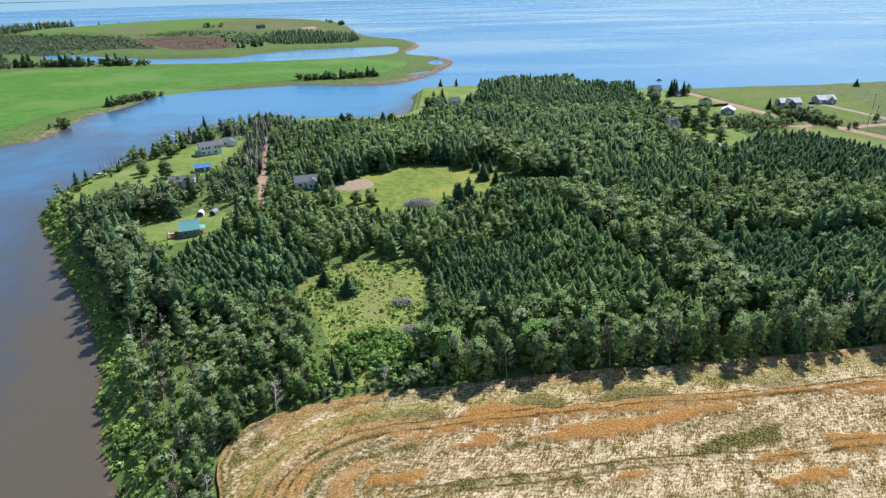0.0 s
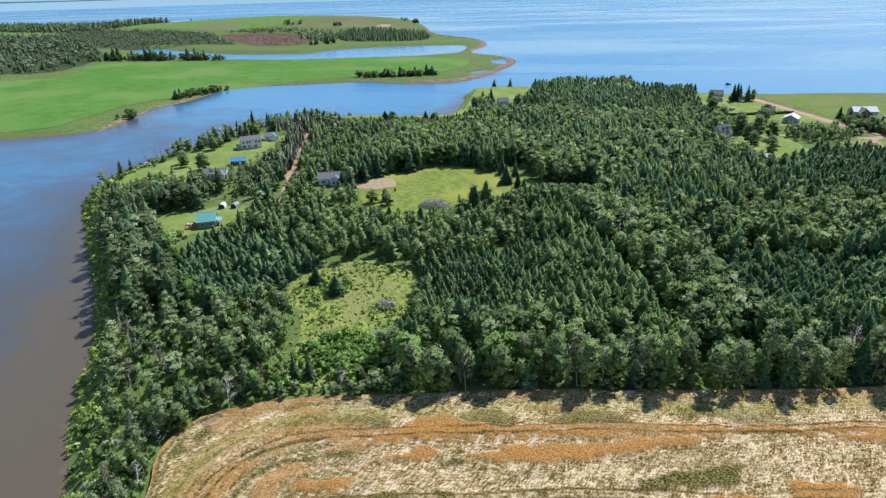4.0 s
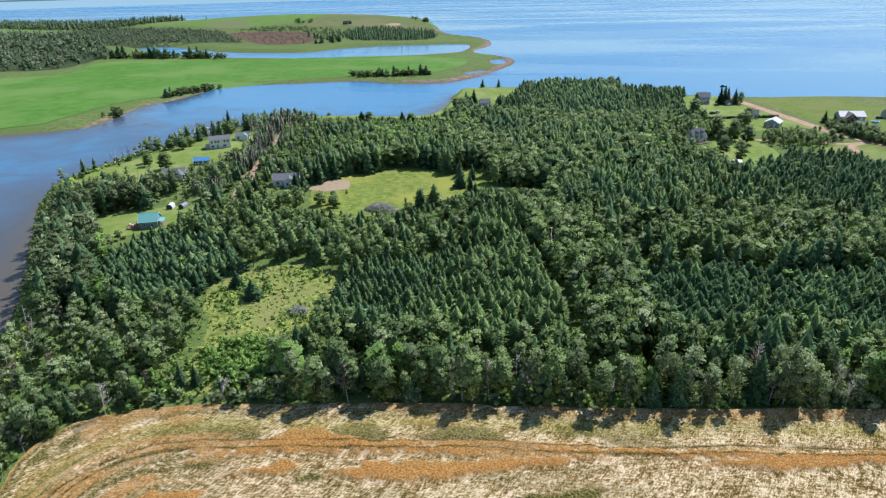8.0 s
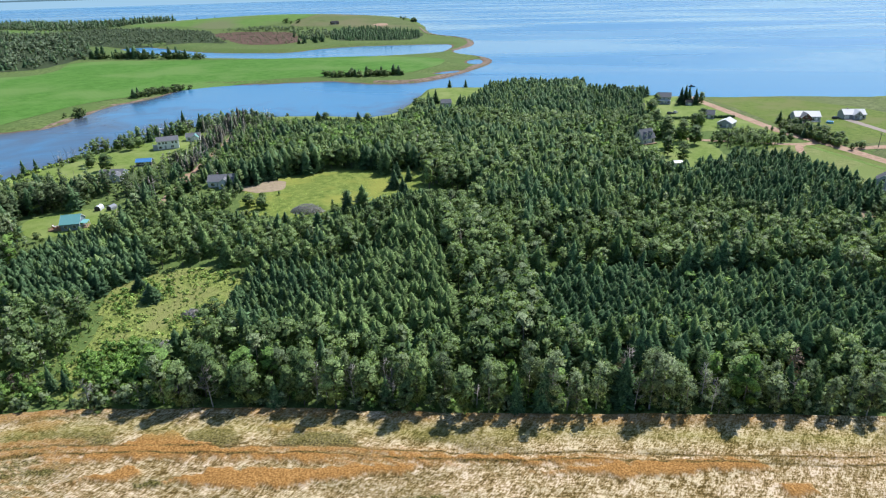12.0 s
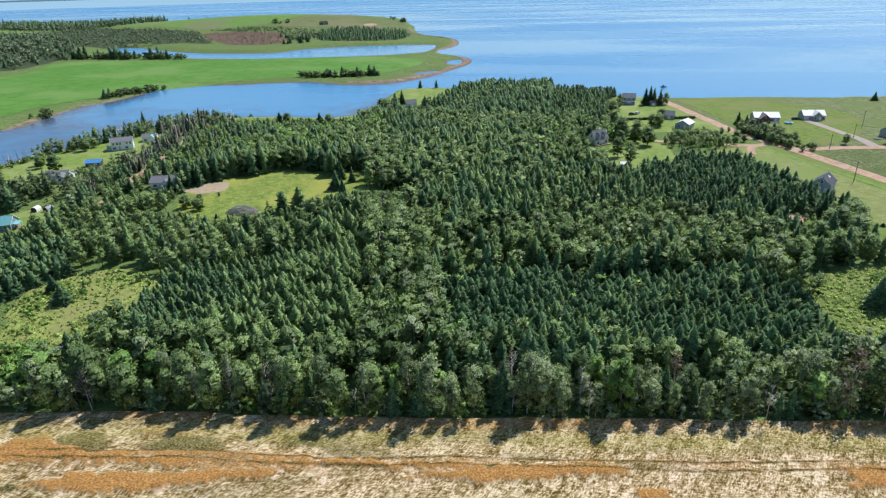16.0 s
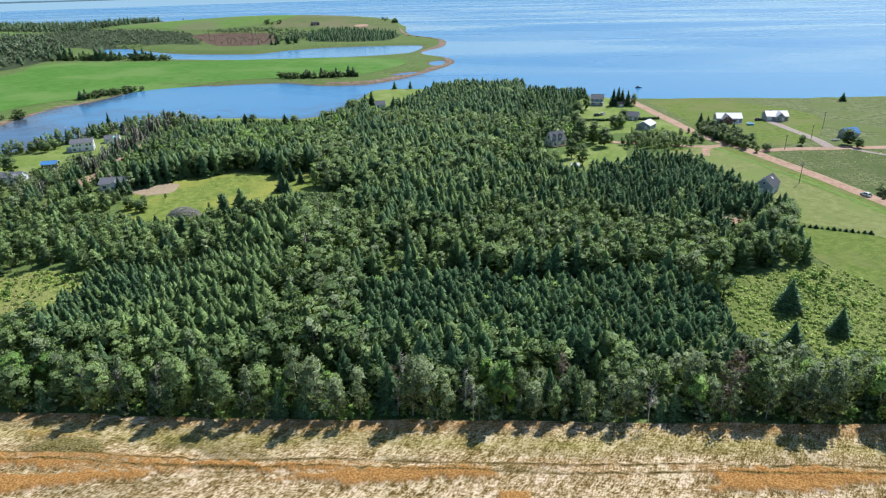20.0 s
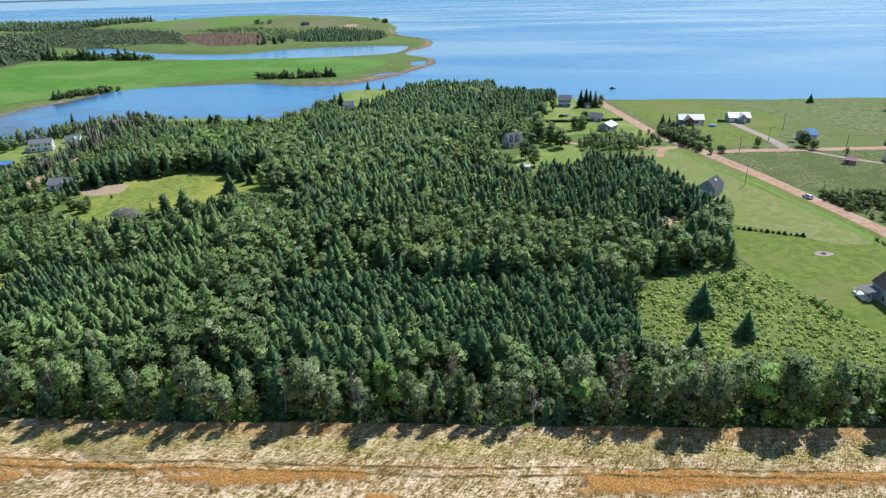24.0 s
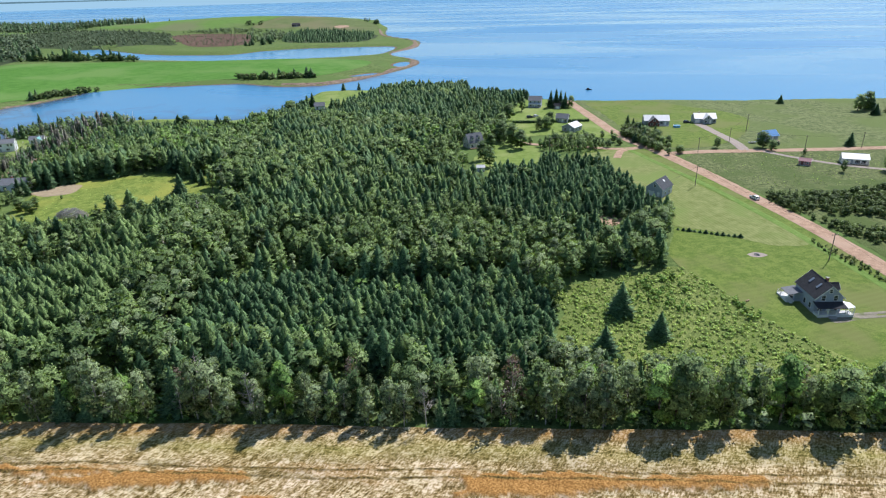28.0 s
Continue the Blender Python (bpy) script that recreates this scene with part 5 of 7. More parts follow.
    if x < -45 and y > 165:
        h *= 0.9 if x < -80 and y < 200 else 0.64 if y > 266 else 0.62
        kind = ("pine" if d < 0.5 else "spruce") if x < -76 and y < 200 and d < 0.75 else "dead" if x < -62 and y > 200 and d < 0.3 else "spruce" if (x < -62 and y > 240 or x < -52 and y > 276) and d < 0.42 else kind
    elif x > 85 and y > 188:
        if x > 124 and 205 < y < 300 and d < 0.9:
            kind = "spruce"
        h *= 0.78 if lane_w[i] > 0 else 0.6 if y > 245 and x < 125 else 0.66 if x > 118 else 0.8
    if x > 126 and y > 250:
        if y > 274:
            continue
        h = min(h, 0.34 + 0.14 * d)
    if thin[i] < gap or (kind == "broad" and not planted and thin[i] < 0.16):
        continue
    if 150 < y < 214 and -45 < x < 46 and not planted:
        front = 187.5 if x < 0 else min(187.5 + x * 1.05, 214)
        h = min(h * 0.8, max(0.14, (0.36 * (front - y) + 1.4) / 10)) if x > -40 and y < front else h * 0.8
    for hx, hy in VIEWED:
        dx, dy = x - hx, y - hy
        if math.hypot(dx, dy) < 26 and dy < 0 and abs(math.atan2(dx, -dy) - 0.45) < 0.75:
            h = min(h, 0.26 + 0.2 * d)
    if -80 < x < -8 and y > 240:
        h = min(h, max(0.22, 0.0130 * (345 - y) * (0.75 + 0.3 * d)))
    elif x < 34 and y > 338:
        h *= 0.85
    groups.setdefault((kind, level, planted), []).append((x, y, h))
STAND_WORDS = {
    "spruce": ("spruce_forest", "dense dark green spruce forest"), "larch": ("conifer_plantation", "rows of light green young conifers"), "broad": ("broadleaf_woods", "rounded green broadleaf crowns"),
    "pine": ("pine_woods", "bushy dark grey-green pines"), "grey": ("poplar_woods", "grey-green poplars with pale trunks"), "bright": ("alder_thicket", "bright green alders"), "russet": ("wilting_trees", "half-bare russet trees"), "dead": ("dead_trees", "bare grey dead trees"),
}
for (kind, level, planted), places in groups.items():
    stand_of(STAND_WORDS[kind][0], kind, places, STAND_WORDS[kind][1], level, stout=1.15 if planted else 1.05)
for i, (kind, x, y, h) in enumerate(single):
    tree(kind, x, y, h, i, (i * 67) % 360, "trees along the grain field", girth=0.85 + 0.3 * dice[i % len(dice)])

# ---- building blocks ----


class Shape:
    """Corners and faces gathered for one mesh."""

    def __init__(self):
        self.v, self.f = [], []

    def add(self, verts, faces, m=None):
        b = len(self.v)
        self.v += [tuple(m @ Vector(p)) if m else tuple(p) for p in verts]
        self.f += [tuple(i + b for i in f) for f in faces]
        return self

    def box(self, x0, x1, y0, y1, z0, z1, m=None):
        v = [(x, y, z) for z in (z0, z1) for x, y in ((x0, y0), (x1, y0), (x1, y1), (x0, y1))]
        return self.add(v, [(3, 2, 1, 0), (4, 5, 6, 7), (0, 1, 5, 4), (1, 2, 6, 5), (2, 3, 7, 6), (3, 0, 4, 7)], m)

    def slab(self, quad, thick, m=None):
        """A quad given from above, with thickness downwards."""
        a, b, c, d = (Vector(p) for p in quad)
        n = (b - a).cross(d - a).normalized() * thick
        v = [a, b, c, d] + [p - n for p in (a, b, c, d)]
        return self.add(v, [(0, 1, 2, 3), (7, 6, 5, 4), (0, 4, 5, 1), (1, 5, 6, 2), (2, 6, 7, 3), (3, 7, 4, 0)], m)

    def rod(self, a, b, r0, r1=None, sides=6):
        a, b = Vector(a), Vector(b)
        q = (b - a).to_track_quat("Z", "Y").to_matrix()
        r1 = r0 if r1 is None else r1
        ring = [(math.cos(2 * math.pi * k / sides), math.sin(2 * math.pi * k / sides)) for k in range(sides)]
        v = [a + q @ Vector((r0 * c, r0 * s, 0)) for c, s in ring] + [b + q @ Vector((r1 * c, r1 * s, 0)) for c, s in ring]
        f = [(k, (k + 1) % sides, sides + (k + 1) % sides, sides + k) for k in range(sides)]
        return self.add(v, f + [tuple(range(sides))[::-1], tuple(range(sides, 2 * sides))])

    def mesh(self, name, mat):
        me = bpy.data.meshes.new(name)
        me.from_pydata(self.v, [], self.f)
        me.materials.append(mat)
        return me


def part(name, shape, mat, parent, label=""):
    ob = new(name, shape.mesh(name, mat))
    ob.parent = parent
    return tagged(ob, label)


def place(ob, x, y, turn=0.0, lift=0.0):
    ob.matrix_world = pose(K * x, K * y, K * spot(x, y) + lift, 0, 0, turn)
    return ob


def gable_block(top, walls, roof, length, width, eave, ridge, cx=0.0, cy=0.0, turn=0, over=0.35, foundation=True, base=-0.4, trim=True):
    """Walls with two gables, a pitched roof of two slabs and barge boards; the ridge runs along x, turned in quarter turns."""
    m = pose(cx, cy, 0, 0, 0, turn)
    a, b = length / 2, width / 2
    s = Shape()
    v = [(-a, -b, base), (a, -b, base), (a, b, base), (-a, b, base), (-a, -b, eave), (a, -b, eave), (a, b, eave), (-a, b, eave), (-a, 0, ridge), (a, 0, ridge)]
    s.add(v, [(0, 1, 5, 4), (2, 3, 7, 6), (1, 2, 6, 9, 5), (3, 0, 4, 8, 7), (4, 5, 9, 8), (6, 7, 8, 9), (3, 2, 1, 0)], m)
    part("wall", s, walls, top)
    if foundation:
        part("foundation", Shape().box(-a - 0.05, a + 0.05, -b - 0.05, b + 0.05, base - 0.3, 0.35, m), CONCRETE, top)
    rise_, drop = (ridge - eave) / b, over * (ridge - eave) / b
    for side in (-1, 1):
        q = [(-a - over, side * (b + over), eave - drop + 0.16), (a + over, side * (b + over), eave - drop + 0.16), (a + over, 0, ridge + 0.16), (-a - over, 0, ridge + 0.16)]
        part("roof", Shape().slab(q if side < 0 else q[::-1], 0.14, m), roof, top)
    part("ridge_cap", Shape().add([(-a - over, -0.14, ridge + 0.13), (a + over, -0.14, ridge + 0.13), (a + over, 0, ridge + 0.22), (-a - over, 0, ridge + 0.22), (-a - over, 0.14, ridge + 0.13), (a + over, 0.14, ridge + 0.13)], [(0, 1, 2, 3), (3, 2, 5, 4)], m), roof, top)
    if trim:
        for end in (-1, 1):
            x = end * (a + over + 0.015)
            s = Shape()
            for side in (-1, 1):
                q = [(x, side * (b + over), eave - drop - 0.04), (x, side * (b + over), eave - drop + 0.17), (x, 0, ridge + 0.17), (x, 0, ridge - 0.06)]
                s.slab(q if side * end > 0 else q[::-1], 0.04, m)
            part("barge_board", s, TRIM, top)
    return m


def window(top, m, w, h, name="window", pane=None, frame_mat=None):
    """A framed pane on a wall; m carries the wall's outward y = -1 face."""
    s, t = Shape(), 0.09
    s.box(-w / 2 - t, w / 2 + t, -0.07, 0.02, h, h + t, m).box(-w / 2 - t, w / 2 + t, -0.09, 0.02, -t, 0, m)
    s.box(-w / 2 - t, -w / 2, -0.07, 0.02, 0, h, m).box(w / 2, w / 2 + t, -0.07, 0.02, 0, h, m)
    if name == "window":
        s.box(-w / 2, w / 2, -0.05, 0.02, h / 2 - 0.025, h / 2 + 0.025, m)
    frame_ob = part(name, s, frame_mat or TRIM, top)
    part("pane" if name == "window" else "door_leaf", Shape().box(-w / 2, w / 2, -0.03, 0.01, 0, h, m), pane or GLASS, frame_ob)
    return frame_ob


def openings(top, length, width, items, cx=0.0, cy=0.0, turn=0):
    """Windows and doors: (side, along, sill, wide, high[, leaf]); sides: f front, b back, l left gable, r right gable."""
    m = pose(cx, cy, 0, 0, 0, turn)
    spins = {"f": (0, width / 2), "r": (90, length / 2), "b": (180, width / 2), "l": (270, length / 2)}
    for side, along, sill, w, h, *leaf in items:
        angle, away = spins[side]
        wall = m @ pose(0, 0, 0, 0, 0, angle) @ pose(along, -away, sill)
        if leaf:
            window(top, wall, w, h, "door", leaf[0])
        else:
            window(top, wall, w, h)


def chimney(top, x, y, z0, z1, mat=None, w=0.3):
    c = part("chimney", Shape().box(x - w, x + w, y - w, y + w, z0, z1), mat or BRICK, top)
    part("chimney_cap", Shape().box(x - w - 0.06, x + w + 0.06, y - w - 0.06, y + w + 0.06, z1, z1 + 0.1), CONCRETE, c)


def railing(top, points, z, high=0.95, mat=None):
    """A rail with posts and balusters along a line."""
    mat = mat or TRIM
    for (ax, ay), (bx, by) in zip(points, points[1:]):
        d = math.hypot(bx - ax, by - ay)
        s = Shape()
        for h in (0.12, high):
            s.rod((ax, ay, z + h), (bx, by, z + h), 0.04, sides=4)
        rail = part("rail", s, mat, top)
        n = max(2, int(d / 0.3))
        bars = Shape()
        for k in range(1, n):
            x, y = ax + (bx - ax) * k / n, ay + (by - ay) * k / n
            bars.rod((x, y, z + 0.1), (x, y, z + high), 0.018, sides=4)
        part("balusters", bars, mat, rail)
    for x, y in points:
        part("rail_post", Shape().box(x - 0.06, x + 0.06, y - 0.06, y + 0.06, z, z + high + 0.08), mat, top)


def deck(top, x0, x1, y0, y1, z, mat=None, plank=0.3):
    """A raised deck of single boards on a rim."""
    mat = mat or DECKWOOD
    rim = part("deck", Shape().box(x0, x1, y0, y1, 0.0, z - 0.05), mat, top)
    n = max(2, int((y1 - y0) / plank))
    for k in range(n):
        a, b = y0 + (y1 - y0) * k / n, y0 + (y1 - y0) * (k + 1) / n
        part("plank", Shape().box(x0 - 0.04, x1 + 0.04, a + 0.012, b - 0.012, z - 0.04, z), mat, rim)


def building(name, label, x, y, turn, lift=0.0, category="house"):
    return tagged(place(new(name), x, y, turn, lift), label, category)


def simple_house(name, label, x, y, turn, length, width, eave, ridge, walls, roof, items=(), category="house", stack=None, lift=0.0):
    top = building(name, label, x, y, turn, lift, category)
    gable_block(top, walls, roof, length, width, eave, ridge)
    openings(top, length, width, items)
    if stack:
        chimney(top, *stack)
    return top


# ---- houses by the river ----
h = building("cottage", "blue-grey cottage with a teal metal roof and a wooden deck", -76.2, 170.5, 22)
gable_block(h, BLUEGREY, TEALROOF, 6.8, 7.6, 2.7, 5.2)
openings(h, 6.8, 7.6, [("f", -1.6, 1.0, 1.2, 1.0), ("f", 1.5, 1.0, 1.2, 1.0), ("r", -1.0, 1.0, 1.0, 1.0), ("l", 0.4, 0.2, 0.9, 2.0, TRIM)])
part("porch_roof", Shape().slab([(3.3, -2.6, 2.5), (5.6, -2.6, 2.15), (5.6, 1.8, 2.15), (3.3, 1.8, 2.5)], 0.12), TEALROOF, h)
for px, py in ((5.4, -2.4), (5.4, 1.6), (5.4, -0.4)):
    part("porch_post", Shape().box(px - 0.07, px + 0.07, py - 0.07, py + 0.07, 0.0, 2.15), TRIM, h)
deck(h, 3.35, 5.6, -2.6, 1.8, 0.35)
deck(h, -8.2, -3.35, -3.4, 2.2, 0.5)
railing(h, [(-3.4, -3.3), (-8.1, -3.3), (-8.1, 2.1)], 0.5, 0.9, DECKWOOD)


def lounge_chair(x, y, turn, mat, label):
    c = tagged(new("garden_chair"), label, "chair", "chairs on the cottage deck")
    part("seat", Shape().box(-0.35, 0.35, -0.35, 0.35, 0.38, 0.48), mat, c)
    part("backrest", Shape().slab([(-0.35, 0.3, 0.45), (0.35, 0.3, 0.45), (0.35, 0.55, 1.05), (-0.35, 0.55, 1.05)], 0.06), mat, c)
    for lx in (-0.3, 0.3):
        for ly in (-0.3, 0.3):
            part("leg", Shape().box(lx - 0.03, lx + 0.03, ly - 0.03, ly + 0.03, 0, 0.38), DECKWOOD, c)
    c.matrix_world = h.matrix_world @ pose(x, y, 0.5, 0, 0, turn)
    return c


for k, (cx, cy, turn, mat, text) in enumerate([(-5.2, -2.2, 10, ORANGE, "garden chair with orange cushions on a wooden deck"), (-6.8, -2.3, -20, ORANGE, "garden chair with orange cushions on a wooden deck"), (-7.2, 0.4, 80, TRIM, "white garden chair on a wooden deck"), (-5.0, 0.9, 160, DECKWOOD, "brown wooden garden chair on a deck")]):
    lounge_chair(cx, cy, turn, mat, text)
t = tagged(new("garden_table"), "pale round garden table on the cottage deck", "table")
part("tabletop", Shape().rod((0, 0, 0.7), (0, 0, 0.75), 0.6, sides=16), TRIM, t)
part("table_leg", Shape().rod((0, 0, 0), (0, 0, 0.7), 0.05), DECKWOOD, t)
t.matrix_world = h.matrix_world @ pose(-6.0, -0.7, 0.5)


def shelter(x, y, turn, skin, label):
    """A small arched fabric shelter; dark panels put shade into its open ends."""
    top = building("storage_shelter", label, x, y, turn, category="shed")
    arch = [(math.cos(a) * 1.25, 0.9 + math.sin(a) * 1.15) for a in [math.pi * k / 10 for k in range(11)]]
    line = [(1.25, 0)] + arch + [(-1.25, 0)]
    s = Shape()
    n = len(line)
    s.add([(px, -1.7, pz) for px, pz in line] + [(px, 1.7, pz) for px, pz in line], [(k, k + 1, n + k + 1, n + k) for k in range(n - 1)])
    part("cover", s, skin, top)
    for py, name in ((-1.6, "front_dark_panel"), (1.6, "back_dark_panel")):
        part(name, Shape().add([(px * 0.97, py, pz * 0.97) for px, pz in line], [tuple(range(n))]), DARKWALL, top)
    for py in (-1.72, 1.72):
        s = Shape()
        for (ax, az), (bx, bz) in zip(line, line[1:]):
            s.rod((ax, py, az), (bx, py, bz), 0.05, sides=4)
        part("hoop", s, TRIM, top)
    return top


shelter(-78.5, 185.2, 10, WHITE, "white fabric storage shelter on the lawn edge")
shelter(-74.4, 186.0, -6, GREYWALL, "grey fabric storage shelter on the lawn edge")
h = building("cabin", "dark-boarded cabin with a bright blue metal roof", -97.2, 237.5, 20, category="cabin")
gable_block(h, DARKWALL, BLUEROOF, 7.2, 4.6, 2.5, 3.6, over=0.55)
openings(h, 7.2, 4.6, [("f", -2.2, 1.0, 1.2, 1.0), ("f", -0.6, 1.0, 1.2, 1.0), ("f", 1.0, 0.1, 0.9, 2.0, TRIM), ("f", 2.5, 1.0, 1.2, 1.0), ("r", 0, 1.0, 1.1, 1.0)])
h = building("riverside_house", "white two-storey house with a dark grey roof", -104.2, 265.5, 32)
gable_block(h, WHITE, GREYROOF, 11.4, 7.4, 4.9, 6.7)
openings(h, 11.4, 7.4, [("f", x, 3.3, 1.0, 1.1) for x in (-4.4, -2.4, -0.9, 2.6, 4.4)] + [("f", -4.2, 0.9, 1.6, 1.1), ("f", -1.5, 0.3, 0.95, 2.05, GREYWALL), ("f", 2.2, 0.9, 1.6, 1.1), ("r", -1.5, 3.3, 1.0, 1.1), ("r", 1.5, 3.3, 1.0, 1.1), ("r", 0, 0.9, 1.2, 1.1)])
deck(h, -8.2, -5.75, -3.6, 0.4, 2.4, GREYWALL)
railing(h, [(-5.8, -3.5), (-8.1, -3.5), (-8.1, 0.3)], 2.4)
chimney(h, 2.5, 0.6, 5.8, 7.5)
h = building("white_cottage", "white cottage with a pale green roof among bare trees", -101.2, 281.5, 25)
gable_block(h, WHITE, GREYROOF, 8.0, 6.0, 2.7, 4.4)
gable_block(h, WHITE, TEALROOF, 4.0, 3.4, 2.7, 4.2, 1.5, -3.4, 90, foundation=False)
openings(h, 8.0, 6.0, [("f", -2.4, 0.9, 1.2, 1.1), ("r", 0.5, 0.9, 1.1, 1.1), ("f", 3.5, 0.9, 0.8, 1.1)])
h = building("bungalow", "white bungalow with a grey shingle roof behind spruces", -97.5, 218.5, 14)
gable_block(h, WHITE, GREYROOF, 11.0, 7.2, 2.8, 4.6)
gable_block(h, WHITE, GREYROOF, 4.0, 4.4, 2.8, 4.3, 3.2, -4.6, 90, foundation=False)
openings(h, 11.0, 7.2, [("f", -3.4, 0.9, 1.6, 1.2), ("f", -0.8, 0.3, 0.95, 2.05, GREYWALL), ("r", 1.0, 0.9, 1.2, 1.2)])
openings(h, 4.0, 4.4, [("l", 0, 0.9, 1.4, 1.2)], 3.2, -4.6, 90)
h = building("clearing_house", "white house with a grey hip-like shingle roof in the trees", -50.2, 215.0, 16)
gable_block(h, WHITE, GREYROOF, 11.6, 8.0, 2.9, 5.0)
gable_block(h, WHITE, GREYROOF, 3.6, 5.0, 2.9, 4.6, 2.0, -4.8, 90, foundation=False)
openings(h, 11.6, 8.0, [("f", -3.6, 0.9, 1.6, 1.2), ("f", -1.2, 0.3, 0.95, 2.05, GREYWALL), ("f", 5.0, 0.9, 0.8, 1.1), ("r", -1.4, 0.9, 1.2, 1.2), ("r", 1.8, 0.9, 1.2, 1.2)])
openings(h, 3.6, 5.0, [("l", -0.9, 0.9, 1.0, 1.2), ("l", 0.9, 0.9, 1.0, 1.2)], 2.0, -4.8, 90)
chimney(h, -2.0, 0.8, 4.4, 5.8)
simple_house("point_house", "small white house with a grey roof on the wooded point", 5.0, 376.0, 20, 7.5, 6.0, 2.8, 5.0, WHITE, GREYROOF, [("f", -1.8, 0.9, 1.2, 1.2), ("f", 1.6, 0.3, 0.95, 2.05, TRIM), ("r", 0, 0.9, 1.2, 1.2)])
simple_house("garden_shed", "small white-walled garden shed on the point", 13.0, 379.0, 0, 4.0, 3.0, 2.2, 3.1, WHITE, GREYROOF, [("f", 0, 0.1, 1.4, 1.9, TRIM)], "shed")

# ---- houses near the bay and the red road ----
h = building("lane_house", "pale grey house with a steep dormered roof", 107.5, 293.5, 38)
gable_block(h, CREAM, GREYROOF, 9.0, 7.4, 3.2, 7.6)
openings(h, 9.0, 7.4, [("l", -1.6, 0.9, 1.0, 1.3), ("l", 1.6, 0.9, 1.0, 1.3), ("l", 0, 4.1, 1.0, 1.2), ("f", -2.8, 0.9, 1.2, 1.3), ("f", 0, 0.3, 0.95, 2.05, TRIM), ("f", 2.8, 0.9, 1.2, 1.3), ("r", 0, 4.1, 1.0, 1.2)])
for dx in (-2.2, 1.6):
    gable_block(h, CREAM, GREYROOF, 2.4, 1.7, 5.6, 6.5, dx, -2.0, 90, 0.15, False, 4.4, False)
    openings(h, 2.4, 1.7, [("l", 0, 4.75, 0.8, 0.85)], dx, -2.0, 90)
deck(h, -4.5, 4.5, -5.6, -3.75, 0.45)
simple_house("tool_shed", "small shed with a white roof among trees", 115.5, 256.5, 10, 3.6, 3.0, 2.2, 3.0, WHITE, WHITEROOF, [("f", 0, 0.1, 1.2, 1.9, GREYWALL)], "shed")
h = building("bay_house", "blue-grey two-storey house facing the bay", 129.8, 391.5, -4)
gable_block(h, PORCHWALL, GREYROOF, 9.0, 7.6, 5.0, 7.6)
openings(h, 9.0, 7.6, [("f", x, 3.4, 1.0, 1.2) for x in (-3.0, 0.0, 3.0)] + [("f", -3.0, 0.9, 1.2, 1.3), ("f", 3.0, 0.9, 1.2, 1.3), ("f", 0, 0.3, 0.95, 2.05, TRIM), ("r", 0, 3.4, 1.0, 1.2)])
part("porch_roof", Shape().slab([(-4.5, -5.8, 2.5), (4.5, -5.8, 2.5), (4.5, -3.8, 2.9), (-4.5, -3.8, 2.9)], 0.12), TRIM, h)
deck(h, -4.5, 4.5, -5.7, -3.85, 0.4, GREYWALL)
for px in (-4.3, -1.4, 1.4, 4.3):
    part("porch_post", Shape().box(px - 0.08, px + 0.08, -5.66, -5.5, 0.4, 2.45), TRIM, h)
simple_house("barn_shed", "dark-boarded shed beside the trees", 113.5, 371.5, 12, 7.5, 5.0, 2.6, 4.4, DARKWALL, SHINGLE, [("f", -1.5, 0.1, 2.2, 2.2, GREYWALL), ("f", 2.2, 1.0, 0.9, 0.9)], "shed")
simple_house("boat_shed", "small grey shed under tall spruces", 142.5, 385.0, 0, 4.0, 3.4, 2.4, 3.8, GREYWALL, SHINGLE, [("f", 0, 0.1, 1.6, 2.0, TRIM)], "shed")
simple_house("hedge_cottage", "grey cottage with a slate-grey roof by the hedge", 145.5, 350.0, -12, 7.6, 6.4, 2.9, 5.2, GREYWALL, GREYROOF, [("f", -2.0, 0.9, 1.2, 1.2), ("f", 0.6, 0.3, 0.95, 2.05, TRIM), ("f", 2.4, 0.9, 1.2, 1.2), ("r", 0, 0.9, 1.2, 1.2)])
simple_house("white_roofed_bungalow", "grey bungalow with a white metal roof", 150.0, 330.0, 62, 10.0, 8.4, 2.9, 5.0, GREYWALL, WHITEROOF, [("f", -2.8, 0.9, 1.4, 1.2), ("f", 2.2, 0.9, 1.4, 1.2), ("l", -2.0, 0.9, 1.2, 1.2), ("l", 1.6, 0.3, 0.95, 2.05, TRIM)])
h = building("red_gabled_house", "white-roofed house with a dark red gable front", 190.5, 347.5, 3)
gable_block(h, GREYWALL, WHITEROOF, 15.0, 8.4, 3.2, 5.8)
gable_block(h, REDWALL, GREYROOF, 6.4, 6.2, 3.0, 5.6, -2.0, -4.0, 90, foundation=False)
openings(h, 15.0, 8.4, [("f", 3.0, 0.9, 1.8, 1.3), ("f", 5.2, 0.3, 0.95, 2.05, TRIM), ("r", -1.6, 0.9, 1.2, 1.2)])
openings(h, 6.4, 6.2, [("l", -1.5, 0.9, 1.2, 1.3), ("l", 1.5, 0.9, 1.2, 1.3), ("l", 0, 3.2, 1.1, 1.1)], -2.0, -4.0, 90)
deck(h, 1.4, 6.8, -7.0, -4.05, 0.5, GREYWALL)
railing(h, [(6.7, -4.1), (6.7, -6.9), (1.5, -6.9)], 0.5)
pool = building("round_pool", "round blue above-ground pool beside the deck", 199.6, 341.0, 0, category="pool")
part("pool_wall", Shape().rod((0, 0, -0.2), (0, 0, 1.1), 2.1, sides=24), POOLBLUE, pool)
part("pool_rim", Shape().rod((0, 0, 1.1), (0, 0, 1.16), 2.2, sides=24), TRIM, pool)
part("pool_water", Shape().rod((0, 0, 1.16), (0, 0, 1.17), 2.0, sides=24), WATER, pool)
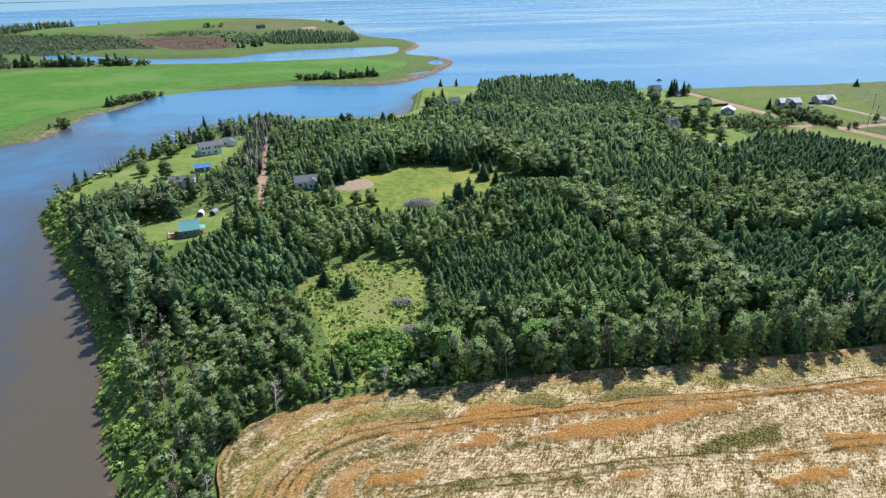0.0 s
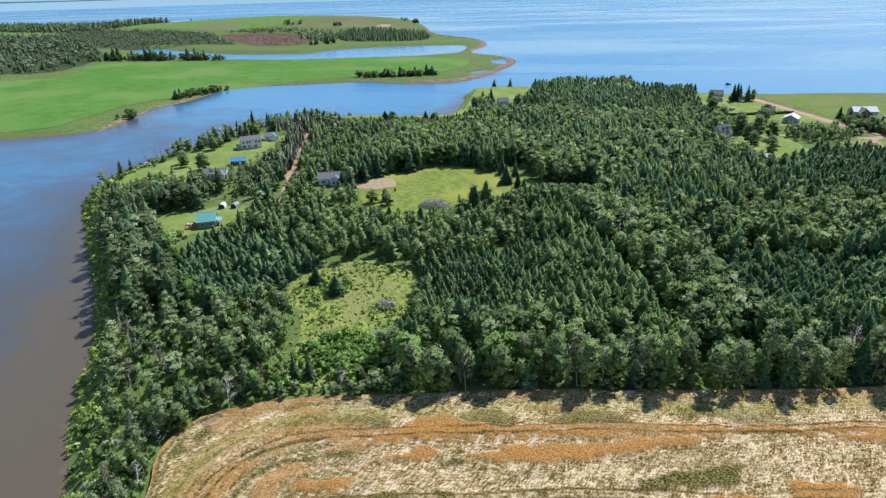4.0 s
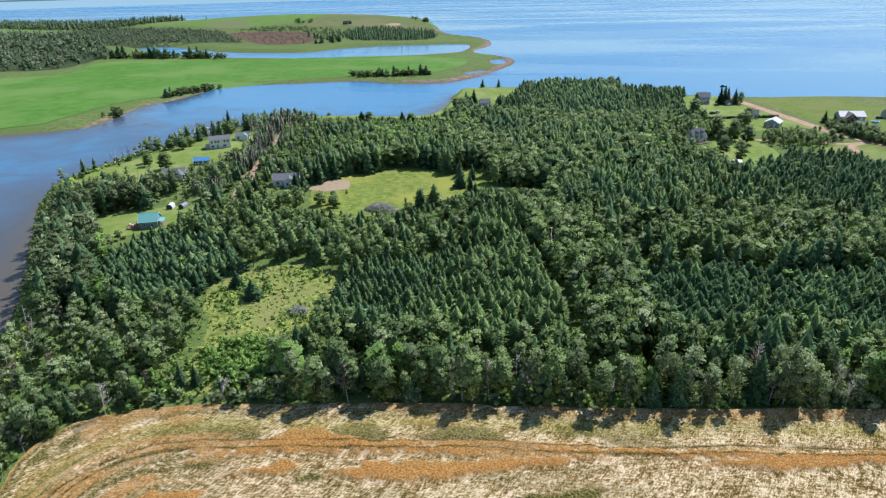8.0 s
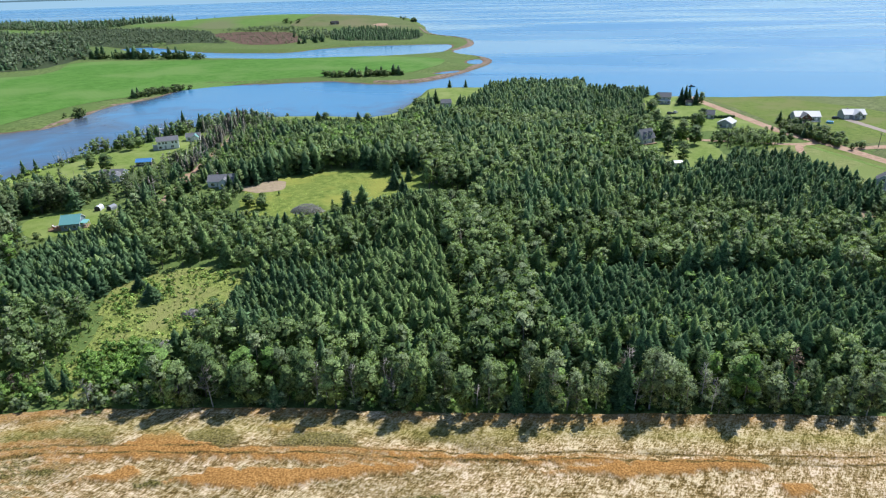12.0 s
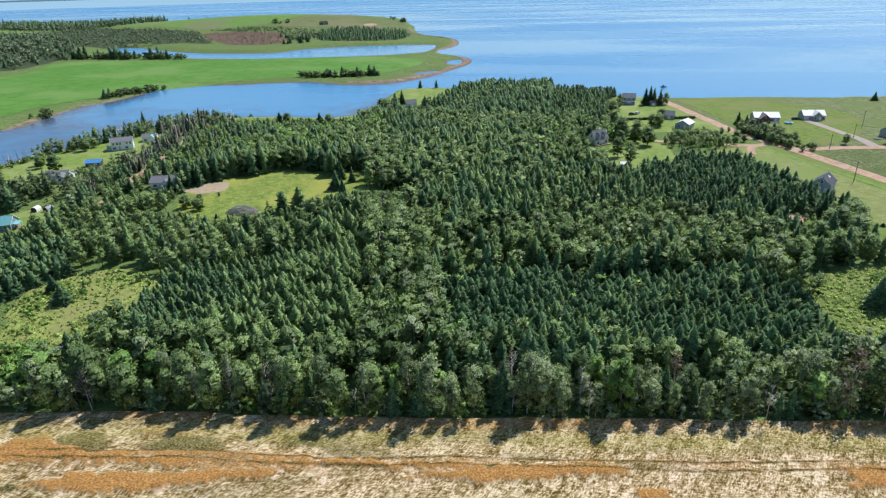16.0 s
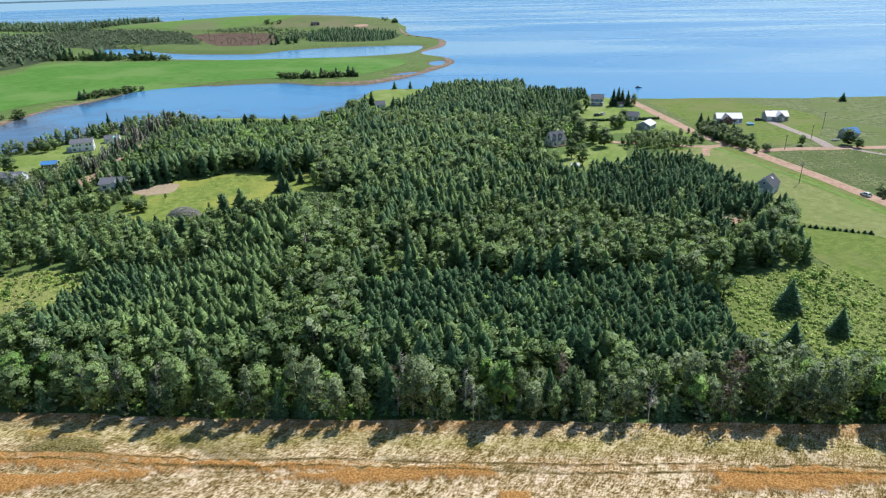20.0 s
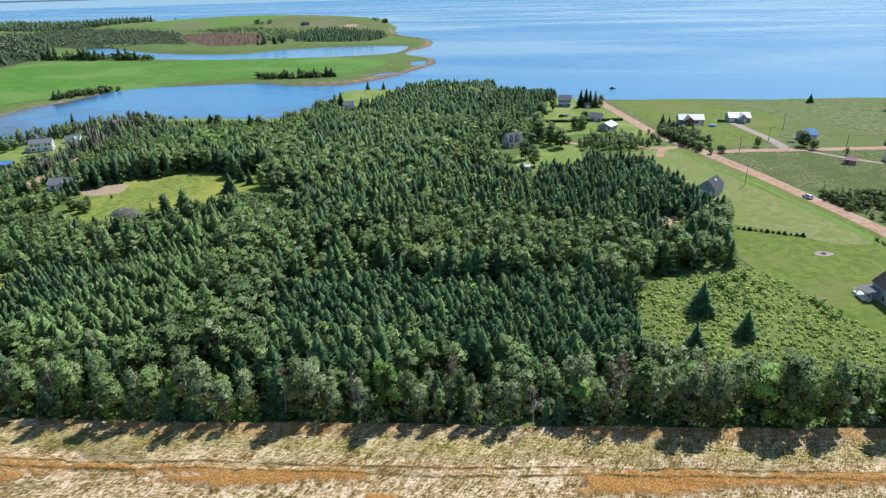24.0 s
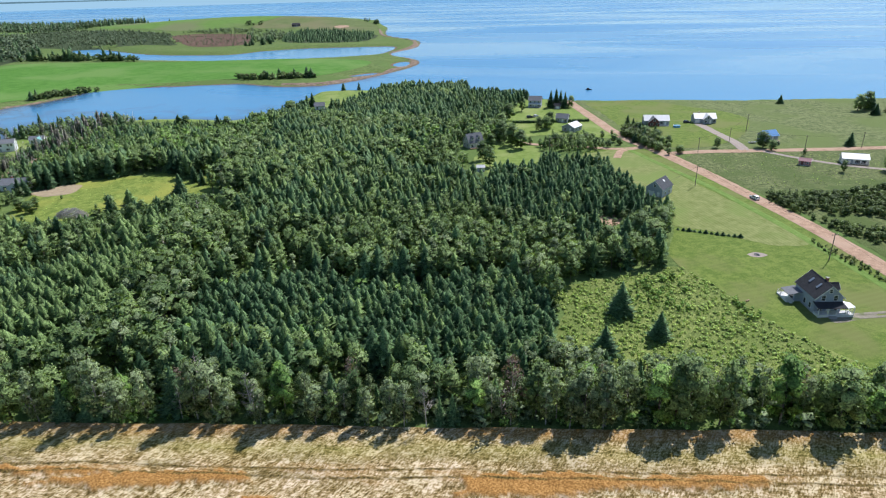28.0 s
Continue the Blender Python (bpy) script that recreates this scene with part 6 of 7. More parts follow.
h = building("white_roofed_house", "grey house with a white metal roof and central gable", 214.2, 354.5, 4)
gable_block(h, GREYWALL, WHITEROOF, 13.0, 8.6, 3.0, 5.6)
gable_block(h, GREYWALL, WHITEROOF, 6.0, 5.4, 3.0, 5.5, 1.0, -3.4, 90, foundation=False)
openings(h, 13.0, 8.6, [("f", -4.8, 0.1, 2.6, 2.2, TRIM), ("f", 5.2, 0.9, 1.4, 1.2), ("r", 0, 0.9, 1.2, 1.2)])
openings(h, 6.0, 5.4, [("l", -1.3, 0.9, 1.1, 1.3), ("l", 1.4, 0.3, 0.95, 2.05, TRIM), ("l", 0, 3.3, 0.9, 0.9)], 1.0, -3.4, 90)
chimney(h, -3.0, 0.6, 5.0, 6.4)
h = building("blue_roofed_cabin", "grey cabin with a bright blue metal roof", 233.8, 318.0, 24, category="cabin")
gable_block(h, GREYWALL, BLUEROOF, 8.0, 6.4, 3.0, 5.4, over=0.5)
openings(h, 8.0, 6.4, [("f", -1.6, 0.9, 1.2, 1.2), ("f", 0.6, 0.3, 0.95, 2.05, TRIM), ("r", 0, 0.9, 1.4, 1.2)])
deck(h, -3.9, 3.9, -5.4, -3.25, 0.4)
simple_house("pink_shed", "faded pink shed with a red-brown roof in the pasture", 235.6, 277.0, -24, 5.0, 3.8, 2.2, 3.2, PINKROOF, PINKROOF, [("f", -1.0, 0.1, 1.4, 1.9, REDWALL), ("f", 1.3, 1.0, 0.8, 0.7)], "shed")
h = building("long_bungalow", "pale bungalow with a white metal roof and screened porch", 254.0, 281.5, -10)
gable_block(h, CREAM, WHITEROOF, 11.0, 7.0, 2.8, 4.6)
openings(h, 11.0, 7.0, [("f", -4.0, 0.9, 1.2, 1.2), ("f", -1.6, 0.3, 0.95, 2.05, GREYWALL), ("f", 0.8, 0.7, 1.9, 1.5), ("f", 3.4, 0.7, 1.9, 1.5), ("l", 0, 0.9, 1.2, 1.2), ("r", 0, 0.9, 1.2, 1.2)])
deck(h, -5.4, 5.4, -5.2, -3.55, 0.4)
railing(h, [(5.3, -3.6), (5.3, -5.1), (-5.3, -5.1)], 0.4)
h = building("garage", "grey two-storey garage with a charcoal gable roof on the lawn", 177.6, 235.2, 58, category="garage")
gable_block(h, PORCHWALL, SLATE, 9.6, 7.2, 3.7, 6.8)
openings(h, 9.6, 7.2, [("l", -1.2, 0.05, 2.5, 2.2, WHITE), ("l", 1.9, 0.05, 0.95, 2.05, WHITE), ("l", 0, 4.2, 0.9, 1.1), ("f", -2.2, 1.0, 1.1, 1.1), ("f", 1.8, 1.0, 1.1, 1.1), ("f", 3.6, 0.05, 0.95, 2.05, WHITE)])
part("skylight", Shape().slab([(0.4, -1.7, 5.55), (1.4, -1.7, 5.55), (1.4, -0.8, 6.33), (0.4, -0.8, 6.33)], 0.05), TRIM, h)

# the house with porches beside the lawn
h = building("porch_house", "grey two-storey house with charcoal roof and white-railed porches", 201.2, 162.3, -80)
h.matrix_world = h.matrix_world @ Matrix.Scale(1.08, 4)
gable_block(h, PORCHWALL, SHINGLE, 9.2, 6.8, 4.3, 7.5, over=0.4)
openings(h, 9.2, 6.8, [("r", -1.5, 3.5, 0.95, 1.35), ("r", 1.5, 3.5, 0.95, 1.35), ("r", 0, 5.6, 0.75, 0.9), ("r", -1.9, 0.7, 1.0, 1.5), ("r", 0.3, 0.3, 0.95, 2.05, WHITE), ("r", 2.2, 0.7, 1.0, 1.5),
                        ("f", -2.6, 0.5, 1.7, 2.0), ("f", 0.3, 0.8, 0.95, 1.3), ("f", 2.8, 0.8, 0.95, 1.3), ("b", -2.0, 0.8, 1.0, 1.3), ("b", 2.0, 0.8, 1.0, 1.3), ("l", 0, 3.5, 1.0, 1.3)])
for sx in (-1.6, 1.8):
    part("skylight", Shape().slab([(sx - 0.35, -2.15, 5.84), (sx + 0.35, -2.15, 5.84), (sx + 0.35, -1.0, 6.92), (sx - 0.35, -1.0, 6.92)], 0.3), METAL, h)
chimney(h, 1.2, 0.5, 6.9, 8.2)
gable_block(h, PORCHWALL, SHINGLE, 3.0, 2.4, 5.2, 6.4, 0.5, 2.4, 90, 0.2, False, 4.2)
openings(h, 3.0, 2.4, [("r", 0, 4.4, 0.9, 0.9)], 0.5, 2.4, 90)
# front porch that turns the corner
deck(h, 4.62, 6.9, -3.4, 5.4, 0.6, TRIM)
part("porch_roof", Shape().slab([(4.3, -3.8, 3.25), (7.2, -3.8, 2.65), (7.2, 3.4, 2.65), (4.3, 3.4, 3.25)], 0.14), SHINGLE, h)
part("porch_roof", Shape().slab([(4.3, 3.4, 3.25), (7.2, 3.4, 2.65), (6.6, 5.6, 2.6), (4.3, 5.6, 2.65)], 0.14), TRIM, h)
for px, py in ((6.75, -3.3), (6.75, -1.1), (6.75, 1.1), (6.75, 3.3), (6.75, 5.3), (4.7, 5.3)):
    part("porch_post", Shape().box(px - 0.08, px + 0.08, py - 0.08, py + 0.08, 0.6, 2.62), TRIM, h)
railing(h, [(6.75, -3.3), (6.75, -0.9)], 0.6)
railing(h, [(6.75, 1.1), (6.75, 5.3), (4.7, 5.3)], 0.6)
for k in range(3):
    part("step", Shape().box(6.95 + 0.28 * k, 7.25 + 0.28 * k, -0.8, 1.0, 0.0, 0.45 - 0.15 * k), CONCRETE, h)
# side wing with a low roof and a railed deck
part("wing_wall", Shape().box(-4.5, -1.6, -5.0, -3.42, -0.3, 2.45), PORCHWALL, h)
part("wing_roof", Shape().slab([(-5.2, -7.0, 2.40), (-1.0, -7.0, 2.40), (-1.0, -3.42, 3.0), (-5.2, -3.42, 3.0)], 0.12), GREYROOF, h)
for px, py in ((-5.0, -6.8), (-1.2, -6.8)):
    part("porch_post", Shape().box(px - 0.07, px + 0.07, py - 0.07, py + 0.07, 0.5, 2.4), TRIM, h)
openings(h, 9.2, 10.0, [("f", -3.0, 0.5, 1.7, 1.9)])
deck(h, -6.2, -1.2, -7.2, -5.05, 0.5, TRIM)
railing(h, [(-1.3, -6.4), (-1.3, -7.1), (-6.1, -7.1), (-6.1, -5.2)], 0.5)
for k in range(3):
    part("step", Shape().box(-1.38, -1.1 + 0.28 * k, -6.5, -5.7, 0.0, 0.42 - 0.14 * k), TRIM, h)
simple_house("hill_barn", "dark barn on the distant green hill", -318.0, 1105.0, 40, 17.0, 9.0, 4.0, 7.2, DARKWALL, SHINGLE, [("f", 0, 0.2, 4.0, 3.2, GREYWALL), ("f", -5.0, 1.0, 1.6, 1.4), ("f", 5.0, 1.0, 1.6, 1.4)], "barn")

# ---- vehicles ----


def vehicle(x, y, turn, paint, label, lift=0.18):
    top = building("car", label, x, y, turn, lift, "car")
    side = [(-2.25, 0.35), (-2.3, 0.75), (-2.2, 1.0), (-1.9, 1.08), (1.0, 1.08), (1.15, 1.02), (2.1, 0.88), (2.28, 0.65), (2.25, 0.35)]
    cab = [(-2.05, 1.06), (-1.75, 1.62), (-1.5, 1.7), (0.1, 1.68), (0.35, 1.6), (1.1, 1.05)]
    n, c = len(side), len(cab)
    s = Shape()
    s.add([(px, -0.9, pz) for px, pz in side] + [(px, 0.9, pz) for px, pz in side], [tuple(range(n))[::-1], tuple(range(n, 2 * n))] + [(k, (k + 1) % n, n + (k + 1) % n, n + k) for k in range(n)])
    part("body", s, paint, top)
    s = Shape()
    s.add([(px, -0.86 + 0.22 * (pz - 1.05), pz) for px, pz in cab] + [(px, 0.86 - 0.22 * (pz - 1.05), pz) for px, pz in cab], [tuple(range(c))[::-1], tuple(range(c, 2 * c))] + [(k, (k + 1) % c, c + (k + 1) % c, c + k) for k in range(c)])
    part("cabin", s, paint, top)
    for sy in (-1, 1):
        s = Shape()
        for a, b in ((-1.6, -0.75), (-0.68, 0.2)):
            s.add([(a, sy * 0.865, 1.12), (b + (0.25 if b > 0 else 0), sy * 0.865, 1.12), (b, sy * 0.765, 1.55), (a + 0.05, sy * 0.765, 1.55)], [(0, 1, 2, 3)])
        part("side_window", s, GLASS, top)
    part("windscreen", Shape().slab([(0.42, 0.66, 1.59), (0.42, -0.66, 1.59), (1.06, -0.76, 1.12), (1.06, 0.76, 1.12)][::-1], 0.02), GLASS, top)
    part("rear_window", Shape().slab([(-2.06, 0.72, 1.14), (-2.06, -0.72, 1.14), (-1.8, -0.66, 1.56), (-1.8, 0.66, 1.56)][::-1], 0.02), GLASS, top)
    for wx in (-1.4, 1.4):
        for wy in (-0.88, 0.88):
            w = part("wheel", Shape().rod((wx, wy - 0.1, 0.33), (wx, wy + 0.1, 0.33), 0.34, sides=14), RUBBER, top)
            part("rim", Shape().rod((wx, wy - 0.11, 0.33), (wx, wy + 0.11, 0.33), 0.2, sides=10), METAL, w)
    for sy in (-0.65, 0.65):
        part("headlight", Shape().box(2.2, 2.29, sy - 0.18, sy + 0.18, 0.66, 0.8), TRIM, top)
        part("tail_light", Shape().box(-2.31, -2.2, sy - 0.15, sy + 0.15, 0.72, 0.92), REDWALL, top)
    return top


vehicle(206.6, 232.8, 110, CARWHITE, "white sport utility car on the red gravel road", 0.2)
vehicle(206.0, 351.5, 20, CARDARK, "dark car parked beside the white-roofed house", 0.1)
vehicle(234.5, 309.5, 160, CARDARK, "dark car parked near the blue-roofed cabin", 0.05)
vehicle(128.5, 358.5, 30, CARDARK, "dark car parked on the garden lawn", 0.1)
vehicle(131.5, 361.0, 60, CARWHITE, "white car parked on the garden lawn", 0.1)
t = building("small_boat", "white open boat stored on the grass", 226.0, 310.5, 15, 0.3, "boat")
hull = Shape()
ribs = [(-2.4, 0.75, 0.0), (-1.2, 0.85, -0.05), (0.6, 0.85, -0.05), (1.8, 0.55, 0.05), (2.6, 0.06, 0.25)]
hull.add([p for bx, w, z in ribs for p in ((bx, -w, 0.6 + z), (bx, -w * 0.6, z), (bx, w * 0.6, z), (bx, w, 0.6 + z))], [(4 * k + j, 4 * k + j + 1, 4 * k + j + 5, 4 * k + j + 4) for k in range(4) for j in range(3)] + [(0, 1, 2, 3)])
part("hull", hull, WHITE, t)
for bx in (-1.3, 0.5):
    part("bench", Shape().box(bx - 0.15, bx + 0.15, -0.8, 0.8, 0.42, 0.47), DECKWOOD, t)
t = tagged(new("moored_boat"), "dark small fishing boat moored on the bay", "boat")
part("hull", Shape().add(hull.v, hull.f), CARDARK, t)
part("wheelhouse", Shape().box(-1.3, 0.3, -0.6, 0.6, 0.4, 1.7), DARKWALL, t)
t.matrix_world = pose(K * 163.0, K * 485.0, -0.1, 0, 0, 8) @ Matrix.Diagonal((1.1, 1.1, 1.1, 1))

# ---- docks ----


def dock(x0, y0, x1, y1, label):
    top = tagged(new("dock"), label, "dock")
    length, turn = K * math.hypot(x1 - x0, y1 - y0), math.degrees(math.atan2(y1 - y0, x1 - x0))
    part("frame", Shape().box(0, length, -0.8, 0.8, 0.35, 0.55), GREYWALL, top)
    n = int(length / 0.5)
    for k in range(n):
        part("plank", Shape().box(k * length / n + 0.02, (k + 1) * length / n - 0.02, -0.9, 0.9, 0.55, 0.62), PALEDECK, top)
    for px in (0.6, length * 0.5, length - 0.6):
        for py in (-0.85, 0.85):
            part("pile", Shape().rod((px, py, -2.0), (px, py, 1.0), 0.1), POLEWOOD, top)
    top.matrix_world = pose(K * x0, K * y0, 0.15, 0, 0, turn)
    return top


dock(-149.5, 251.8, -136.5, 252.6, "pale wooden dock reaching into the river")
dock(-150.0, 322.0, -138.0, 322.8, "pale wooden dock near the river bend")
dock(-146.0, 298.5, -132.0, 299.2, "pale wooden dock behind the riverside trees")
t = tagged(new("swim_raft"), "pale floating raft on the river", "raft")
part("float", Shape().box(-1.6, 1.6, -1.3, 1.3, -0.2, 0.35), METAL, t)
for k in range(8):
    part("plank", Shape().box(-1.7, 1.7, -1.4 + 0.35 * k, -1.07 + 0.35 * k, 0.35, 0.42), TRIM, t)
t.matrix_world = pose(K * -141.5, K * 323.0, 0, 0, 0, 10)

# ---- poles and cables ----


def utility_pole(x, y, high, turn, arm=True):
    top = building("utility_pole", "weathered wooden utility pole with cables", x, y, turn, 0.0, "pole")
    top["group"] = "utility poles along the roads"
    part("pole", Shape().rod((0, 0, -0.5), (0, 0, high), 0.17, 0.11, 8), POLEWOOD, top)
    if arm:
        part("crossarm", Shape().box(-1.2, 1.2, -0.07, 0.07, high - 0.75, high - 0.6), POLEWOOD, top)
        for ax in (-1.1, 0.0, 1.1):
            part("insulator", Shape().rod((ax, 0, high - 0.6), (ax, 0, high - 0.35), 0.06), METAL, top)
    return top


POLES = [(212.0, 186.0, 9.5, 20), (190.8, 245.0, 9.5, 20), (200.4, 292.6, 8.0, 100), (216.7, 311.8, 8.0, 100), (229.0, 334.0, 10.5, 30), (266.6, 306.4, 8.5, 100), (243.0, 300.0, 8.0, 100), (177.0, 311.0, 8.5, 20), (140.5, 287.0, 8.0, 60), (222.0, 150.0, 9.5, 20)]
for p in POLES:
    utility_pole(*p)


def cable(a, b, za, zb, sag=0.9, r=0.03):
    (ax, ay), (bx, by) = ((K * p, K * q) for p, q in (a, b))
    s, last = Shape(), None
    for k in range(13):
        u = k / 12
        p = (ax + (bx - ax) * u, ay + (by - ay) * u, za + (zb - za) * u - sag * 4 * u * (1 - u))
        if last:
            s.rod(last, p, r, sides=3)
        last = p
    return tagged(new("power_cable", s.mesh("power_cable", WIRE)), "thin black power cable between wooden poles", "cable", "power cables")


tops = [((x, y), K * spot(x, y) + high - 0.3) for x, y, high, _ in POLES]
for i, j in ((9, 0), (0, 1), (1, 2), (2, 3), (3, 6), (6, 5), (3, 4), (1, 7), (7, 8)):
    cable(tops[i][0], tops[j][0], tops[i][1], tops[j][1])
cable(tops[1][0], (175.5, 231.0), tops[1][1], K * spot(175.5, 231) + 4.2, 0.4)
cable((-66.0, 196.0), (-77.0, 174.0), K * spot(-66, 196) + 7.5, K * spot(-77, 174) + 3.4, 0.6)
utility_pole(-66.0, 196.0, 8.0, 20, False)

# ---- garden things ----
t = building("fire_pit", "ring of stones round a dark fire pit on the lawn", 195.6, 187.3, 0, 0.1, "fire pit")
for k in range(12):
    a = 2 * math.pi * k / 12
    part("stone", Shape().rod((0.75 * math.cos(a), 0.75 * math.sin(a), 0.0), (0.72 * math.cos(a), 0.72 * math.sin(a), 0.3), 0.2, 0.15, 6), CONCRETE, t)
part("ash", Shape().rod((0, 0, 0), (0, 0, 0.06), 0.6, sides=12), RUBBER, t)
t = building("garden_bench", "small wooden bench near the fire pit", 187.0, 161.5, 40, 0.05, "bench")
part("seat", Shape().box(-0.6, 0.6, -0.2, 0.2, 0.42, 0.48), DECKWOOD, t)
for px in (-0.5, 0.5):
    part("leg", Shape().box(px - 0.05, px + 0.05, -0.18, 0.18, 0, 0.42), DECKWOOD, t)

# ---- brush piles ----


def brush_pile(x, y, across, deep, high, sticks, seed, label):
    r = np.random.default_rng(seed)
    s = Shape()
    for k in range(sticks):
        a, d = r.uniform(0, 6.28), math.sqrt(r.uniform(0, 1))
        px, py = across * d * math.cos(a), deep * d * math.sin(a)
        z = high * (1 - d * d) * r.uniform(0.3, 1.0) + 0.05
        t2, half = r.uniform(0, 3.14), r.uniform(0.5, 1.5)
        dz = r.uniform(-0.25, 0.25)
        s.rod((px - half * math.cos(t2), py - half * math.sin(t2), max(0.02, z - dz)), (px + half * math.cos(t2), py + half * math.sin(t2), max(0.02, z + dz)), r.uniform(0.03, 0.11), 0.02, 3)
    me = s.mesh("brush_pile", DEADWOOD if seed % 2 else BARK)
    return tagged(place(new("brush_pile", me), x, y, 0, 0.05), label, "brush pile", kind="stuff")


brush_pile(-8.0, 191.5, 7.2, 3.6, 3.4, 760, 9, "brown heap of cut brush in the hay meadow")
brush_pile(-9.5, 125.5, 3.0, 2.2, 1.7, 260, 3, "grey heap of dead branches among weeds")
brush_pile(-7.2, 112.6, 3.6, 1.8, 1.9, 300, 5, "grey heap of dead branches among weeds")
brush_pile(-30.5, 100.0, 3.0, 1.6, 0.9, 130, 7, "fallen grey branches under the trees")

# ---- single trees and shrubs in the open ----
WEEDY_TREES = [
    ("spruce", 159, 151.6, 0.8, 1.6), ("spruce", 165.9, 143, 0.64, 1.45), ("spruce", 154.8, 135.6, 0.66, 1.5), ("spruce", 149.4, 132.8, 0.36, 1.4),
]
MEADOW_TREES = [
    ("spruce", -20.2, 95.8, 0.56, 1.0), ("spruce", -17.6, 96.4, 0.48, 0.95), ("spruce", -22.6, 130, 0.5, 1.8), ("spruce", -29.2, 135, 0.46, 1.4), ("bright", -11.5, 142.5, 0.24, 1.2), ("bright", -7.5, 141, 0.2, 1.2), ("bright", -4, 140, 0.18, 1.2), ("spruce", 14, 217.5, 0.72, 1.3),
    ("spruce", 18.3, 212.5, 0.6, 1.3), ("spruce", 12, 230, 0.66, 1.2), ("spruce", 9, 235, 0.55, 1.2), ("spruce", 20.5, 208.5, 0.5, 1.3), ("spruce", 17, 227, 0.6, 1.2), ("broad", -29.6, 194, 0.5, 1.3), ("broad", -24, 192, 0.46, 1.3), ("broad", -25.5, 196, 0.44, 1.3), ("broad", -24.3, 206, 0.16, 1.2), ("spruce", -41, 208.5, 0.68, 1.3), ("spruce", -44.5, 209.5, 0.62, 1.3),
    ("spruce", -2.5, 384, 0.85, 1.2), ("spruce", 14.5, 371, 0.8, 1.2), ("broad", -7, 364, 0.72, 1.5), ("broad", -11, 368, 0.62, 1.5), ("spruce", -9, 356, 0.6, 1.2), ("broad", -5, 358, 0.7, 1.4), ("spruce", -55.5, 327, 0.55, 2.2), ("broad", -52, 327.5, 0.5, 1.8), ("spruce", -33.7, 328.5, 0.55, 1.5), ("broad", -29, 329, 0.48, 1.5), ("spruce", -79, 321, 0.5, 1.3),
]
BAY_TREES = [
    ("broad", 138.3, 330, 0.75, 1.3), ("broad", 134.6, 327.5, 0.7, 1.2), ("spruce", 138.5, 387.5, 0.98, 1.1), ("spruce", 141.5, 391, 1.05, 1), ("spruce", 146.5, 388, 0.92, 1.2), ("spruce", 144, 394, 0.9, 1.1),
    ("broad", 149.5, 389, 0.72, 1), ("broad", 139.4, 334.5, 0.85, 1.15),
]
LANE_TREES = [
    ("broad", 118.5, 262, 0.8, 1.2), ("broad", 114.5, 272, 0.75, 1.1), ("broad", 124, 297.7, 0.92, 1.05), ("broad", 128.4, 292, 0.78, 1.1), ("broad", 117.7, 351.5, 0.85, 1.1), ("broad", 123, 376.5, 0.75, 1),
    ("broad", 117.8, 304.6, 0.9, 1.1), ("broad", 116, 284.5, 0.75, 1.1), ("broad", 116, 327, 0.8, 1.2),
]
GARDEN_TREES = [
    ("broad", 136.5, 296, 0.62, 1.2), ("broad", 140.5, 299, 0.68, 1.2), ("broad", 145, 297.5, 0.75, 1.2), ("spruce", 149, 299, 0.7, 1.2), ("broad", 153.5, 301.5, 0.85, 1.2), ("broad", 158.5, 303, 0.8, 1.1),
    ("spruce", 163, 301, 0.55, 1.3), ("broad", 142, 306, 0.7, 1.2), ("broad", 149, 309, 0.72, 1.2), ("broad", 156, 310, 0.7, 1.2), ("broad", 163.5, 315, 0.62, 1.2), ("broad", 132, 300, 0.6, 1.2),
    ("broad", 168, 322, 0.42, 1.1), ("broad", 143, 303, 0.8, 1.2), ("broad", 168, 308, 0.7, 1.2), ("broad", 147, 292, 0.8, 1.2), ("broad", 153, 294.5, 0.8, 1.2), ("broad", 159, 296, 0.75, 1.2),
    ("broad", 165, 298, 0.6, 1.2), ("broad", 170, 303, 0.55, 1.2),
]
HOUSE_TREES = [
    ("spruce", 178.5, 334, 0.85, 1.5), ("spruce", 180.5, 324, 0.85, 1.5), ("spruce", 181.5, 314, 0.8, 1.4), ("spruce", 176.5, 340, 0.9, 1.2), ("spruce", 184, 328, 0.7, 1.5), ("broad", 184, 306, 0.8, 1.4),
    ("broad", 187, 300, 0.72, 1.4), ("broad", 190.5, 304, 0.66, 1.4), ("broad", 182, 319, 0.8, 1.3), ("broad", 186.5, 312, 0.8, 1.4), ("spruce", 187, 321, 0.75, 1.5), ("broad", 189.5, 296, 0.5, 1.4),
    ("broad", 192.5, 293.5, 0.34, 1.4), ("broad", 180.5, 329.5, 0.75, 1.3), ("broad", 193, 290, 0.55, 1.3), ("broad", 188, 287, 0.5, 1.3), ("broad", 184.5, 292, 0.65, 1.3), ("broad", 180, 300, 0.75, 1.3),
    ("spruce", 177, 308, 0.7, 1.4),
]
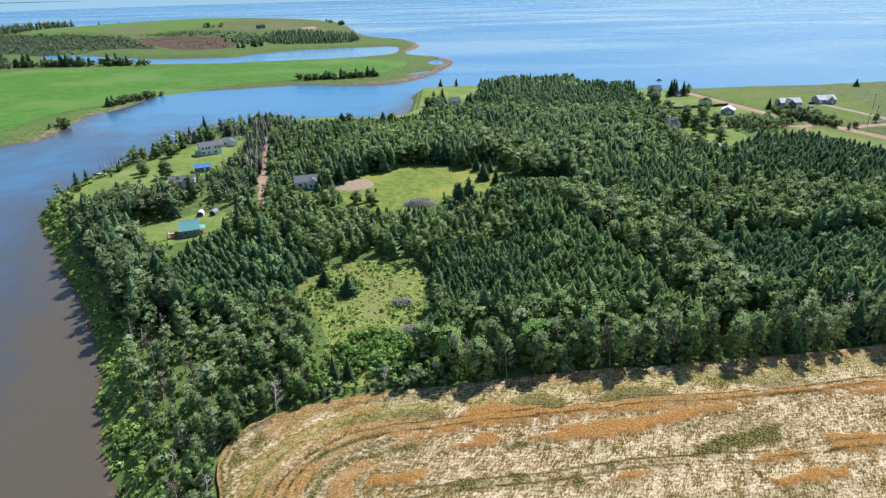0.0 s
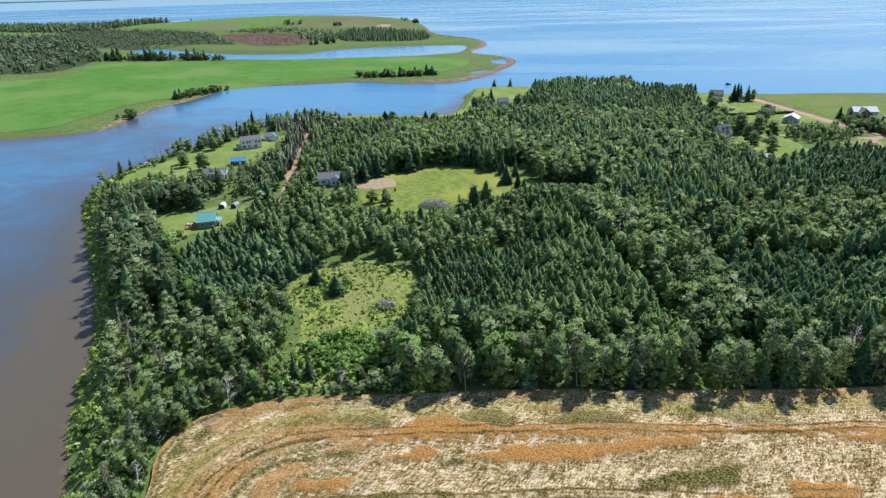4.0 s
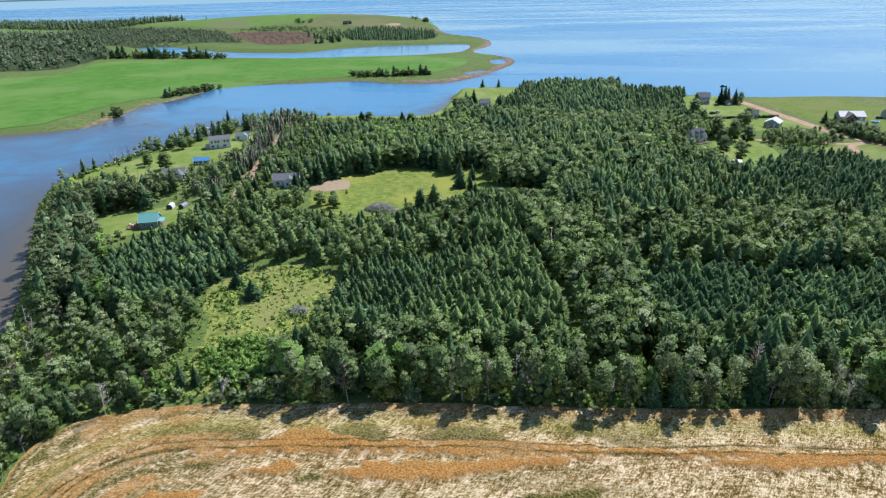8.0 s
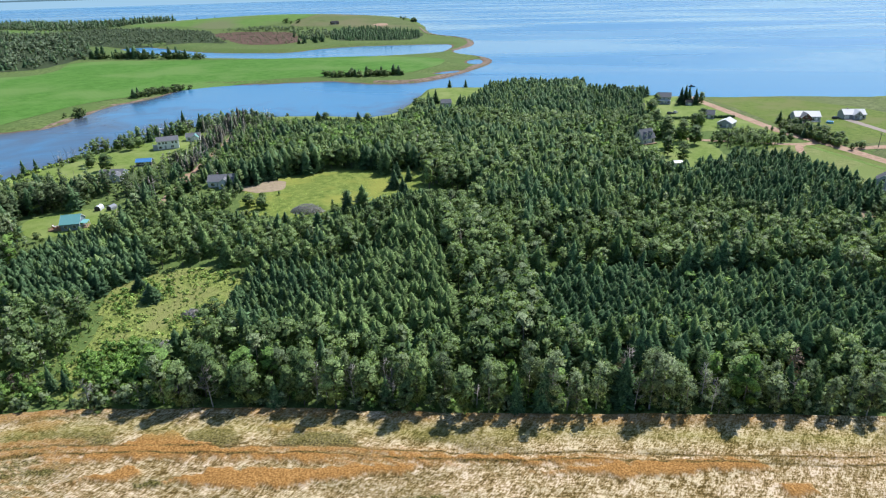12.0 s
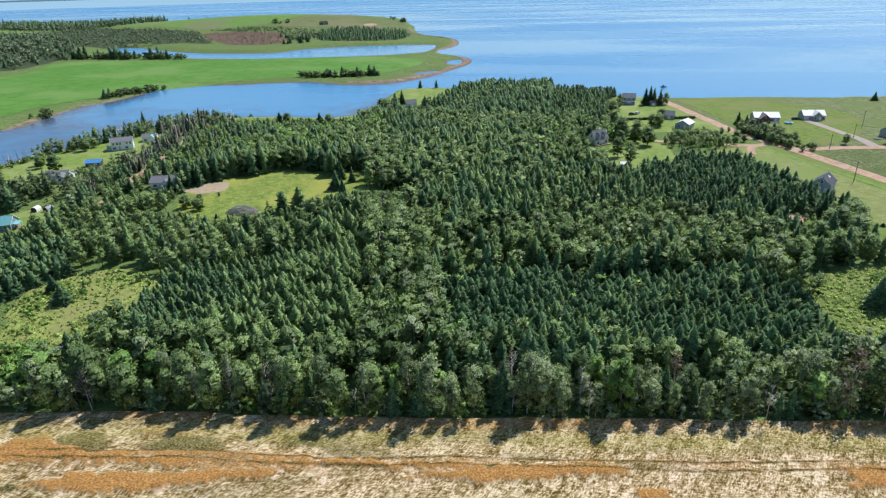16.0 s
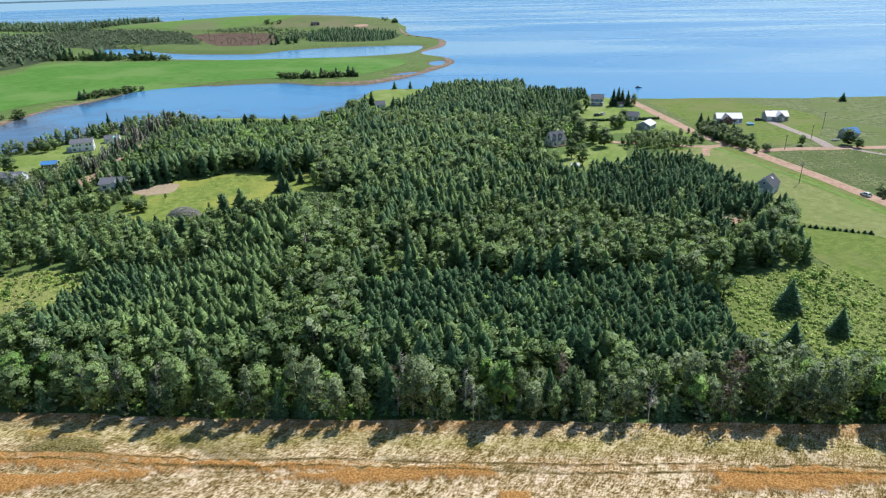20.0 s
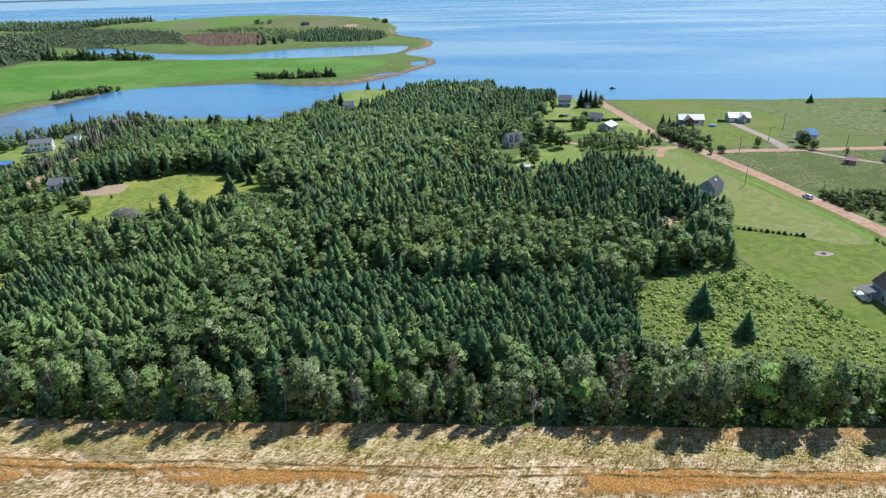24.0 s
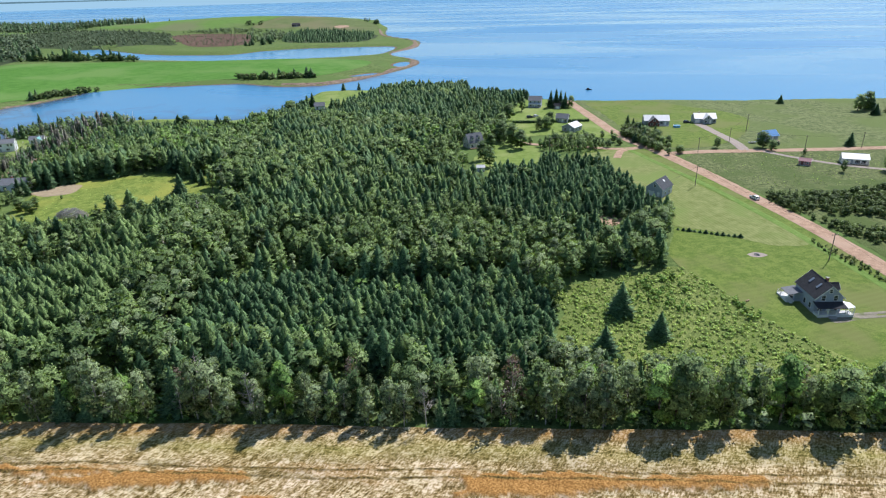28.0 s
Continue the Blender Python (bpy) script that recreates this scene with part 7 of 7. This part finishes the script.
PASTURE_TREES = [
    ("broad", 301, 391, 1.05, 1.2), ("broad", 297, 389, 0.9, 1.2), ("spruce", 305, 394, 0.95, 1.5), ("spruce", 301.5, 379, 0.6, 1.6), ("spruce", 311, 386, 0.75, 1.6), ("broad", 315, 390, 0.8, 1.3),
    ("spruce", 265.4, 409, 0.5, 1.7), ("spruce", 263.5, 309.8, 0.6, 1.3), ("broad", 227.8, 302.6, 0.72, 1.3), ("broad", 209.4, 300.8, 0.5, 0.9), ("broad", 240.2, 291.6, 0.32, 1.1), ("broad", 245.5, 268, 0.46, 1),
    ("broad", 262, 271.5, 0.8, 1.1), ("broad", 266, 268, 0.6, 1.1), ("broad", 230, 298, 0.5, 1.1), ("broad", 265, 313.5, 0.42, 1.1),
]
GARAGE_TREES = [
    ("broad", 156, 174, 0.9, 1.1), ("broad", 160, 177, 1.0, 1.1), ("broad", 164, 180, 1.05, 1.1), ("spruce", 167, 185, 1.1, 1.3), ("broad", 170, 190, 1.05, 1.1), ("broad", 172.5, 196, 1.0, 1.1), ("broad", 158, 184, 1.0, 1.1),
    ("spruce", 163, 189, 1.1, 1.3), ("broad", 167, 194, 1.1, 1.1), ("broad", 174.5, 202, 0.95, 1.0), ("broad", 151, 171, 0.9, 1.1), ("spruce", 170.5, 183, 1.0, 1.3),
    ("spruce", 168, 208, 0.95, 1.3), ("broad", 173.5, 204.5, 0.85, 1.2), ("broad", 176.8, 209.5, 0.72, 1), ("spruce", 170, 200.5, 0.9, 1.2), ("broad", 166, 199, 0.8, 1.2), ("spruce", 171.5, 214, 0.8, 1.2),
]
RIVER_TREES = [
    ("spruce", -144, 262, 0.45, 1.2), ("broad", -130.6, 258.3, 0.5, 1.3), ("broad", -125, 258.5, 0.55, 1.3), ("broad", -119.6, 260, 0.6, 1.3), ("broad", -119.5, 266, 0.5, 1.2), ("spruce", -128, 291.8, 0.55, 1.1), ("broad", -121, 236, 0.6, 1.4), ("broad", -118, 232, 0.55, 1.4),
    ("broad", -108, 228.5, 0.72, 1.3), ("spruce", -121, 306, 0.95, 1), ("spruce", -115.5, 312, 0.72, 1), ("spruce", -125.5, 297, 0.6, 1), ("broad", -112.5, 290.5, 0.55, 1.2),
]
for spots, share in ((WEEDY_TREES, 1.0), (MEADOW_TREES, 1.0), (BAY_TREES, 1.0), (LANE_TREES, 1.15), (GARDEN_TREES, 0.62), (HOUSE_TREES, 0.68), (PASTURE_TREES, 1.0), (GARAGE_TREES, 0.8), (RIVER_TREES, 1.0)):
    for i, (kind, x, y, size_, girth_) in enumerate(spots):
        tree(kind, x, y, size_ * share, i, (i * 101 + int(x)) % 360, "", "", girth_ * (1.4 if kind == "broad" else 1.0))


# bare dead trees at the edge of the grain field
r4 = np.random.default_rng(91)
for k, x in enumerate((-30, -12, 6, 11, 19, 33, 44, 58, 71, 83, 97, 108, 121, 139, 152)):
    line_x = [p[0] for p in FIELD[:58]]
    y = float(np.interp(x, line_x, [p[1] for p in FIELD[:58]])) + r4.uniform(0.8, 3.0)
    tree("dead", x + r4.uniform(-2, 2), y, r4.uniform(0.45, 0.8), k, k * 77, "dead trees along the grain field", "bare whitish dead tree at the field edge", r4.uniform(1.0, 1.5))


def stuff_in(name, kind, outline, step, seed, low, high, label, keep_p=1.0, level=1, gap=0.5, avoid=(), category="shrubs", even=False):
    """Plants scattered inside an outline, as one piece."""
    a = np.array(outline)
    px, py = scatter(a[:, 0].min(), a[:, 0].max(), a[:, 1].min(), a[:, 1].max(), step, seed)
    r2 = np.random.default_rng(seed)
    keep = (signed(px, py, outline) > gap) & (even | (r2.random(len(px)) < keep_p * rise(0.25, 0.6, drift(px, py, 7))))
    for line in avoid:
        keep &= signed(px, py, line) < -0.5
    px, py = px[keep], py[keep]
    stand_of(name, kind, np.stack([px, py, r2.uniform(low, high, len(px))], -1), label, level, category)


stuff_in("weeds", "meadow", CLEARING, 1.5, 31, 0.010, 0.040, "yellow-green weeds and goldenrod in the clearing", gap=-4.5, avoid=(FIELD,), even=True)
stuff_in("clearing_weeds", "weed", CLEARING, 1.7, 51, 0.025, 0.075, "tall yellow-green goldenrod clumps in the clearing", 0.55)
stuff_in("clearing_shrubs", "shrub", CLEARING, 2.0, 32, 0.04, 0.12, "bright green low shrubs in the clearing", 0.4)
stuff_in("clearing_bushes", "shrub", smooth([(-20, 109), (-14, 113), (-8.5, 110), (-4.5, 104), (-5, 98.5), (-10, 98), (-17, 99), (-20.5, 103)]), 1.35, 52, 0.13, 0.26, "dense bright green bushes beside the brush heaps", gap=0.2, even=True)
stuff_in("clearing_brambles", "shrub", smooth([(-34, 122), (-33, 136), (-24, 140), (-19, 134), (-24, 128), (-27, 116), (-26, 104), (-30, 108)]), 1.7, 41, 0.06, 0.16, "bright green brambles along the clearing", 1.2)
stuff_in("clearing_saplings", "bright", smooth([(-25, 92), (-25, 106), (-17, 102), (-12, 95), (-13, 91)]), 2.3, 49, 0.12, 0.28, "leafy green saplings beside the grain field", 1.5, category="trees")
stuff_in("clearing_vines", "shrub", smooth([(-14, 104), (-14, 130), (-6, 132), (-5, 118), (-5, 106)]), 1.9, 48, 0.05, 0.13, "leafy green vines round the brush heaps", 0.9)
stuff_in("alder_shrubs", "shrub", smooth([(-15, 97), (-14, 106), (-7, 110), (-4, 105), (-5, 99), (-10, 95)]), 1.7, 33, 0.16, 0.32, "dense bright green shrubs near the grain field")
stuff_in("meadow_weeds", "weed", BRUSH, 1.05, 34, 0.010, 0.062, "yellow-green weeds of the tangled meadow", even=True)
stuff_in("meadow_shrubs", "shrub", smooth([(158, 160), (166, 170), (178, 171), (188, 158), (190, 148), (180, 146), (170, 155)]), 2.0, 35, 0.09, 0.17, "low green shrubs in the tangled meadow", 1.4)
stuff_in("roadside_shrubs", "thicket", smooth([(205, 240), (216, 236), (232, 242), (262, 252), (290, 250), (285, 220), (240, 190), (228, 196), (219, 212)]), 2.0, 36, 0.12, 0.28, "dark green roadside shrubs", 1.6)
stuff_in("garden_bushes", "broad", smooth([(136, 290), (139, 308), (146, 313), (156, 314), (160, 303), (164, 291), (152, 285), (142, 284)]), 2.9, 42, 0.24, 0.52, "dense rounded green bushes in the gardens", 3.0, even=True, category="trees")
stuff_in("house_bushes", "thicket", smooth([(172, 319), (175.5, 336), (182, 328), (187, 315), (187, 293), (181, 297), (176, 312)]), 1.9, 43, 0.2, 0.4, "dense rounded green bushes beside the house", 3.0, even=True, category="trees")
stuff_in("ditch_shrubs", "thicket", smooth([(210.8, 197), (213.5, 190), (217.5, 180), (223, 168), (232, 150), (235, 151), (226, 170), (220.5, 181.5), (216.5, 191), (213.2, 198)]), 1.3, 37, 0.045, 0.11, "low dark shrubs along the road ditch", 3.0, gap=0.05)
stuff_in("roadside_spruces", "pine", smooth([(210, 240), (222, 237), (240, 244), (275, 250), (285, 230), (245, 198), (230, 205), (222, 216)]), 2.9, 38, 0.18, 0.36, "small bushy dark spruces beside the road", 1.4, 2, category="trees")
stuff_in("hay_weeds", "weed", HAYFIELD, 1.9, 39, 0.012, 0.036, "low yellow-green weeds in the hay meadow", 1.2, 2)
stuff_in("pasture_tufts", "weed", smooth([(206, 292), (230, 295), (262, 290), (262, 256), (235, 250), (213, 248), (203, 268)]), 2.2, 40, 0.01, 0.028, "coarse grass tufts in the pasture", 0.9)

# undergrowth in the woods
ux, uy = scatter(-118, 205, 98, 240, 7.0, 46)
r2 = np.random.default_rng(46)
keep = (signed(ux, uy, NEAR) > 6) & clear_of(ux, uy, OPEN, 1.0) & (near_line(ux, uy, LANE) > 2.5) & (near_line(ux, uy, ROAD) > 9)
keep &= (signed(ux, uy, PLANT_WEST) < 0) & (signed(ux, uy, PLANT_EAST) < 0) & (signed(ux, uy, PLANT_MID) < 0)
for hx, hy in HOUSE_SPOTS:
    keep &= np.hypot(ux - hx, uy - hy) > 8
stand_of("undergrowth", "thicket", np.stack([ux[keep], uy[keep], r2.uniform(0.14, 0.32, keep.sum())], -1), "green undergrowth between the trees", 2, "shrubs")

# a green fringe along the grain field, the shore and the edges of the woods
fx, fy = scatter(-160, 290, 50, 330, 2.0, 44)
edge_f, edge_s = -signed(fx, fy, FIELD), signed(fx, fy, NEAR)
r2 = np.random.default_rng(44)
fringe = (edge_f > 0.4) & (edge_f < 9) & (fx > -50) & clear_of(fx, fy, [CLEARING, EAST_LAWN], 0.3) & (edge_s > 2)
bank = (edge_s > -0.6) & (edge_s < 8) & (fy < 260) & (fx < 0) & (edge_f > 1) & (r2.random(len(fx)) < 0.9)
light = fringe & (r2.random(len(fx)) < 0.42)
grey = fringe & ~light & (r2.random(len(fx)) < 0.75)
stand_of("edge_shrubs", "shrub", np.stack([fx[light], fy[light], r2.uniform(0.10, 0.26, light.sum())], -1), "green shrubs along the grain field", 1, "shrubs")
stand_of("edge_scrub", "scrub", np.stack([fx[grey], fy[grey], r2.uniform(0.14, 0.36, grey.sum())], -1), "grey-green scrub along the grain field", 1, "shrubs")
stand_of("bank_shrubs", "weed", np.stack([fx[bank], fy[bank], r2.uniform(0.06, 0.12, bank.sum())], -1), "yellow-green reeds and shrubs on the river bank", 1, "shrubs")

# trees along the river bank and round the gardens
bx, by = scatter(-150, -78, 168, 350, 4.2, 45)
ds = signed(bx, by, NEAR)
keep = (ds > 2) & (ds < 11) & (r2.random(len(bx)) < 1.3 * rise(0.3, 0.6, drift(bx, by, 11)))
for hx, hy in HOUSE_SPOTS:
    keep &= np.hypot(bx - hx, by - hy) > 7
half = r2.random(len(bx)) < 0.5
stand_of("bank_trees", "thicket", np.stack([bx[keep & half], by[keep & half], r2.uniform(0.12, 0.34, (keep & half).sum())], -1), "small leafy trees on the river bank", 1)
stand_of("bank_spruces", "spruce", np.stack([bx[keep & ~half], by[keep & ~half], r2.uniform(0.12, 0.34, (keep & ~half).sum())], -1), "small spruces on the river bank", 1)

# clipped hedge
hx = np.arange(121, 158.5, 0.55)
hy = 344 + (hx - 121) * 7 / 37
hedge = []
for k in range(3):
    hedge.append(np.stack([hx + r2.uniform(-0.2, 0.2, len(hx)), hy + r2.uniform(-0.45, 0.45, len(hx)), r2.uniform(0.13, 0.16, len(hx))], -1))
stand_of("hedge", "spruce", np.concatenate(hedge), "long clipped dark green hedge", 2, "hedge")

# a row of young shrubs on the lawn
for k in range(12):
    u = k / 11
    x, y = 178.6 + 15.7 * u, 202.2 - 3.6 * u
    tree("spruce", x, y, 0.085 + 0.02 * (k % 3), k, k * 40, "row of young shrubs on the lawn", "small dark young shrub in a row", 2.4)

# ---- the far side of the river ----
FAR_WOODS = smooth([(-446, 536), (-434, 585), (-448, 632), (-458, 668), (-505, 730), (-562, 795), (-660, 890), (-780, 985), (-950, 1020), (-1350, 1040), (-1350, 800), (-1150, 700), (-800, 570), (-620, 545)], 3)
LOW_WOODS = smooth([(-806, 1000), (-690, 900), (-565, 798), (-478, 806), (-428, 836), (-375, 830), (-440, 915), (-490, 1000), (-560, 1050), (-660, 1090), (-800, 1120), (-840, 1060)], 3)
BELT = smooth([(-1400, 1280), (-1100, 1205), (-1000, 1165), (-862, 1108), (-780, 1140), (-775, 1262), (-790, 1380), (-860, 1400), (-900, 1280), (-1400, 1420)], 3)
YOUNG_SPRUCE = smooth([(-494, 1030), (-430, 1064), (-316, 1040), (-262, 950), (-250, 885), (-285, 870), (-322, 940), (-366, 1008), (-430, 1008)], 3)
DARK_WOODS = smooth([(-238, 868), (-268, 940), (-280, 1000), (-266, 1055), (-155, 1020), (-124, 905), (-140, 862), (-190, 852)], 3)
# sheets coloured dark like tree shade fill the gaps of the sparse woods
sheet("far_wood_floor", FAR_WOODS, 0.1, FLOOR, "undergrowth coloured shade-dark under the woods across the river", "undergrowth", 40.0, 6.0)
sheet("inlet_wood_floor", LOW_WOODS, 0.14, FLOOR, "undergrowth coloured shade-dark under the low woods", "undergrowth", 30.0, 6.0)
sheet("shore_wood_floor", DARK_WOODS, 0.1, FLOOR, "undergrowth coloured shade-dark under the spruce wood", "undergrowth", 30.0, 6.0)
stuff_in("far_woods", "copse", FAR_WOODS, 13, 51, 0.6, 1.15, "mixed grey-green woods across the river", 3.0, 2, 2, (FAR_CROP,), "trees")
stuff_in("far_spruces", "spruce", FAR_WOODS, 24.0, 52, 0.6, 1.15, "dark spruces across the river", 2.0, 3, 2, (FAR_CROP,), "trees")
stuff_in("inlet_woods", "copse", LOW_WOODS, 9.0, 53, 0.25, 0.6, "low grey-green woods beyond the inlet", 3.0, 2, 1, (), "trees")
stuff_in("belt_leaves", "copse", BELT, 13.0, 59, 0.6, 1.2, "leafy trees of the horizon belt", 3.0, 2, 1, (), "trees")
stuff_in("belt_spruces", "spruce", BELT, 13.0, 56, 0.6, 1.6, "dark spruce belt on the horizon", 3.0, 3, 1, (), "trees")
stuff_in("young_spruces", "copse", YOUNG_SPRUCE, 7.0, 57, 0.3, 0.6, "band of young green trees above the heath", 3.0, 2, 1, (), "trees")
stuff_in("hill_spruces", "spruce", DARK_WOODS, 6.0, 54, 0.45, 0.85, "dark spruce wood on the far shore", 3.0, 3, 1, (), "trees")
stuff_in("heath_spruces", "spruce", smooth([(-330, 930), (-280, 850), (-285, 812), (-255, 800), (-235, 850), (-270, 900)]), 14.0, 55, 0.5, 1.1, "scattered dark spruces on the heath", 1.6, 2, 1, (), "trees")
stuff_in("heath_scrub", "copse", HEATH, 7.0, 58, 0.08, 0.26, "low scrub at the edge of the heath", 2.0, 2, 1, (), "trees")


def row_of(name, kind, points, step, jitter, low, high, label, seed, level=2):
    line = smooth(points, 12, False)
    r3 = np.random.default_rng(seed)
    out, carry = [], 0.0
    for (ax, ay), (bx, by) in zip(line, line[1:]):
        d = math.hypot(bx - ax, by - ay)
        n = r3.poisson(d / step)
        for _ in range(n):
            u = r3.uniform()
            out.append((ax + (bx - ax) * u + r3.normal() * jitter, ay + (by - ay) * u + r3.normal() * jitter, r3.uniform(low, high)))
    if out:
        stand_of(name, kind, out, label, level)


row_of("lane_spruces", "spruce", [(-88, 282), (-84.5, 272), (-81, 256), (-77, 240), (-72.5, 222), (-67, 202)], 2.6, 0.8, 0.3, 0.6, "spruces beside the lane", 73, 1)
row_of("lawn_pines", "pine", [(-108, 184), (-99, 192), (-90, 199), (-82, 203), (-75, 205)], 1.5, 2.2, 0.45, 0.85, "bushy dark pines between the lawns", 79, 1)
row_of("lawn_spruces", "spruce", [(-107, 184), (-99, 192), (-90, 200), (-82, 204), (-76, 206)], 4.2, 2.6, 0.5, 0.95, "dark spruces between the lawns", 74, 1)
row_of("withered_spruces", "withered", [(-80, 262), (-85, 276), (-91, 296), (-99, 317)], 2.4, 4.0, 0.5, 0.92, "withered grey-brown spruces beside the lane", 77, 1)
row_of("small_withered_spruces", "withered", [(-74, 226), (-79, 240), (-84, 250)], 1.8, 2.5, 0.35, 0.6, "small withered grey-brown spruces beside the lane", 78, 1)
row_of("lane_broadleaf_trees", "broad", [(-53, 182), (-57, 193), (-60, 203), (-62, 211)], 1.7, 2.2, 0.5, 0.75, "rounded green broadleaf trees beside the lane", 80, 1)
row_of("river_dead_trees", "dead", [(-76, 240), (-82, 262), (-87, 280), (-92, 300), (-88, 320)], 1.5, 3.6, 0.5, 0.9, "bare grey dead spruces beside the lane", 71, 1)
row_of("field_bushes", "thicket", [(-122, 518), (-100, 520), (-78, 526), (-60, 531)], 0.9, 2.4, 0.25, 0.55, "dark bushes at the crop field edge", 61)
row_of("field_bush_spruces", "spruce", [(-100, 522), (-78, 528), (-58, 532)], 4.5, 1.5, 0.5, 0.95, "spruces among the field bushes", 62)
row_of("shore_bushes", "thicket", [(-224, 346), (-222, 352), (-224, 358)], 0.9, 2.0, 0.25, 0.5, "dark bushes on the far bank", 63)
row_of("bank_bushes", "thicket", [(-225, 416), (-224, 432), (-220, 448), (-214, 462)], 1.1, 2.2, 0.2, 0.45, "bushes along the far bank", 64)
row_of("bank_bush_spruce", "spruce", [(-228, 410), (-226, 418)], 3.0, 1.0, 0.45, 0.7, "dark spruces on the far bank", 75)
row_of("inlet_hedgerow", "thicket", [(-448, 640), (-410, 648), (-372, 647), (-344, 646), (-305, 638)], 2.0, 4, 0.35, 0.75, "hedgerow between crop field and inlet", 65)
row_of("inlet_spruces", "spruce", [(-450, 650), (-410, 650), (-380, 648), (-345, 646), (-318, 642)], 7.0, 3, 0.7, 1.5, "spruces along the inlet hedgerow", 66)
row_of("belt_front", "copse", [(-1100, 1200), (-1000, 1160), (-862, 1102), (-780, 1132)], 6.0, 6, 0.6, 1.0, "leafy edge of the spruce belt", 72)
row_of("hill_treeline", "spruce", [(-775, 1380), (-740, 1395), (-700, 1402)], 12.0, 4, 0.5, 1.0, "dark trees on the ridge of the hill", 67, 3)
row_of("hill_trees", "thicket", [(-600, 1410), (-560, 1405), (-520, 1400)], 7.0, 4, 0.4, 0.8, "scattered trees on the far hill", 68)
row_of("cape_trees", "thicket", [(-230, 1215), (-205, 1190), (-185, 1165)], 8.0, 4, 0.4, 0.8, "small trees on the far cape", 70)
row_of("lone_hill_trees", "thicket", [(-420, 1130), (-405, 1115), (-385, 1120)], 8.0, 5, 0.4, 0.8, "small trees beside the hill field", 76)

# ---- distance ----


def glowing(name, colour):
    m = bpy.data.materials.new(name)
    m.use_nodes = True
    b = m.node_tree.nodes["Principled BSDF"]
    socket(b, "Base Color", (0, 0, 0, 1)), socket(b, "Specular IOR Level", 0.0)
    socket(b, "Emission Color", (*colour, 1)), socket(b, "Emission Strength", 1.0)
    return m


# upright strips that glow in place of lit water and shore beyond the sheets
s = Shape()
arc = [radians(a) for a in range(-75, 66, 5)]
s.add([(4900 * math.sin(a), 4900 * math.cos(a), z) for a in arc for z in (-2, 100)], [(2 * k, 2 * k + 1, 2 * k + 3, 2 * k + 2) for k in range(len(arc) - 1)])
tagged(new("backdrop_sea", s.mesh("backdrop_sea", glowing("glowing far water", (0.36, 0.60, 0.83)))), "glowing pale blue strip standing in for far sea", "backdrop", kind="structure")
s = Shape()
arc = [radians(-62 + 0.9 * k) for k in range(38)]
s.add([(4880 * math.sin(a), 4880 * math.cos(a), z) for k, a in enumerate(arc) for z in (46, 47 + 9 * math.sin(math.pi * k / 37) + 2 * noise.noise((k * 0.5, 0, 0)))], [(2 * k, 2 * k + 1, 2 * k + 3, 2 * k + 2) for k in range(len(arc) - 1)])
tagged(new("backdrop_shore", s.mesh("backdrop_shore", glowing("glowing far shore", (0.13, 0.24, 0.33)))), "glowing blue-green strip for the low shore across the bay", "backdrop", kind="structure")
